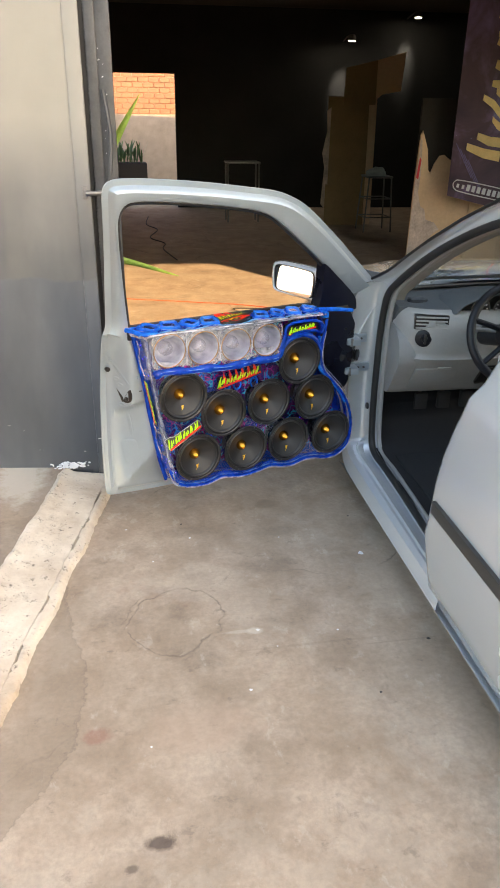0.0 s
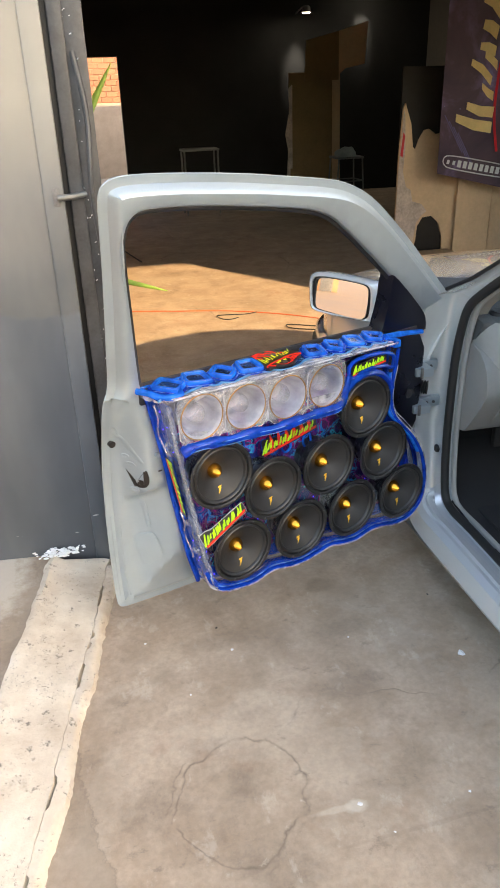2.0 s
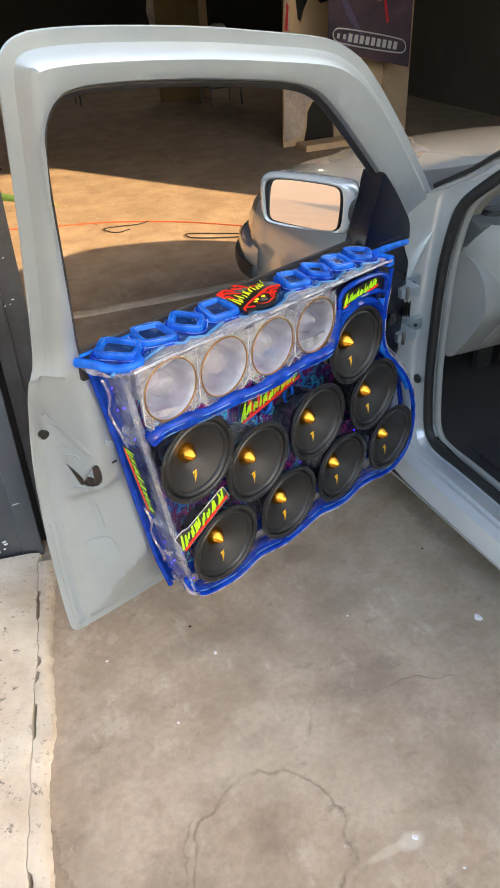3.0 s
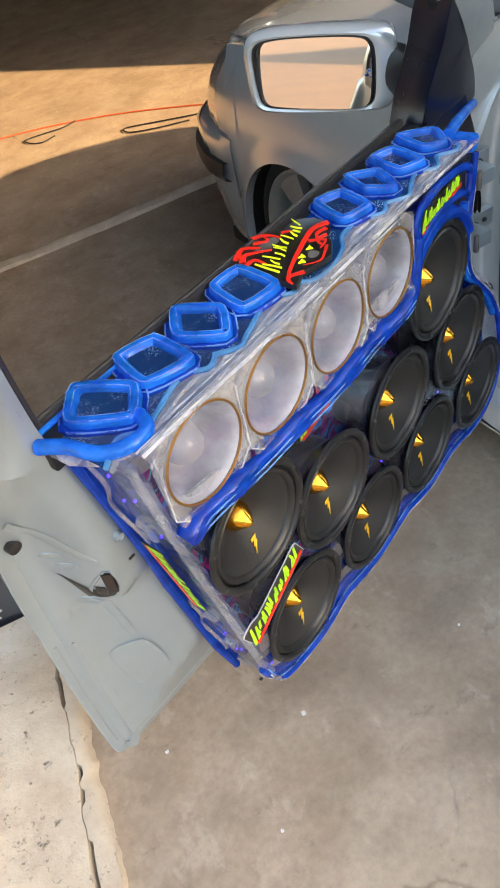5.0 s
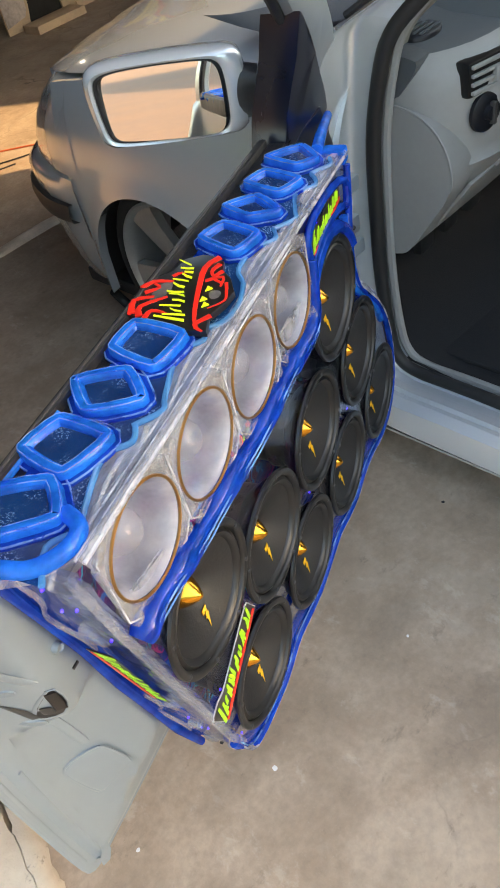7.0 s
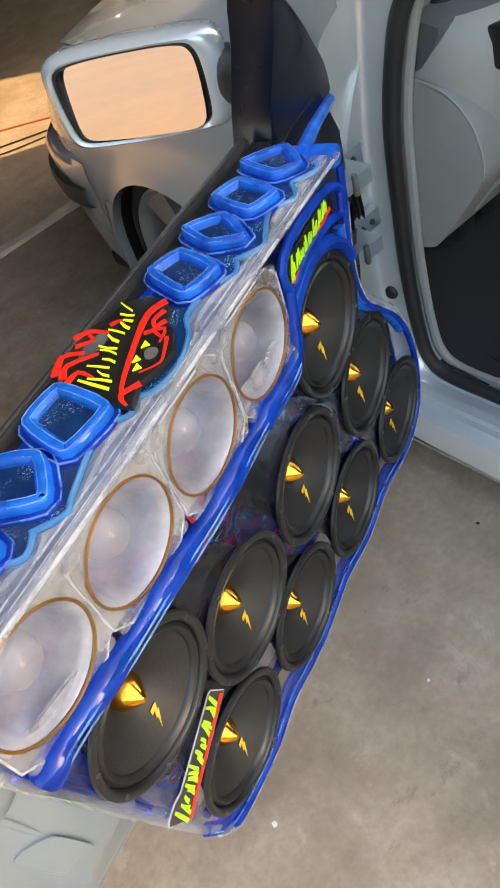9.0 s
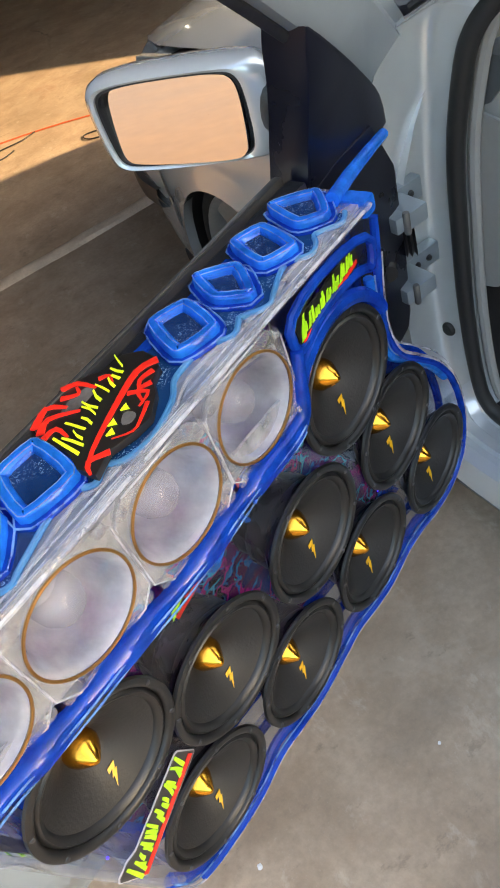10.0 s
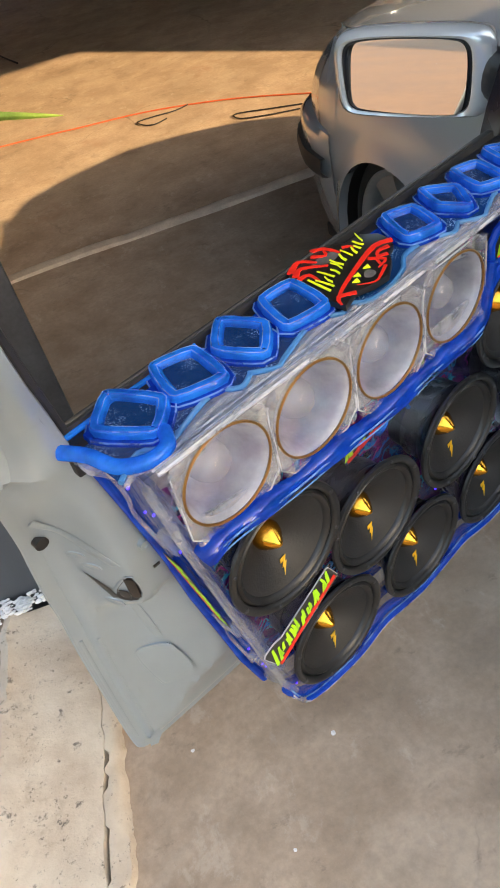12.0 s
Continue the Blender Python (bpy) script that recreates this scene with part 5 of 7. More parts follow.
# ---- the cabin ----
def cabin():
    part("cabin_floor", rbox((0.13, -1.9, 0.17), (1.5, 0.35, 0.20), 0.0), CARPET, car, "black carpet")
    part("footwell", loft([[(0.13, y, z), (0.8, y, z + 0.01), (1.5, y, z)] for y, z in ((-0.15, 0.2), (0.05, 0.23), (0.2, 0.34), (0.24, 0.6), (0.24, 0.9))]), CARPET, car)
    part("kick_panel", loft([[(0.162, 0.24, z), (0.162, 0.10, z), (0.158, 0.03, z)] for z in (0.24, 0.4, 0.56, 0.66)]), BLACK_PLASTIC, car)
    lower = [(0.12, 0.472), (0.04, 0.474), (-0.005, 0.482), (-0.022, 0.496), (-0.072, 0.57), (-0.132, 0.652), (-0.150, 0.672), (-0.144, 0.682), (-0.150, 0.70), (-0.158, 0.74), (-0.160, 0.80), (-0.154, 0.835), (-0.135, 0.860), (-0.105, 0.872)]
    top = [(-0.105, 0.872), (-0.085, 0.878), (-0.03, 0.884), (0.06, 0.893), (0.2, 0.912), (0.30, 0.93)]

    def dash(prof, xs):
        return loft([[(x, y - 0.02 * math.sin(math.pi * (x - 0.135) / 1.35) + e * 0.05 * smooth_of(0.60, 0.71, z), z) for y, z in prof] for x, e in xs])

    xs = [(0.160, 3.2), (0.164, 2.5), (0.173, 1.9), (0.188, 1.4), (0.208, 0.95), (0.234, 0.55), (0.265, 0.25), (0.305, 0.06), (0.35, 0.0), (0.45, 0.0), (0.7, 0.0), (1.1, 0.0), (1.4, 0.02), (1.47, 0.4), (1.485, 1.0)]
    board = part("dashboard", dash(lower, xs), GREY_PLASTIC, car, "grey dashboard", 60)
    part("dash_top", dash(top, xs), SLATE_PLASTIC, board, "dark slate dash top", 60)
    side = chaikin([(0.13, 0.474), (0.04, 0.476), (-0.012, 0.486), (-0.03, 0.50), (-0.075, 0.566), (-0.118, 0.632), (-0.126, 0.665), (-0.119, 0.705), (-0.100, 0.745), (-0.066, 0.776), (-0.02, 0.793), (0.05, 0.799), (0.13, 0.80)], 2)
    part("dash_end", prism(side, 0.154, 0.232, 0.005, put=lambda p, h: (h, p[0], p[1])), GREY_PLASTIC, board, "flat grey end panel of the dashboard", 50)
    part("end_seam", tube([(0.155, p.x - 0.002, p.y + 0.002) for p in side if p.y > 0.64 and p.x < 0.12], 0.0022, seg=6), GREY_PLASTIC, board)
    part("dash_corner", prism(chaikin([(0.13, 0.80), (-0.005, 0.80), (-0.03, 0.83), (-0.055, 0.862), (-0.05, 0.880), (0.13, 0.890)], 2), 0.158, 0.22, 0.004, put=lambda p, h: (h, p[0], p[1])), SLATE_PLASTIC, board, "", 50)
    part("speaker_grille", moved(revolve([(0.0, 0.004), (0.04, 0.004), (0.045, 0.0), (0.045, -0.01)], 28), Matrix.Translation((0.258, 0.0, 0.888)) @ Matrix.Rotation(radians(90), 4, "X") @ Matrix.Diagonal((1, 1, 0.75, 1))), BLACK_PLASTIC, board, "", 50)
    for i in range(4):
        part("grille_slat", rbox((0.225, -0.022 + i * 0.014, 0.8915), (0.291, -0.017 + i * 0.014, 0.895), 0.001), SLATE_PLASTIC, board)
    VM = Matrix.Translation((0.203, -0.126, 0.0)) @ pose(0, 0, 0, 0, 0, -15)
    vent = part("air_vent", moved(rbox((0.0, -0.004, 0.798), (0.138, 0.03, 0.858), 0.006), VM), INK, board, "dark slatted air vent")
    for i in range(4):
        part("vent_slat", moved(rbox((0.006, -0.010, 0.804 + i * 0.0145), (0.132, 0.004, 0.810 + i * 0.0145), 0.001), VM), GREY_PLASTIC, vent)
    part("vent_tab", moved(rbox((0.056, -0.015, 0.812), (0.083, -0.004, 0.838), 0.003), VM), GREY_PLASTIC, vent)
    knob = part("light_switch", moved(revolve([(0.0, 0.018), (0.012, 0.018), (0.014, 0.008), (0.030, 0.007), (0.036, 0.003), (0.037, -0.004)], 32), Matrix.Translation((0.246, -0.140, 0.763)) @ Matrix.Rotation(radians(165), 4, "Z")), BLACK_PLASTIC, board, "round black light switch")
    part("switch_bar", rbox((0.240, -0.162, 0.743), (0.249, -0.151, 0.783), 0.002), DARK_TRIM, knob)
    part("fuse_cover", moved(rbox((0.0, -0.004, 0.0), (0.27, 0.004, 0.125), 0.003), Matrix.Translation((0.236, -0.044, 0.521)) @ pose(0, 0, 0, 36, 0, 0)), GREY_PLASTIC, board)
    part("dark_cubby", moved(rbox((0.0, -0.006, 0.0), (0.13, 0.004, 0.12), 0.01), Matrix.Translation((0.53, -0.066, 0.53)) @ pose(0, 0, 0, 36, 0, 0)), INK, board)
    part("cover_grip", moved(rbox((0.0, -0.006, 0.0), (0.06, 0.003, 0.014), 0.003), Matrix.Translation((0.33, -0.118, 0.618)) @ pose(0, 0, 0, 36, 0, 0)), GREY_PLASTIC, board)
    # instruments
    def arch(k, y, bow, lift):
        return [(0.585 + k * 0.215 * (2 * f - 1), y - bow * math.sin(math.pi * f), 0.862 + lift * max(0.0, math.sin(math.pi * f)) ** 0.62) for f in [i / 18 for i in range(19)]]

    part("instrument_hood", loft([arch(1.0, -0.150, 0.045, 0.088), arch(1.02, -0.152, 0.047, 0.096), arch(1.06, -0.140, 0.04, 0.100), arch(1.12, -0.08, 0.03, 0.094), arch(1.2, 0.0, 0.02, 0.078), arch(1.28, 0.10, 0.0, 0.052), arch(1.34, 0.19, 0.0, 0.03)]), SLATE_PLASTIC, board, "slate hood over the instruments", 60)
    part("hood_lining", loft([arch(1.0, -0.150, 0.045, 0.088), arch(0.97, -0.135, 0.03, 0.084), arch(0.93, -0.118, 0.0, 0.078)]), INK, board, "", 60)
    part("instrument_face", moved(prism([(0.40, 0.80), (0.77, 0.80), (0.77, 0.90), (0.70, 0.935), (0.585, 0.942), (0.47, 0.935), (0.40, 0.90)], -0.125, -0.119), Matrix()), INK, board)
    for x in (0.48, 0.58, 0.68):
        g = part("gauge", moved(revolve([(0.036, 0.0), (0.040, 0.003), (0.043, 0.0)], 28), Matrix.Translation((x, -0.130, 0.875)) @ Matrix.Rotation(radians(180), 4, "Z")), DARK_TRIM, board)
        part("gauge_needle", moved(rbox((-0.0015, -0.002, 0.0), (0.0015, 0.0, 0.03), 0.0), Matrix.Translation((x, -0.128, 0.875)) @ pose(0, 0, 0, 0, 50, 0)), WHITE_INK, g)
        for k in range(9):
            a = radians(-120 + 30 * k)
            part("gauge_mark", moved(rbox((-0.0016, -0.001, 0.026), (0.0016, 0.0, 0.033), 0.0), Matrix.Translation((x, -0.128, 0.875)) @ Matrix.Rotation(a, 4, "Y")), WHITE_INK, g)
    # steering wheel
    sw = Matrix.Translation((0.50, -0.40, 0.845)) @ pose(0, 0, 0, -24, 0, 0)
    ring = part("steering_wheel", moved(tube([(0.185 * math.cos(a), 0, 0.185 * math.sin(a)) for a in [2 * math.pi * i / 48 for i in range(48)]], 0.0165, True, 12), sw), BLACK_PLASTIC, car, "dark grey four-spoke steering wheel")
    part("wheel_pad", moved(revolve([(0.0, 0.030), (0.05, 0.028), (0.07, 0.015), (0.075, -0.02), (0.04, -0.06)], 28), sw @ Matrix.Rotation(radians(180), 4, "Z") @ Matrix.Diagonal((1.0, 1, 0.85, 1))), BLACK_PLASTIC, ring)
    part("wheel_badge", moved(revolve([(0.0, 0.034), (0.02, 0.033), (0.023, 0.028)], 24), sw @ Matrix.Rotation(radians(180), 4, "Z")), ALLOY, ring, "round chrome badge")
    for a in (20, 160, 215, 325):
        c, s = math.cos(radians(a)), math.sin(radians(a))
        part("wheel_spoke", moved(tube([(0.06 * c, -0.005, 0.05 * s), (0.12 * c, -0.008, 0.115 * s), (0.18 * c, 0.0, 0.18 * s)], 0.017, seg=8, flat=0.6), sw), BLACK_PLASTIC, ring)
    part("steering_column", tube([(0.5, -0.36, 0.83), (0.5, -0.1, 0.76)], 0.042, seg=14), BLACK_PLASTIC, car)
    part("indicator_stalk", tube([(0.47, -0.31, 0.835), (0.38, -0.33, 0.85), (0.34, -0.335, 0.853)], 0.008, seg=8), GREY_PLASTIC, ring)
    fob = part("key_fob", rbox((0.462, -0.37, 0.69), (0.50, -0.36, 0.755), 0.004), WHITE, car, "chequered key fob hanging from the ignition")
    for i in range(3):
        part("fob_patch", rbox((0.464 + i * 0.012, -0.374, 0.70 + 0.015 * i), (0.474 + i * 0.012, -0.369, 0.713 + 0.015 * i), 0.0), INK, fob)
    part("fob_tag", rbox((0.455, -0.37, 0.665), (0.485, -0.362, 0.69), 0.004), RED, fob)
    for x in (0.36, 0.47, 0.58):
        pd = part("pedal", rbox((x - 0.03, 0.06, 0.36), (x + 0.03, 0.085, 0.44), 0.008), RUBBER, car)
        part("pedal_arm", tube([(x, 0.085, 0.42), (x, 0.15, 0.55), (x, 0.18, 0.65)], 0.009, seg=8), RUSTY, pd)
    part("floor_mat", rbox((0.2, -0.5, 0.2), (0.72, 0.05, 0.212), 0.006), CARPET, car)

    def cushion(a, b, r):
        bm = rbox(a, b, r, 4)
        return bm

    for x in (0.46, 1.16):
        st = part("front_seat", cushion((x - 0.25, -1.05, 0.30), (x + 0.25, -0.52, 0.47), 0.06), SEAT_CLOTH, car, "grey cloth front seat")
        part("seat_back", moved(cushion((-0.24, -0.07, 0.0), (0.24, 0.07, 0.62), 0.06), Matrix.Translation((x, -1.08, 0.42)) @ pose(0, 0, 0, 14, 0, 0)), SEAT_CLOTH, st)
        part("seat_base", rbox((x - 0.2, -1.0, 0.2), (x + 0.2, -0.58, 0.31), 0.02), BLACK_PLASTIC, st)
    part("rear_bench", cushion((0.2, -1.85, 0.3), (1.42, -1.5, 0.5), 0.06), SEAT_CLOTH, car)
    part("bench_back", cushion((0.2, -2.0, 0.45), (1.42, -1.85, 0.95), 0.06), SEAT_CLOTH, car)
    part("headlining", rbox((0.25, -1.95, 1.37), (1.38, -0.7, 1.385), 0.0), GREY_PLASTIC, car)
    part("far_door_lining", rbox((1.5, -1.0, 0.25), (1.56, 0.05, 0.9), 0.01), GREY_PLASTIC, car)
    part("console", rbox((0.74, -0.75, 0.2), (0.9, -0.05, 0.36), 0.03), BLACK_PLASTIC, car)


cabin()


# ---- the loudspeaker panel on the door ----
panel = thing("speaker_panel", "clear and blue acrylic loudspeaker panel mounted on the open car door", "speaker panel", DOOR)
WOOFERS = [(0.330, 0.706), (0.832, 0.641), (0.666, 0.547), (0.466, 0.557), (0.249, 0.538), (0.776, 0.383), (0.568, 0.376), (0.368, 0.375), (0.158, 0.363)]
HORNS = [(0.883, 0.826), (0.751, 0.819), (0.617, 0.812), (0.484, 0.812)]
RIM = 0.0965

EDGE = catmull([(0.970, 0.868), (0.962, 0.80), (0.945, 0.70), (0.930, 0.60), (0.917, 0.52), (0.900, 0.42), (0.886, 0.335), (0.862, 0.282), (0.80, 0.262), (0.735, 0.258), (0.675, 0.272), (0.62, 0.262), (0.565, 0.254), (0.50, 0.262), (0.45, 0.268), (0.40, 0.256), (0.345, 0.250), (0.285, 0.262), (0.235, 0.258), (0.17, 0.244), (0.11, 0.250), (0.065, 0.285), (0.048, 0.345), (0.052, 0.41), (0.074, 0.48), (0.115, 0.545), (0.165, 0.60), (0.205, 0.645), (0.224, 0.70), (0.222, 0.76), (0.212, 0.81), (0.205, 0.858)], 4) + [Vector((0.205, 0.872)), Vector((0.22, 0.878)), Vector((0.5, 0.882)), Vector((0.97, 0.886))]
EDGE = [Vector((p[0], p[1])) for p in EDGE]


def woofer(w):
    parts = []
    parts.append(part("surround", revolve([(0.085, 0.0765), (0.083, 0.081), (0.079, 0.0835), (0.075, 0.081), (0.0725, 0.0765), (0.072, 0.074)], 48), SURROUND, w, "", 60))
    parts.append(part("cone", revolve([(0.0735, 0.0765), (0.06, 0.0695), (0.045, 0.060), (0.03, 0.049), (0.021, 0.041), (0.0, 0.041)], 48), CONE, w, "", 60))
    parts.append(part("bullet", revolve([(0.021, 0.040), (0.021, 0.047), (0.0195, 0.0515), (0.0155, 0.0575), (0.010, 0.0645), (0.0045, 0.0705), (0.0, 0.073)], 14), GOLD, w, "gold bullet dust cap", 34))
    parts.append(part("magnet", revolve([(0.0, -0.016), (0.058, -0.016), (0.060, -0.013), (0.060, 0.012), (0.058, 0.015), (0.064, 0.017), (0.066, 0.02), (0.067, 0.050), (0.082, 0.068), (0.083, 0.076)], 40), BASKET, w, "", 35))
    z = [Vector(p) for p in ((-0.0055, 0.012), (0.0055, 0.0135), (0.0025, 0.004), (0.0055, 0.0045), (-0.002, -0.014), (-0.0005, -0.001), (-0.0035, -0.0015), (0.0005, 0.0075), (-0.0055, 0.006))]
    slope = Matrix.Translation((-0.001, 0.0648, -0.049)) @ pose(0, 0, 0, 34, 0, 0) @ Matrix.Diagonal((0.98, 1.0, 0.80, 1.0))
    parts.append(part("flash_mark", moved(prism([(-p.x - 0.34 * p.y, p.y) for p in z], 0.0, 0.0012), slope), YELLOW, w, "yellow flash-shaped mark"))
    head = grow("rim_screw", revolve([(0.0, 0.0025), (0.0028, 0.002), (0.0038, 0.0), (0.0038, -0.001)], 8), SCREW)
    for k in range(8):
        a = 2 * math.pi * (k + 0.5) / 8
        part("rim_screw", head, None, w, m=Matrix.Translation((0.0905 * math.cos(a), 0.0855, 0.0905 * math.sin(a))))
    return w


rim_mesh = grow("woofer", revolve([(RIM - 0.003, 0.0785), (RIM, 0.0815), (RIM - 0.001, 0.0855), (RIM - 0.005, 0.087), (0.088, 0.0862), (0.0855, 0.0845), (0.0845, 0.0765)], 56), SURROUND, 50)
first = None
for i, (u, z) in enumerate(WOOFERS):
    m = Matrix.Translation((u, 0.0, z))
    if first is None:
        first = part("woofer", rim_mesh, None, panel, "black woofer with a gold bullet centre")
        first.matrix_basis = m
        woofer(first)
    else:
        copy_thing(first, m).parent = panel


def horn():
    k = 0.0655
    c = 0.019
    sq = [(-k + c, -k), (k - c, -k), (k, -k + c), (k, k - c), (k - c, k), (-k + c, k), (-k, k - c), (-k, -k + c)]
    h = part("horn", holed([Vector(p) for p in sq], [circle((0, 0), 0.0595, 40)], 0.0815, 0.0865), PLATE, panel, "frosted clear midrange horn with a bronze ring")
    part("horn_bowl", revolve([(0.0595, 0.085), (0.0575, 0.0835), (0.054, 0.078), (0.05, 0.068), (0.046, 0.052), (0.040, 0.034), (0.030, 0.020), (0.016, 0.014), (0.0, 0.013)], 44), FROST, h, "", 60)
    part("bronze_ring", tube([(0.0602 * math.cos(a), 0.0872, 0.0602 * math.sin(a)) for a in [2 * math.pi * i / 56 for i in range(56)]], 0.0017, True, 8), BRONZE, h, "thin bronze ring")
    part("horn_dome", revolve([(0.0, 0.0775), (0.011, 0.0755), (0.0195, 0.069), (0.0245, 0.058), (0.0255, 0.045), (0.023, 0.02)], 28), DOME, h, "", 60)
    part("plate_edge", tube([(x, 0.0868, z) for x, z in sq], 0.0011, True, 6), BRIGHT_EDGE, h, "pale tube for the bright line on the plate edge")
    boss = grow("corner_boss", revolve([(0.0, 0.0905), (0.004, 0.0905), (0.005, 0.0895), (0.0075, 0.0895), (0.0078, 0.084)], 14), PLATE)
    pin = grow("corner_screw", revolve([(0.0, 0.0925), (0.0025, 0.092), (0.0032, 0.0902)], 8), CLEAR_BAR)
    for sx in (-1, 1):
        for sz in (-1, 1):
            b = Matrix.Translation((sx * (k - 0.0105), 0, sz * (k - 0.0105)))
            part("corner_boss", boss, None, h, m=b)
            part("corner_screw", pin, None, h, m=b)
    part("driver", revolve([(0.0, -0.015), (0.032, -0.015), (0.034, -0.012), (0.034, 0.010), (0.0, 0.012)], 28), FROST, h)
    return h


h0 = horn()
h0.matrix_basis = Matrix.Translation((HORNS[0][0], 0, HORNS[0][1]))
for u, z in HORNS[1:]:
    copy_thing(h0, Matrix.Translation((u, 0, z))).parent = panel

# back sheets, side walls and front sheet
part("back_sheet", prism(inset(EDGE, -0.005), -0.026, -0.014, 0.002), DEEP_BLUE, panel, "deep blue acrylic back sheet")
part("printed_sheet", prism(shrink(EDGE, 0.03), -0.013, -0.009), ART, panel, "printed violet and blue circuit artwork")
part("side_wall", loft([[(p.x + 0.002, n, p.y) for p in EDGE] for n in (-0.013, 0.01, 0.035, 0.06, 0.078)], True), CLEAR_SIDE, panel, "clear acrylic side wall tinged blue", 60)
holes = [circle(w, 0.0835, 28) for w in WOOFERS]
slot = chaikin([(0.425, 0.752), (0.940, 0.768), (0.948, 0.884), (0.425, 0.872)], 1)
part("front_sheet", holed(inset(EDGE, 0.001), holes + [slot], 0.075, 0.079), CLEAR, panel, "clear acrylic front sheet")
MILKY = clear("milky_acrylic", (0.88, 0.89, 0.92), 0.05, 1.65, 0.42, (0.76, 0.75, 0.74), 0.6, 0.3)
part("horn_plate", holed(inset(slot, -0.004), [circle(h, 0.0575, 36) for h in HORNS], 0.0745, 0.0785), MILKY, panel, "milky clear acrylic plate round the horns")
part("horn_back", prism(inset(slot, -0.006), 0.002, 0.006), MILKY, panel)
part("front_edging", tube(d3(inset(EDGE, 0.003)[28:-4], 0.0795), 0.0055, False, 8), DEEP_BLUE, panel, "blue acrylic edging")
# rim tube, pale so that it reads as a white streak
part("rim_glint", tube(d3(inset(EDGE, -0.0035)[30:-8], 0.0815), 0.0024, False, 8), BRIGHT_EDGE, panel, "pale rim tube with white glints put into its colour")
part("middle_edging", tube(d3(inset(EDGE, -0.004)[28:-4], 0.032), 0.007, False, 8), DEEP_BLUE, panel)
part("back_edging", tube(d3(inset(EDGE, -0.006)[:-4], -0.012), 0.0055, False, 8), DEEP_BLUE, panel)

# lower lip: wavy blue bars under the woofers
low = [p for p in EDGE if p.y < 0.34]
low.sort(key=lambda p: -p.x)
part("lower_bar", tube([(p.x, 0.070, p.y + 0.012 + 0.004 * math.sin(p.x * 60)) for p in low], 0.010, seg=8, flat=0.7), DEEP_BLUE, panel, "wavy blue bar along the bottom")
part("lower_bar", tube([(p.x, 0.060, p.y - 0.006) for p in low], 0.0058, seg=8), BRIGHT_EDGE, panel, "clear rim below the woofers")
# highlights of the bottom bar, drawn as thin pale tubes
part("lower_glint", tube([(p.x, 0.0815, p.y + 0.016) for p in low], 0.0013, seg=6), SHEEN, panel, "pale line drawn as a glint on the bottom bar")
part("lower_glint", tube([(p.x, 0.0835, p.y + 0.002) for p in low], 0.0016, seg=6), BRIGHT_EDGE, panel)
part("lower_bar", tube([(p.x, 0.022, p.y - 0.004) for p in low], 0.006, seg=8), CLEAR_BAR, panel)
right = catmull([(0.085, 0.073, 0.485), (0.13, 0.076, 0.552), (0.185, 0.076, 0.612), (0.228, 0.076, 0.66), (0.240, 0.076, 0.72), (0.236, 0.076, 0.79)], 6)
part("right_bar", tube(right, 0.007, seg=8), BLUE, panel, "blue bar up the hinge side")
# pale lines put in as highlights up the hinge side
part("right_glint", tube([p + Vector((-0.004, 0.0065, 0.002)) for p in right], 0.0011, seg=6), SHEEN, panel)
part("right_glint", tube([p + Vector((-0.026, -0.002, 0.003)) for p in right], 0.0014, seg=6), BRIGHT_EDGE, panel, "pale line drawn as an edge glint beside the bar")
part("right_bar", tube([p + Vector((-0.018, -0.03, 0.004)) for p in right], 0.006, seg=8), DEEP_BLUE, panel)
# blue wave under the horns that climbs round the top woofer
wave = catmull([(0.945, 0.084, 0.742), (0.915, 0.087, 0.752), (0.87, 0.088, 0.750), (0.81, 0.088, 0.743), (0.74, 0.088, 0.741), (0.67, 0.088, 0.734), (0.60, 0.088, 0.735), (0.53, 0.088, 0.738), (0.46, 0.087, 0.734), (0.425, 0.086, 0.745), (0.412, 0.086, 0.785), (0.402, 0.086, 0.82)], 5)
radii = [0.016 - 0.009 * max(0, (i - 34) / 22) if i > 34 else 0.013 + 0.003 * math.sin(i * 0.7) for i in range(len(wave))]
part("blue_wave", tube(wave, radii, seg=10, flat=1.0), DEEP_BLUE, panel, "thick blue acrylic wave below the horns")
arc = [(0.330 + 0.105 * math.cos(a), 0.082, 0.706 + 0.105 * math.sin(a)) for a in [radians(35 + 125 * i / 20) for i in range(21)]]
# highlights of the wave, laid on as two pale lines
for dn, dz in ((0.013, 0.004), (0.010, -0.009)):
    part("wave_glint", tube([p + Vector((0, dn, dz)) for p in wave[2:44]], 0.0012, seg=6), SHEEN, panel, "pale line drawn as a glint on the blue wave")
part("woofer_arch", tube(arc, 0.010, seg=8), DEEP_BLUE, panel)
part("sticker_frame", tube(d3(chaikin([(0.40, 0.80), (0.40, 0.868), (0.225, 0.86), (0.228, 0.80), (0.26, 0.822), (0.34, 0.826)], 2), 0.082), 0.006, True, 8), DEEP_BLUE, panel)
part("sticker_plate", prism(chaikin([(0.395, 0.808), (0.395, 0.862), (0.235, 0.856), (0.237, 0.812)], 1), 0.05, 0.054), INK, panel)

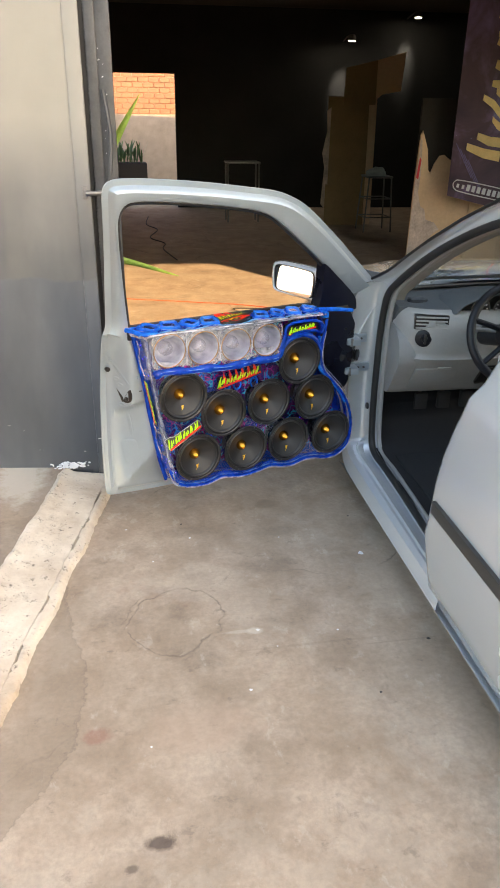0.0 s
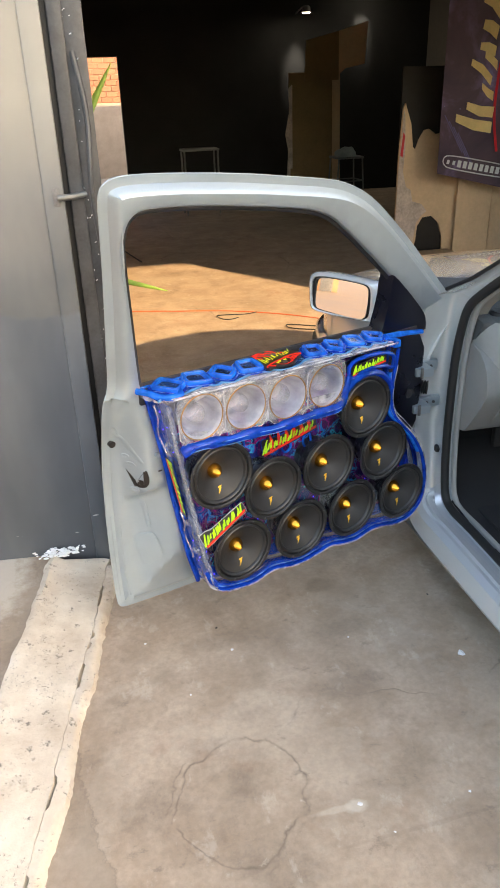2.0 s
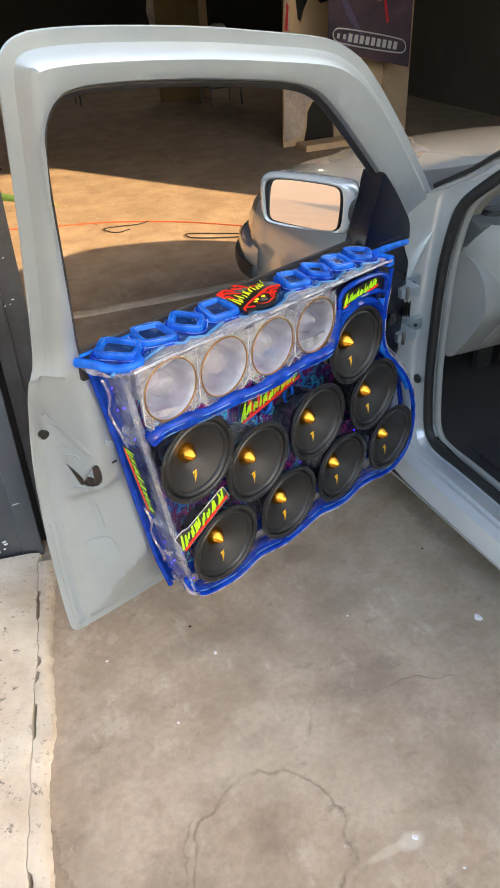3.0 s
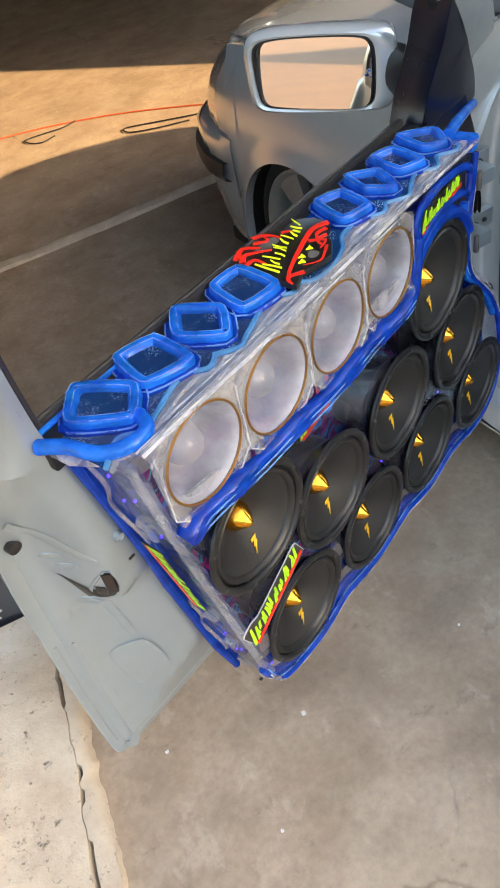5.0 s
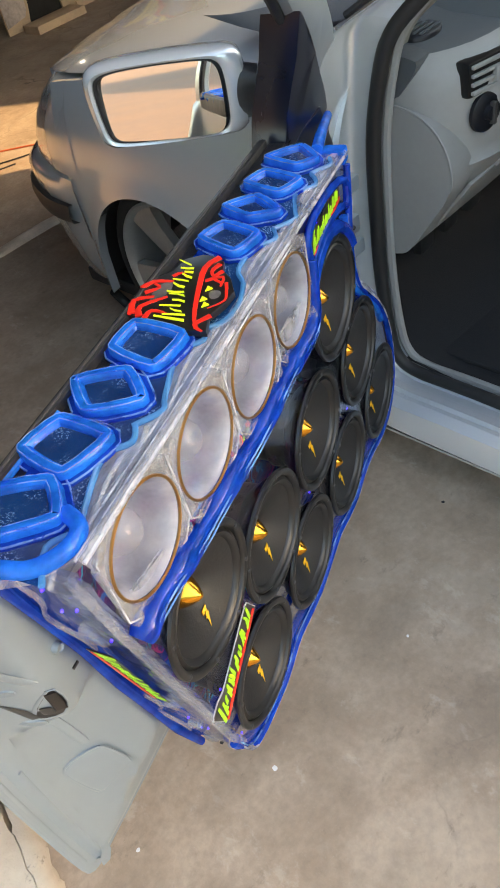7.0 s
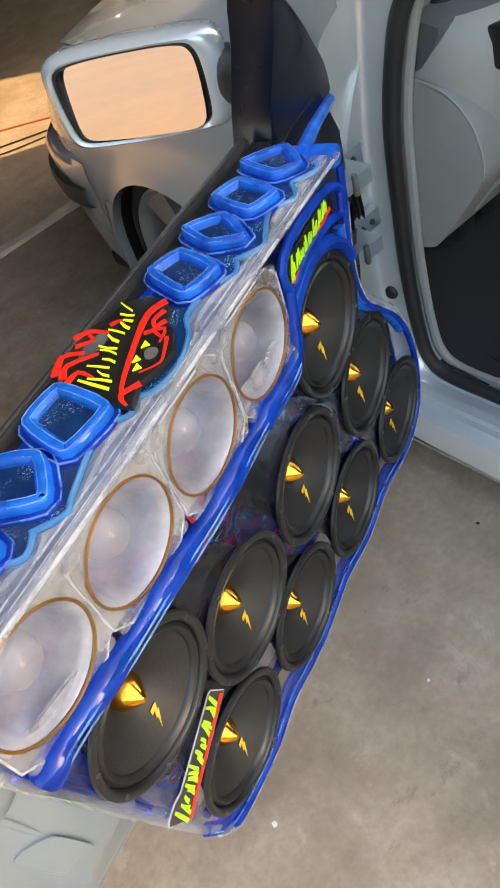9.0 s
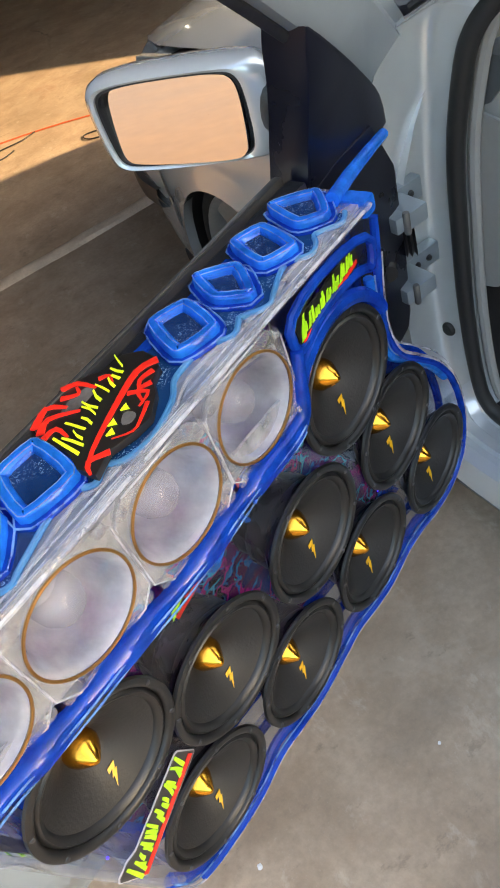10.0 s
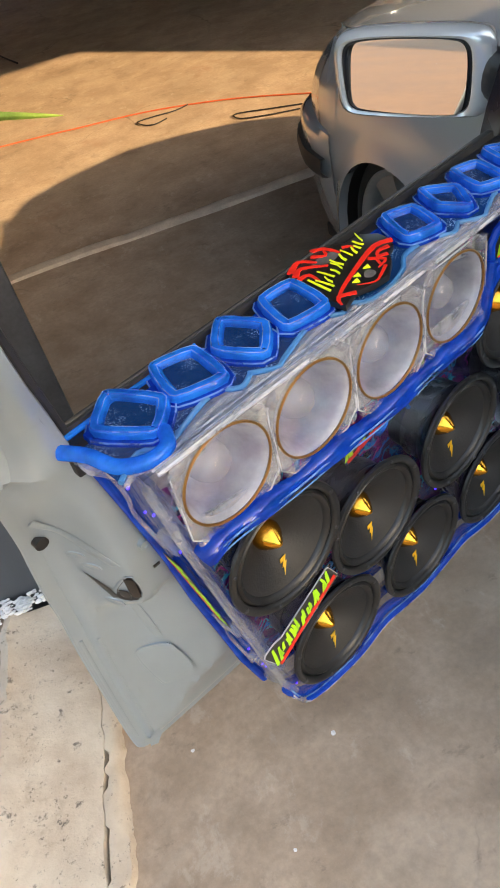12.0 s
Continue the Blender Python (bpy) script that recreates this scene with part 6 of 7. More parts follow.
# side braces seen through the open end
for z, u in ((0.80, 0.958), (0.72, 0.945), (0.475, 0.905), (0.43, 0.898), (0.37, 0.886)):
    part("mount_block", rbox((u - 0.022, 0.012, z - 0.014), (u - 0.006, 0.05, z + 0.014), 0.003), CLEAR_BAR, panel, "small clear mounting block")
part("side_rail", tube([(0.970, 0.075, 0.874), (0.955, 0.076, 0.76), (0.923, 0.077, 0.56), (0.893, 0.077, 0.38), (0.876, 0.076, 0.33)], 0.0055, seg=8), CLEAR_BAR, panel, "clear corner rail")
part("side_lining", loft([[(u - 0.012, n, z) for n in (-0.006, 0.03, 0.066)] for u, z in ((0.966, 0.862), (0.958, 0.80), (0.941, 0.70), (0.926, 0.60), (0.913, 0.52), (0.896, 0.42), (0.882, 0.34))]), clear("lilac_milky_sheet", (0.80, 0.80, 0.95), 0.06, 1.5, 0.55, (0.30, 0.31, 0.44), 0.75, 0.3), panel, "milky lilac acrylic lining of the end")
for top, n0 in ((0.855, 0.008), (0.53, 0.004)):
    line = [(float(np.interp(top - 0.01 * k, (0.28, 0.335, 0.42, 0.52, 0.60, 0.70, 0.80, 0.868), (0.862, 0.886, 0.900, 0.917, 0.930, 0.945, 0.962, 0.970))) + 0.006, n0 + 0.011 * math.sin(k * 0.55), top - 0.01 * k) for k in range(17)]
    part("clear_ripple", tube(line, 0.0028, seg=6), CLEAR_BAR, panel, "rippled clear edge on the end wall")
for z in (0.745, 0.722, 0.50, 0.405):
    u = float(np.interp(z, (0.335, 0.42, 0.52, 0.60, 0.70, 0.80), (0.886, 0.900, 0.917, 0.930, 0.945, 0.962)))
    part("spacer", moved(revolve([(0.0, 0.010), (0.006, 0.010), (0.0075, 0.008), (0.0075, -0.010), (0.0, -0.010)], 14), Matrix.Translation((u - 0.001, 0.03, z))), CLEAR_BAR, panel, "round clear spacer")
part("side_skirt", tube([(0.984, -0.013, 0.88), (0.965, -0.014, 0.78), (0.946, -0.014, 0.67), (0.934, -0.014, 0.57), (0.914, -0.013, 0.45), (0.900, -0.012, 0.36), (0.878, -0.008, 0.27)], 0.0065, seg=10), DEEP_BLUE, panel, "blue edge against the door")

# top deck with its chain of blue links
TOP = 0.884
put_top = lambda p, h: (p[0], p[1], h)
deck = chaikin([(0.995, -0.045), (0.995, 0.03), (0.94, 0.074), (0.215, 0.080), (0.2, 0.05), (0.2, -0.012), (0.3, -0.028), (0.7, -0.045)], 1)
part("top_deck", prism(deck, TOP - 0.010, TOP - 0.002, 0.0, put_top), clear("smoky_clear_deck", (0.90, 0.91, 0.95), 0.03, 1.75, 0.34, (0.84, 0.83, 0.84), 0.9, 0.35, (0.35, 1.9, 1.0)), panel, "clear acrylic top deck")
LINKS = [
    [(0.915, -0.064), (0.968, -0.019), (0.924, 0.047), (0.878, 0.008)],
    [(0.862, -0.055), (0.884, 0.018), (0.818, 0.042), (0.804, -0.035)],
    [(0.755, -0.057), (0.804, -0.010), (0.772, 0.052), (0.724, 0.006)],
    [(0.705, -0.040), (0.728, 0.034), (0.661, 0.046), (0.647, -0.034)],
    [(0.480, -0.036), (0.512, 0.034), (0.458, 0.052), (0.432, -0.014)],
    [(0.400, -0.038), (0.428, 0.016), (0.408, 0.062), (0.362, 0.008)],
    [(0.337, -0.031), (0.366, 0.037), (0.320, 0.059), (0.292, -0.010)],
    [(0.261, -0.032), (0.290, 0.034), (0.262, 0.062), (0.216, 0.020)],
]
for k, pts in enumerate(LINKS):
    pts = [Vector(p) for p in pts]
    mid = sum(pts, Vector((0, 0))) / 4
    pts = [mid + (p - mid) * 1.07 for p in pts]
    ring2 = inset(chaikin([q for i, p in enumerate(pts) for q in (p * 0.86 + pts[i - 1] * 0.14, p * 0.86 + pts[(i + 1) % len(pts)] * 0.14)], 1), 0.006)
    tint = BLUE
    lay = [(-0.0060, 0.0), (-0.0068, 0.006), (-0.0055, 0.0115), (-0.0035, 0.0138), (0.0030, 0.0140), (0.0046, 0.0128), (0.0085, 0.0092), (0.0098, 0.0)]
    link = part("blue_link", loft([[(p.x, p.y, TOP + h) for p in inset(ring2, d)] for d, h in lay], True), tint, panel, "glossy blue acrylic chain link", 60)
    part("link_window", prism(inset(pts, 0.015), TOP + 0.0005, TOP + 0.0068, 0.0, put_top), GLITTER, link, "dark glitter inset")
    part("link_cover", prism(inset(ring2, 0.0075), TOP + 0.0096, TOP + 0.0112, 0.0, put_top), CLEAR, link, "clear cover over the glitter")
    # pale tubes painted in as the glints on the link's rims
    part("link_glint", tube([(p.x, p.y, TOP + 0.0134) for p in inset(ring2, -0.0042)], 0.0008, True, 6), SHEEN, link)
    part("link_glint", tube([(p.x, p.y, TOP + 0.0134) for p in inset(ring2, 0.0040)], 0.0007, True, 6), SHEEN, link)
    part("base_glint", tube([(p.x, p.y, TOP + 0.0042) for p in inset(ring2, -0.0122)], 0.0012, True, 6), SHEEN, link)
    part("link_base", prism(inset(ring2, -0.0125), TOP - 0.0004, TOP + 0.0045, 0.0015, put_top), DEEP_BLUE, link)
part("end_hook", tube(catmull([(1.000, -0.026, TOP + 0.004), (0.985, 0.004, TOP + 0.005), (0.975, 0.044, TOP + 0.005), (0.950, 0.064, TOP + 0.005), (0.926, 0.062, TOP + 0.005), (0.914, 0.040, TOP + 0.005)], 6), 0.0085, seg=10), BLUE, panel, "curved blue acrylic hook")
part("back_rod", tube([(0.992, -0.040, TOP + 0.004), (0.90, -0.043, TOP + 0.004), (0.80, -0.043, TOP + 0.004)], 0.0035, seg=8), BLUE, panel, "thin blue rod along the window")
part("corner_rod", tube([(0.232, 0.045, TOP + 0.006), (0.17, 0.028, 0.881), (0.09, 0.007, 0.866), (0.016, -0.013, 0.850)], [0.0095, 0.009, 0.008, 0.0075], seg=10), BLUE, panel, "blue acrylic rod reaching to the pillar")
part("corner_cap", rbox((0.200, 0.045, 0.862), (0.224, 0.082, 0.886), 0.006), BLUE, panel, "blue corner cap with bright edges")
ridge = [Vector((0.985, 0.060))]
for k, quad in enumerate(LINKS):
    c = Vector(quad[2])
    if k == 4:
        ridge += [Vector(p) for p in ((0.632, 0.066), (0.600, 0.074), (0.556, 0.062), (0.528, 0.044))]
    ridge += [c + Vector((0.026, -0.006)), c + Vector((0.002, 0.013)), c + Vector((-0.018, 0.006))]
fringe = [p for p in catmull(ridge, 4)]
back = lambda u: -0.017 - 0.030 * min(1.0, max(0.0, (u - 0.2) / 0.5))
part("top_film", loft([[(p.x, back(p.x), TOP - 0.0008), (p.x, (back(p.x) + p.y) / 2, TOP - 0.0008), (p.x, p.y - 0.003, TOP - 0.0008)] for p in fringe]), GLITTER, panel, "dark glitter film round the links")
part("wavy_ridge", tube([(p.x, p.y, TOP + 0.001) for p in catmull(ridge, 4)], 0.0032, seg=8), CYAN_EDGE, panel, "bright wavy acrylic edge")
part("inner_ridge", tube([(p.x, p.y * 0.6 + 0.032, TOP + 0.0005) for p in catmull(ridge, 3)], 0.0028, seg=6), PLATE, panel)
part("front_ridge", tube([(0.955, 0.083, 0.888), (0.70, 0.084, 0.886), (0.42, 0.083, 0.884), (0.215, 0.081, 0.878)], 0.005, seg=8), CLEAR_BAR, panel, "clear ridge above the horns")
# bright lines above the horns, given by pale tubes
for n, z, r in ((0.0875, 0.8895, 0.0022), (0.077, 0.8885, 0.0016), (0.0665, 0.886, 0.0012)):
    part("deck_glint", tube([(0.958, n, z), (0.70, n + 0.001, z - 0.002), (0.42, n, z - 0.004), (0.215, n - 0.003, z - 0.010)], r, seg=6), BRIGHT_EDGE, panel, "pale tube for a bright line along the deck edge")

# emblem and stickers (slogans too stylised to read: brush bars)
emblem = part("emblem", prism([Vector(p) for p in ((0.641, -0.047), (0.622, -0.043), (0.593, -0.057), (0.569, -0.045), (0.554, -0.030), (0.528, -0.026), (0.516, -0.006), (0.519, 0.012), (0.529, 0.028), (0.546, 0.034), (0.560, 0.050), (0.586, 0.066), (0.609, 0.064), (0.634, 0.055), (0.660, 0.064), (0.662, 0.040), (0.652, 0.020), (0.650, 0.0), (0.656, -0.018), (0.648, -0.030))], TOP + 0.004, TOP + 0.012, 0.0015, put_top), INK, panel, "black emblem plate with red claw flames")


def ribbon(pts, wide, h):
    """A drawn stroke lying on the plate, running thin towards its end."""
    line = catmull(pts, 3)
    return tube([(p[0], p[1], h) for p in line], [wide * (1 - 0.7 * i / len(line)) for i in range(len(line))], seg=6, flat=0.35)


for pts, wide in (
        (((0.593, -0.053), (0.579, -0.043), (0.576, -0.018)), 0.0050),
        (((0.602, -0.044), (0.590, -0.030), (0.583, -0.040)), 0.0040),
        (((0.643, -0.040), (0.618, -0.050), (0.608, -0.028)), 0.0056),
        (((0.646, -0.028), (0.628, -0.036), (0.606, -0.011)), 0.0052),
        (((0.650, -0.020), (0.634, -0.018), (0.637, 0.003)), 0.0044),
        (((0.522, 0.020), (0.544, 0.010), (0.590, 0.022), (0.640, 0.040), (0.660, 0.054)), 0.0054),
        (((0.536, 0.026), (0.552, 0.022), (0.566, 0.034)), 0.0040),
        (((0.550, 0.036), (0.564, 0.030), (0.574, 0.046)), 0.0038),
        (((0.571, 0.022), (0.561, 0.041), (0.580, 0.046)), 0.0034),
        (((0.572, 0.050), (0.590, 0.058), (0.606, 0.062), (0.622, 0.048)), 0.0026),
        (((0.634, 0.058), (0.652, 0.046), (0.662, 0.060)), 0.0042),
        (((0.566, -0.024), (0.558, -0.016), (0.566, -0.004)), 0.0034)):
    part("claw_flame", ribbon(pts, wide, TOP + 0.0125), RED, emblem)
SMOKE = plain("smoky_grey_print", (0.11, 0.10, 0.095), 0.35, vary=0.5, scale=26.0)
for pts in (((0.622, -0.030), (0.590, -0.036), (0.570, -0.022), (0.588, -0.012), (0.616, -0.018)), ((0.590, 0.034), (0.606, 0.044), (0.600, 0.054), (0.586, 0.050))):
    part("smoke_print", prism(chaikin(pts, 2), TOP + 0.0119, TOP + 0.0123, 0.0, put_top), SMOKE, emblem, "grey airbrushed smoke")
tilt = Matrix.Translation((0.650, 0.026, 0.0)) @ Matrix.Rotation(radians(196.5), 4, "Z")
em_put = lambda p, h: tuple(tilt @ Vector((p[0], p[1] * (1.2 - 3.6 * p[0]), h)))
slogan("brush_bar", strokes(9, 0.122, 0.025, 11, 0.40, 0.125, 1.3, em_put, TOP + 0.0142, TOP + 0.0152), ACID, emblem)
for x, y in ((0.582, 0.031), (0.602, 0.033), (0.612, 0.040)):
    part("eye_mark", prism([(x, y), (x + 0.010, y + 0.001), (x + 0.004, y + 0.008)], TOP + 0.0125, TOP + 0.0142, 0.0, put_top), ACID, emblem)


def decal(name, a, b, tall, seed, n=13, back=None, flames=False, rim=WHITE, depth=0.0812, label="lime and red slogan sticker"):
    """A sticker on the face from corner a to b along its baseline."""
    a, b = Vector(a), Vector(b)
    along = (b - a).normalized()
    up = Vector((-along.y, along.x))
    if up.y < 0:
        up = -up
    L = (b - a).length
    put = lambda p, h: tuple(Vector(((a + along * p[0] + up * p[1]).x, h, (a + along * p[0] + up * p[1]).y)))
    st = part(name, prism([Vector(p) for p in ((-0.003, -tall * 0.36), (0.001, -tall * 0.46), (L, -tall * 0.34), (L + 0.004, -tall * 0.26), (L + 0.005, tall * 0.74), (L + 0.001, tall * 0.84), (0.25 * L, tall * 0.88), (0.16 * L, tall * 1.12), (0.004, tall * 1.16), (-0.002, tall * 1.04))], depth, depth + 0.0015, 0.0, put), rim, panel, label)
    part("sticker_ground", prism([Vector(p) for p in ((-0.0015, -tall * 0.32), (0.001, -tall * 0.41), (L, -tall * 0.29), (L + 0.0028, -tall * 0.23), (L + 0.0035, tall * 0.70), (L + 0.0005, tall * 0.79), (0.24 * L, tall * 0.83), (0.15 * L, tall * 1.07), (0.004, tall * 1.11), (-0.0005, tall * 1.0))], depth + 0.0016, depth + 0.0021, 0.0, put), back or SCREW, st)
    slogan("brush_bar", strokes(n, L * 0.97, tall * 0.80, seed, 0.3, 0.22, 1.4, put, depth + 0.0023, depth + 0.0032), LIME, st)
    part("underline", prism([(0.0, -tall * 0.40), (L, -tall * 0.16), (L, tall * 0.06), (0.0, -tall * 0.18)], depth + 0.0022, depth + 0.0031, 0.0, put), RED, st)
    if flames:
        for i in range(6):
            x = L * (0.12 + 0.14 * i)
            part("flame", prism([(x, -0.2 * tall), (x + 0.02, 0.1 * tall), (x + 0.008, 1.6 * tall), (x + 0.004, 0.6 * tall)], depth + 0.0015, depth + 0.0022, 0.0, put), RED, st)
    return st


decal("slogan_sticker", (0.896, 0.449), (0.766, 0.515), 0.034, 21, rim=plain("grey_lilac_vinyl", (0.42, 0.41, 0.45), 0.4))
decal("slogan_sticker", (0.385, 0.822), (0.262, 0.836), 0.024, 23, rim=INK, back=INK, depth=0.0805)
decal("slogan_sticker", (0.668, 0.640), (0.480, 0.672), 0.034, 25, flames=True, rim=DEEP_BLUE, back=INK, depth=0.035, label="lime slogan sticker with red flames inside the panel")
A, B = Vector((0.955, 0.024, 0.702)), Vector((0.9215, 0.024, 0.522))
along = (B - A).normalized()
out = Vector((1.0, 0.0, 0.0)) - along * along.dot(Vector((1.0, 0.0, 0.0)))
out.normalize()
over = out.cross(along)
on_side = lambda p, h: tuple(A + along * p[0] + over * p[1] + out * h)
side = part("side_sticker", prism([Vector(p) for p in ((-0.004, -0.014), (0.176, -0.012), (0.180, 0.014), (-0.002, 0.018))], 0.0, 0.0012, 0.0, on_side), INK, panel, "lime slogan sticker on the side")
slogan("brush_bar", strokes(13, 0.170, 0.019, 31, 0.3, 0.20, 1.3, on_side, 0.0015, 0.0022), LIME, side)
part("underline", prism([Vector(p) for p in ((0.0, -0.010), (0.172, -0.007), (0.172, -0.001), (0.0, -0.004))], 0.0015, 0.0021, 0.0, on_side), RED, side)

# blue wire loops and small violet lamps inside the clear body
for u, z, s in ((0.575, 0.665, 1.0), (0.62, 0.66, 0.8), (0.50, 0.655, 0.9), (0.73, 0.70, 0.7)):
    part("blue_wire", tube(d3(chaikin([(u, z), (u + 0.02 * s, z - 0.03 * s), (u + 0.008 * s, z - 0.06 * s), (u - 0.016 * s, z - 0.05 * s), (u - 0.014 * s, z - 0.02 * s)], 2), 0.02), 0.0038, True, 6), BLUE, panel, "loop of blue tubing")
dot = grow("led", revolve([(0.0, 0.0024), (0.0015, 0.0018), (0.0021, 0.0)], 8), LED)
for u, n, z in ((0.970, 0.03, 0.845), (0.962, 0.045, 0.805), (0.960, 0.02, 0.79), (0.952, 0.05, 0.735), (0.905, 0.03, 0.44), (0.893, 0.04, 0.385), (0.887, 0.02, 0.36), (0.715, 0.07, 0.46), (0.515, 0.07, 0.462), (0.31, 0.07, 0.455), (0.215, 0.07, 0.445), (0.29, 0.07, 0.60), (0.86, 0.06, 0.45), (0.30, 0.058, 0.815), (0.868, 0.07, 0.335), (0.882, 0.06, 0.41)):
    part("led", dot, None, panel, "tiny violet lamp", m=Matrix.Translation((u, n, z)))


# ---- things in the garage and yard ----
def banner():
    b = thing("banner", "tall dark vinyl banner with gold brush lettering, hanging", "banner", Matrix.Translation((2.33, 4.40, 0.0)) @ pose(0, 0, 0, 0, 0, 4))
    W = 0.87
    sheet = loft([[(x * W, 0.012 * math.sin(x * 5 + z), 0.812 - 0.205 * x + z) for x in [i / 10 for i in range(11)]] for z in [2.1 * i / 12 for i in range(13)]])
    part("vinyl_sheet", sheet, BANNER, b)
    put = lambda p, h: (0.47 + 0.05 * p[0] - p[1], -0.018 - h, 1.20 + p[0])
    slogan("gold_bar", strokes(9, 1.62, 0.24, 7, 0.35, 0.42, 1.6, put, 0.002, 0.004), GOLD_INK, b)
    line = catmull([(0.60, 0.97), (0.53, 1.35), (0.56, 1.9), (0.62, 2.75)], 6)
    part("red_line", loft([[(p[0] - 0.014, -0.021, p[1]), (p[0] + 0.014, -0.021, p[1])] for p in line]), RED_INK, b)
    mid = lambda x: 0.916 - 0.195 * (x - 0.05)
    pill = [(0.05 + dx, mid(0.05 + dx) + dz) for dx, dz in ((0.0, -0.03), (-0.012, 0.0), (0.0, 0.035), (0.05, 0.062), (0.70, 0.062), (0.755, 0.035), (0.765, 0.0), (0.755, -0.03), (0.70, -0.056), (0.05, -0.056))]
    part("white_outline", tube([(p[0], -0.022, p[1]) for p in chaikin(pill, 2)], 0.0055, True, 6), WHITE_INK, b)
    for i in range(11):
        x = 0.095 + i * 0.060
        small = i < 2
        part("white_bar", moved(rbox((-0.013 if small else -0.019, -0.024, -0.018 if small else -0.030), (0.013 if small else 0.019, -0.020, 0.018 if small else 0.030), 0.0), Matrix.Translation((x, 0, mid(x))) @ pose(0, 0, 0, 0, 11, 0)), WHITE_INK, b)
    violet = plain("violet_print", (0.16, 0.14, 0.30), 0.5)
    for k in range(4):
        x = 0.02 + 0.05 * k
        part("print_streak", prism([(x, 1.30 - 0.05 * k), (x + 0.008, 1.30 - 0.05 * k), (x + 0.22, 0.98 - 0.05 * k), (x + 0.212, 0.98 - 0.05 * k)], -0.018, -0.016), violet, b)
        part("print_streak", prism([(x + 0.60, 1.75 - 0.06 * k), (x + 0.606, 1.75 - 0.06 * k), (x + 0.70, 1.60 - 0.06 * k), (x + 0.694, 1.60 - 0.06 * k)], -0.018, -0.016), violet, b)
    part("top_bar", tube([(-0.02, 0, 2.91), (W + 0.02, 0, 2.70)], 0.014, seg=8), RUSTY, b)
    for x in (0.05, W - 0.05):
        part("cord", tube([(x, 0, 2.89 - 0.23 * x), (x, 0.0, 3.003)], 0.004, seg=6), RUBBER, b)


def sheets():
    rnd = random.Random(12)
    a = thing("torn_cardboard", "torn brown cardboard panel with peeled paper, propped up", "cardboard", Matrix.Translation((0, 4.8, 0)))
    torn = [(2.12, 0.0), (2.13, 0.9), (2.15, 1.36), (2.17, 1.40), (2.24, 1.22), (2.27, 1.02), (2.30, 0.99), (2.33, 1.08), (2.38, 1.16), (2.43, 1.17), (2.50, 1.12), (2.60, 1.14), (2.80, 1.16), (2.80, 0.0), (2.66, 0.0), (2.65, 0.16), (2.60, 0.30), (2.52, 0.37), (2.42, 0.36), (2.37, 0.28), (2.36, 0.14), (2.34, 0.06), (2.33, 0.0)]
    part("sheet", prism([Vector(p) for p in torn], 0.0, 0.02), CARDBOARD, a)
    part("peeled_paper", prism([Vector(p) for p in ((2.125, 0.05), (2.135, 0.9), (2.155, 1.34), (2.17, 1.30), (2.19, 1.0), (2.18, 0.8), (2.22, 0.66), (2.27, 0.63), (2.30, 0.52), (2.40, 0.49), (2.46, 0.42), (2.40, 0.375), (2.35, 0.31), (2.33, 0.12), (2.30, 0.08))], -0.006, -0.001), TORN_PAPER, a, "white and red torn paper")
    part("red_smear", prism([Vector(p) for p in ((2.14, 0.95), (2.16, 1.15), (2.18, 1.12), (2.165, 0.93))], -0.009, -0.0065), RED_INK, a)
    part("back_board", rbox((2.14, 0.03, 0.0), (2.78, 0.05, 1.70), 0.003), plain("dark_board", (0.022, 0.018, 0.015), 0.85), a, "dark board behind")
    b = thing("cardboard_sheet", "tall flattened brown cardboard sheet standing by the banner", "cardboard", Matrix.Translation((0, 4.72, 0)) @ Matrix.Identity(4))
    part("fold", prism([Vector(p) for p in ((2.74, 0.0), (2.74, 1.2), (3.12, 1.25), (3.12, 0.0))], 0.0, 0.012), CARDBOARD, b)
    part("fold", moved(prism([Vector(p) for p in ((0.0, 0.0), (0.0, 1.62), (0.36, 1.62), (0.36, 0.0))], 0.0, 0.012), Matrix.Translation((3.124, 0.0, 0)) @ pose(0, 0, 0, 0, 0, 14)), CARDBOARD, b)
    c = thing("board_stack", "tall raw boards leaning against the dark back wall", "boards", Matrix.Translation((0, 8.0, 0)))
    part("tall_board", moved(rbox((2.06, 0.0, 0.0), (2.66, 0.02, 1.74), 0.003), pose(0, 0, 0, -3, 0, 0)), PLY, c)
    part("tall_board", moved(rbox((2.67, 0.02, 0.0), (2.78, 0.05, 1.72), 0.003), pose(0, 0, 0, -3, 0, 0)), CARDBOARD, c)
    part("upper_board", prism([Vector(p) for p in ((2.26, 1.62), (2.28, 2.10), (2.72, 2.20), (2.73, 1.64))], 0.03, 0.05), PLY, c)
    part("upper_board", prism([Vector(p) for p in ((2.735, 1.70), (2.725, 2.20), (3.13, 2.31), (3.10, 1.82), (2.83, 1.77))], 0.05, 0.07), CARDBOARD, c)
    part("ragged_edge", prism([Vector(p) for p in ((2.0, 0.3), (2.03, 0.8), (1.99, 1.0), (2.05, 1.3), (2.03, 1.55), (2.09, 1.6), (2.09, 0.2))], 0.03, 0.035), TORN_PAPER, c)


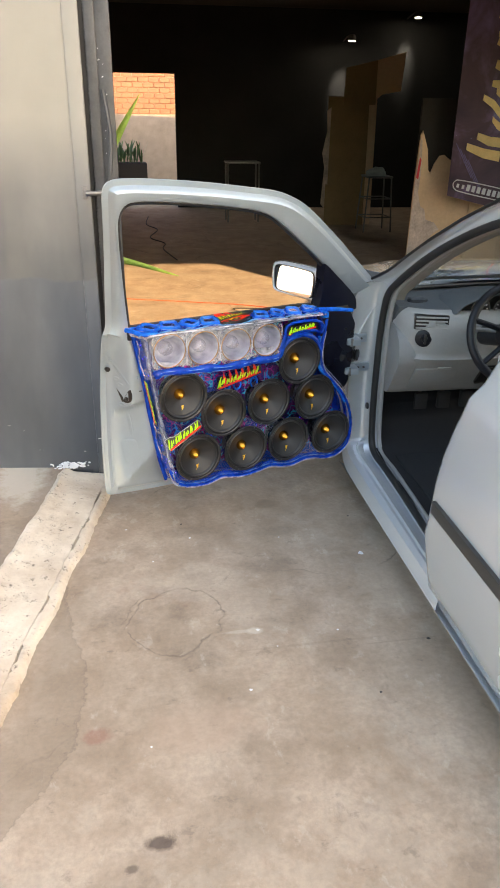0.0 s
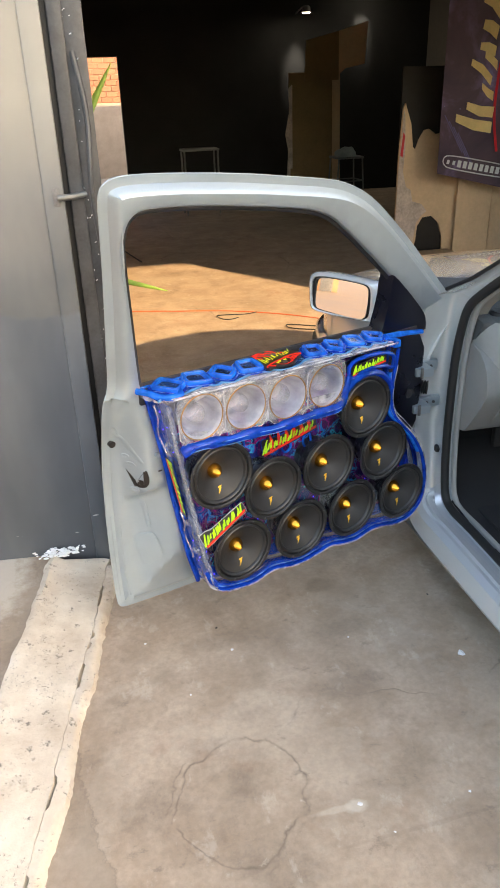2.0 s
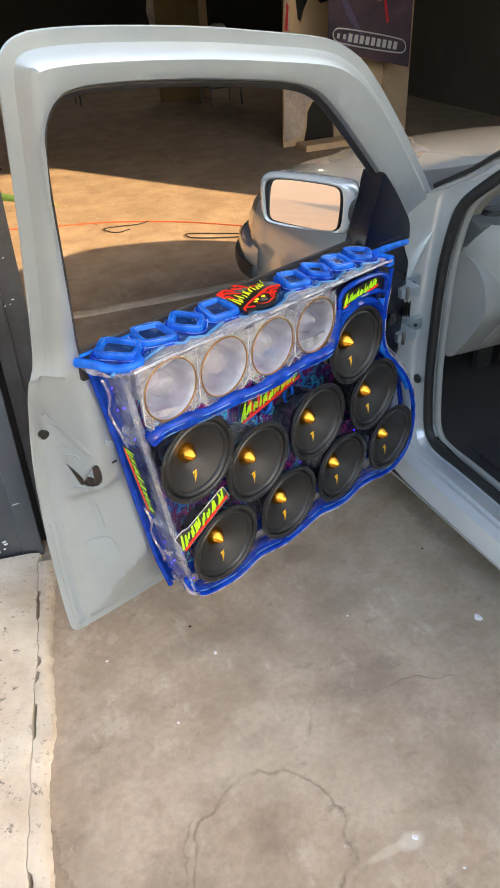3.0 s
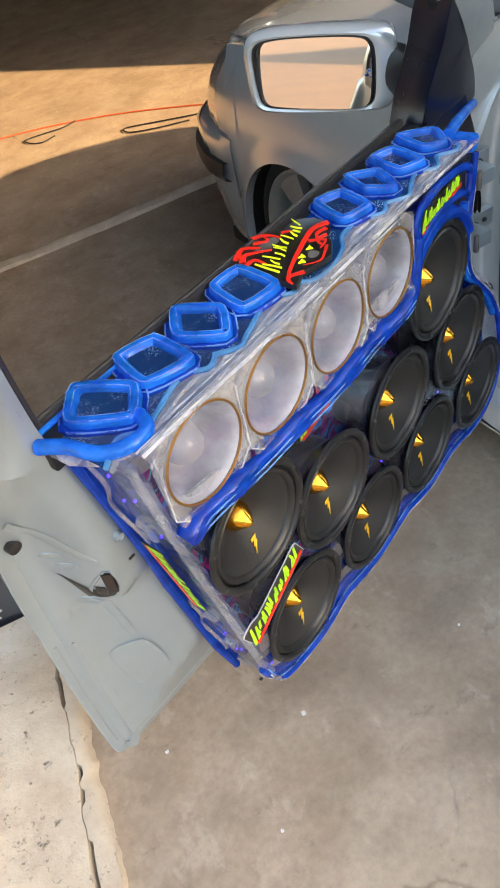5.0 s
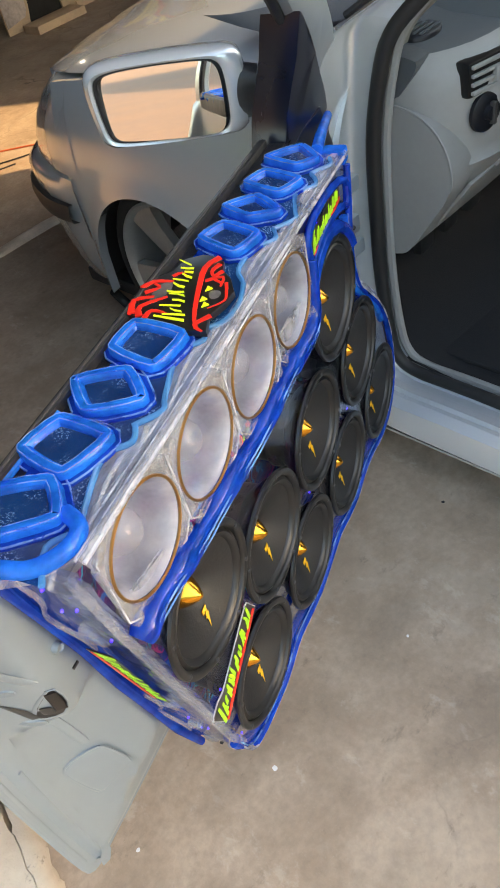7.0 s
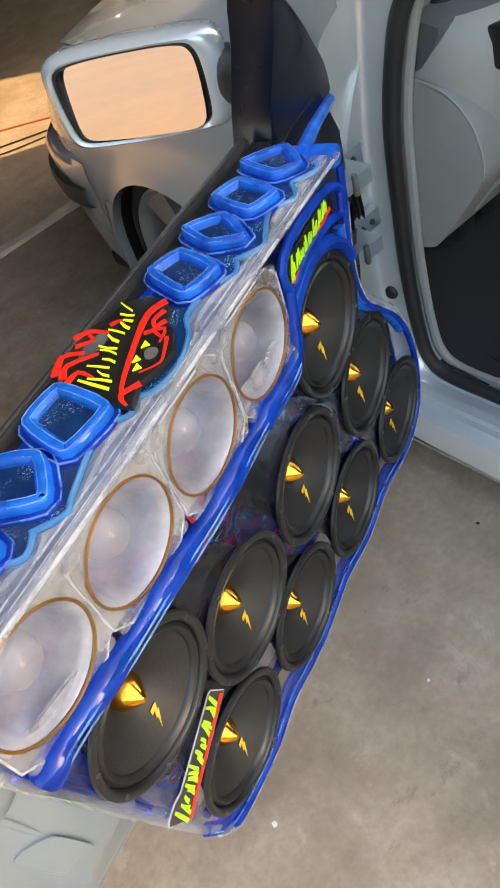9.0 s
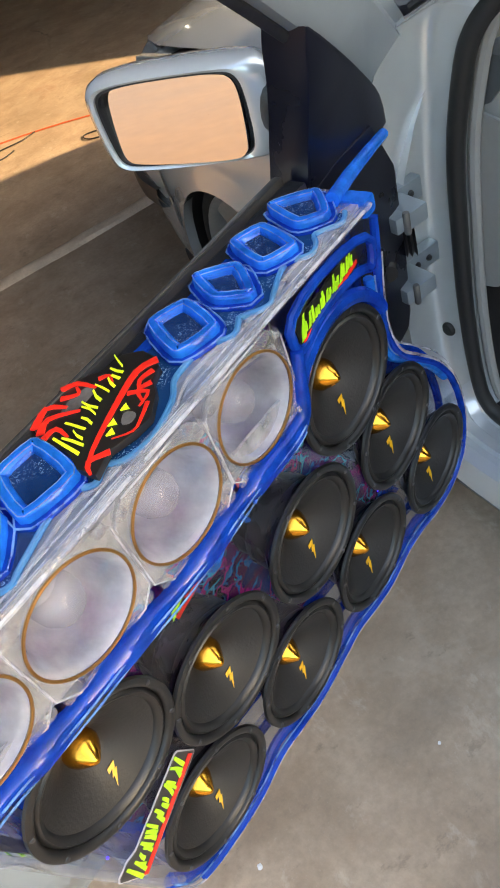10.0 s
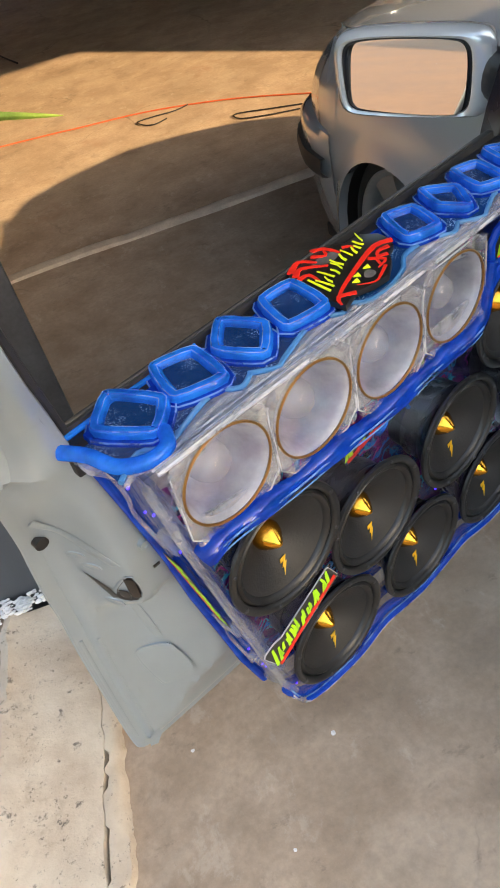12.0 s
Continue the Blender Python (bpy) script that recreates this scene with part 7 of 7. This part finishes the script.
def furniture():
    st = thing("stool", "tall grey metal stool with a rag on it", "stool", Matrix.Translation((2.64, 7.45, 0)))
    for sx in (-1, 1):
        for sy in (-1, 1):
            part("leg", tube([(sx * 0.20, sy * 0.18, 0.0), (sx * 0.16, sy * 0.15, 0.72)], 0.011, seg=8), LIGHT_METAL, st)
    for z in (0.2, 0.45):
        part("stretcher", tube([(p[0] * (0.19 - 0.03 * z), p[1] * (0.17 - 0.03 * z), z) for p in ((-1, -1), (1, -1), (1, 1), (-1, 1))], 0.008, True, 6), LIGHT_METAL, st)
    part("seat", rbox((-0.18, -0.17, 0.72), (0.18, 0.17, 0.745), 0.008), LIGHT_METAL, st)
    bm = bmesh.new()
    bmesh.ops.create_icosphere(bm, subdivisions=3, radius=0.13)
    for v in bm.verts:
        k = noise.noise(v.co * 14) * 0.03
        v.co = Vector((v.co.x * (1.1 + k * 5), v.co.y * (1 + k * 5), max(0.0, v.co.z + 0.03 + k) * 0.7))
    solid("rag", bm, CLOTH, "crumpled pale rag on the stool", "rag", m=Matrix.Translation((2.62, 7.43, 0.746)), smooth=60)
    bn = thing("side_table", "small grey metal side table in the dark", "table", Matrix.Translation((0.9, 8.5, 0)))
    part("top", rbox((-0.25, -0.15, 0.83), (0.25, 0.15, 0.855), 0.006), LIGHT_METAL, bn)
    for sx in (-1, 1):
        for sy in (-1, 1):
            part("leg", tube([(sx * 0.23, sy * 0.13, 0.0), (sx * 0.23, sy * 0.13, 0.83)], 0.012, seg=8), LIGHT_METAL, bn)
    bx = thing("carton", "low brown carton beside the torn cardboard", "carton", Matrix.Translation((2.5, 4.45, 0)))
    part("body", rbox((-0.30, 0.06, 0.0), (0.16, 0.26, 0.055), 0.004), CARDBOARD, bx)


def wall_lamps():
    for x, z in ((2.76, 2.56), (3.80, 2.90)):
        l = thing("wall_lamp", "small round wall lamp shining down the dark wall", "lamp", Matrix.Translation((x, 9.48, z)))
        part("hood", moved(revolve([(0.0, 0.06), (0.04, 0.055), (0.06, 0.03), (0.065, -0.03), (0.058, -0.03)], 20), Matrix.Rotation(radians(90), 4, "X")), RUSTY, l)
        part("bulb", moved(revolve([(0.0, 0.0), (0.05, 0.0), (0.05, 0.012), (0.0, 0.012)], 20), Matrix.Translation((0, 0, -0.032)) @ Matrix.Rotation(radians(90), 4, "X")), glow("bulb_glow", (1.0, 0.97, 0.9), 20.0), l)
        part("arm", tube([(0, 0.0, 0.03), (0, 0.2, 0.05), (0, 0.47, 0.0)], 0.012, seg=8), RUSTY, l)
        lamp = new("wall_lamp_light", bpy.data.lights.new("wall_lamp_light", "SPOT"))
        lamp.data.energy, lamp.data.spot_size, lamp.data.spot_blend, lamp.data.shadow_soft_size = 12.0, radians(34), 0.9, 0.05
        lamp.matrix_world = look((x, 9.62, z - 0.05), (x, 9.96, z - 0.65))


def agave():
    pot = thing("potted_agave", "potted agave with long pointed green leaves inside the gateway", "plant", Matrix.Translation((-1.28, 1.18, 0)))
    part("pot", moved(revolve([(0.0, 0.0), (0.13, 0.0), (0.16, 0.02), (0.19, 0.36), (0.205, 0.37), (0.205, 0.40), (0.185, 0.40), (0.175, 0.34), (0.0, 0.34)], 28), Matrix.Rotation(radians(90), 4, "X")), CLAY_POT, pot)
    part("stem", tube([(0, 0, 0.3), (0.02, 0.0, 0.6), (0.03, 0, 0.86)], [0.05, 0.045, 0.05], seg=10), CLAY_POT, pot)

    def leaf(tip, sag, width):
        base = Vector((0.03, 0.0, 0.84))
        tip = Vector(tip)
        mid = (base + tip) / 2 + Vector((0, 0, sag))
        line = catmull([base, base * 0.6 + mid * 0.4 + Vector((0, 0, sag * 0.3)), mid, tip], 5)
        rows = []
        for i, p in enumerate(line):
            f = i / (len(line) - 1)
            w = width * (0.75 + 0.8 * f - 1.55 * f * f) + 0.0015
            d = (line[min(i + 1, len(line) - 1)] - line[max(i - 1, 0)]).normalized()
            s = d.cross(Vector((0.3, 1.0, 0.1)))
            s = s.normalized() if s.length > 0.1 else Vector((1, 0, 0))
            n = s.cross(d).normalized()
            rows.append([p - s * w, p - n * w * 0.25 - s * w * 0.4, p - n * w * 0.35, p - n * w * 0.25 + s * w * 0.4, p + s * w, p + n * w * 0.12])
        return loft(rows, True, True)

    for tip, sag, wd in (((0.46, -0.18, 1.655), 0.05, 0.044), ((0.65, 0.195, 0.712), 0.05, 0.030), ((-0.35, 0.25, 1.5), 0.06, 0.044), ((-0.6, -0.1, 1.1), 0.1, 0.044), ((0.1, 0.55, 1.35), 0.08, 0.044), ((-0.2, -0.3, 1.55), 0.05, 0.032), ((0.05, 0.2, 1.7), 0.02, 0.044), ((-0.45, 0.45, 0.95), 0.1, 0.044), ((0.22, 0.5, 0.9), 0.1, 0.032)):
        part("leaf", leaf(tip, sag, wd), LEAF, pot)


def floor_clutter():
    hose = catmull([(-3.2, 4.4, 0.006), (-1.6, 3.95, 0.006), (-0.57, 3.645, 0.006), (-0.31, 3.555, 0.006), (0.08, 3.42, 0.006), (0.48, 3.17, 0.006), (0.83, 2.83, 0.006), (1.1, 2.5, 0.006), (1.5, 2.1, 0.006)], 8)
    solid("air_hose", tube(hose, 0.0042, seg=8), HOSE_ORANGE, "thin orange air hose across the garage floor", "hose", smooth=60)
    for k, pts in enumerate((((0.30, 3.30), (0.207, 3.275), (0.08, 3.30), (-0.011, 3.303), (0.0, 3.22), (0.051, 3.175), (0.13, 3.20)), ((1.0, 2.62), (0.85, 2.66), (0.752, 2.705), (0.60, 2.80), (0.433, 2.90), (0.42, 2.82), (0.538, 2.735), (0.70, 2.66)))):
        solid("black_cable", tube(catmull([(x, y, 0.007) for x, y in pts], 8), 0.0038, seg=8), RUBBER, "loose black cable curled on the sunlit floor", "cable", smooth=60, group="cables on the floor")
    solid("black_cable", tube(catmull([(-0.5, 9.0, 0.008), (-0.56, 8.2, 0.008), (-0.43, 7.7, 0.008), (-0.56, 7.05, 0.008), (-0.40, 6.6, 0.008), (-0.44, 6.2, 0.008), (-0.33, 5.5, 0.008)], 8), 0.007, seg=8), RUBBER, "dark cable winding over the shaded floor", "cable", smooth=60, group="cables on the floor")
    rnd = random.Random(3)
    for x, y, s in ((-0.08, -0.514, 0.022), (-0.64, -1.18, 0.010), (-0.744, -0.302, 0.009), (-0.30, -0.95, 0.007), (-0.046, -0.227, 0.007), (-0.57, -0.91, 0.012), (-0.52, -1.0, 0.006), (-1.0, -0.2, 0.007), (-0.95, -1.35, 0.007), (-0.25, -1.25, 0.008), (-0.77, -0.19, 0.008), (-0.38, -0.35, 0.006), (-0.01, -1.04, 0.012), (-0.9, -0.45, 0.006)):
        bm = bmesh.new()
        bmesh.ops.create_icosphere(bm, subdivisions=1, radius=s * 0.62)
        for v in bm.verts:
            v.co *= rnd.uniform(0.7, 1.2)
            v.co.z = abs(v.co.z) * 0.35
        dark = rnd.random() < 0.45
        solid("pebble", bm, TYRE if dark else WHITE, "dark crumb of dirt on the concrete" if dark else "pale chip of plaster on the concrete", "debris", m=Matrix.Translation((x, y, -0.0005)) @ pose(0, 0, 0, 0, 0, rnd.uniform(0, 180)), smooth=0, group="crumbs on the floor")


def yard_planter():
    pl = thing("planter", "dark planter trough with low green plants in the yard", "planter", Matrix.Translation((-0.62, 12.0, 0.006)))
    part("trough", rbox((-0.55, -0.16, 0.0), (0.25, 0.16, 0.58), 0.01), CLAY_POT, pl)
    part("soil", rbox((-0.53, -0.14, 0.575), (0.23, 0.14, 0.59), 0.0), CARPET, pl)
    rnd = random.Random(6)
    dark = plain("dark_leaf", (0.05, 0.10, 0.025), 0.5, vary=0.3)
    for i in range(46):
        x, y = rnd.uniform(-0.5, 0.2), rnd.uniform(-0.12, 0.12)
        h, w, a = rnd.uniform(0.15, 0.42), rnd.uniform(0.018, 0.035), rnd.uniform(0, 6.28)
        d = Vector((math.cos(a), math.sin(a), 0)) * h * rnd.uniform(0.2, 0.6)
        s = Vector((-math.sin(a), math.cos(a), 0)) * w
        b = Vector((x, y, 0.58))
        m = b + d * 0.45 + Vector((0, 0, h * 0.65))
        t = b + d + Vector((0, 0, h))
        part("leaf", loft([[b - s * 0.3, b + Vector((0, 0, 0.004)), b + s * 0.3], [m - s, m + Vector((0, 0, -0.008)), m + s], [t - s * 0.1, t, t + s * 0.1]]), dark, pl)


banner()
yard_planter()
sheets()
furniture()
wall_lamps()
agave()
floor_clutter()
back_yard()
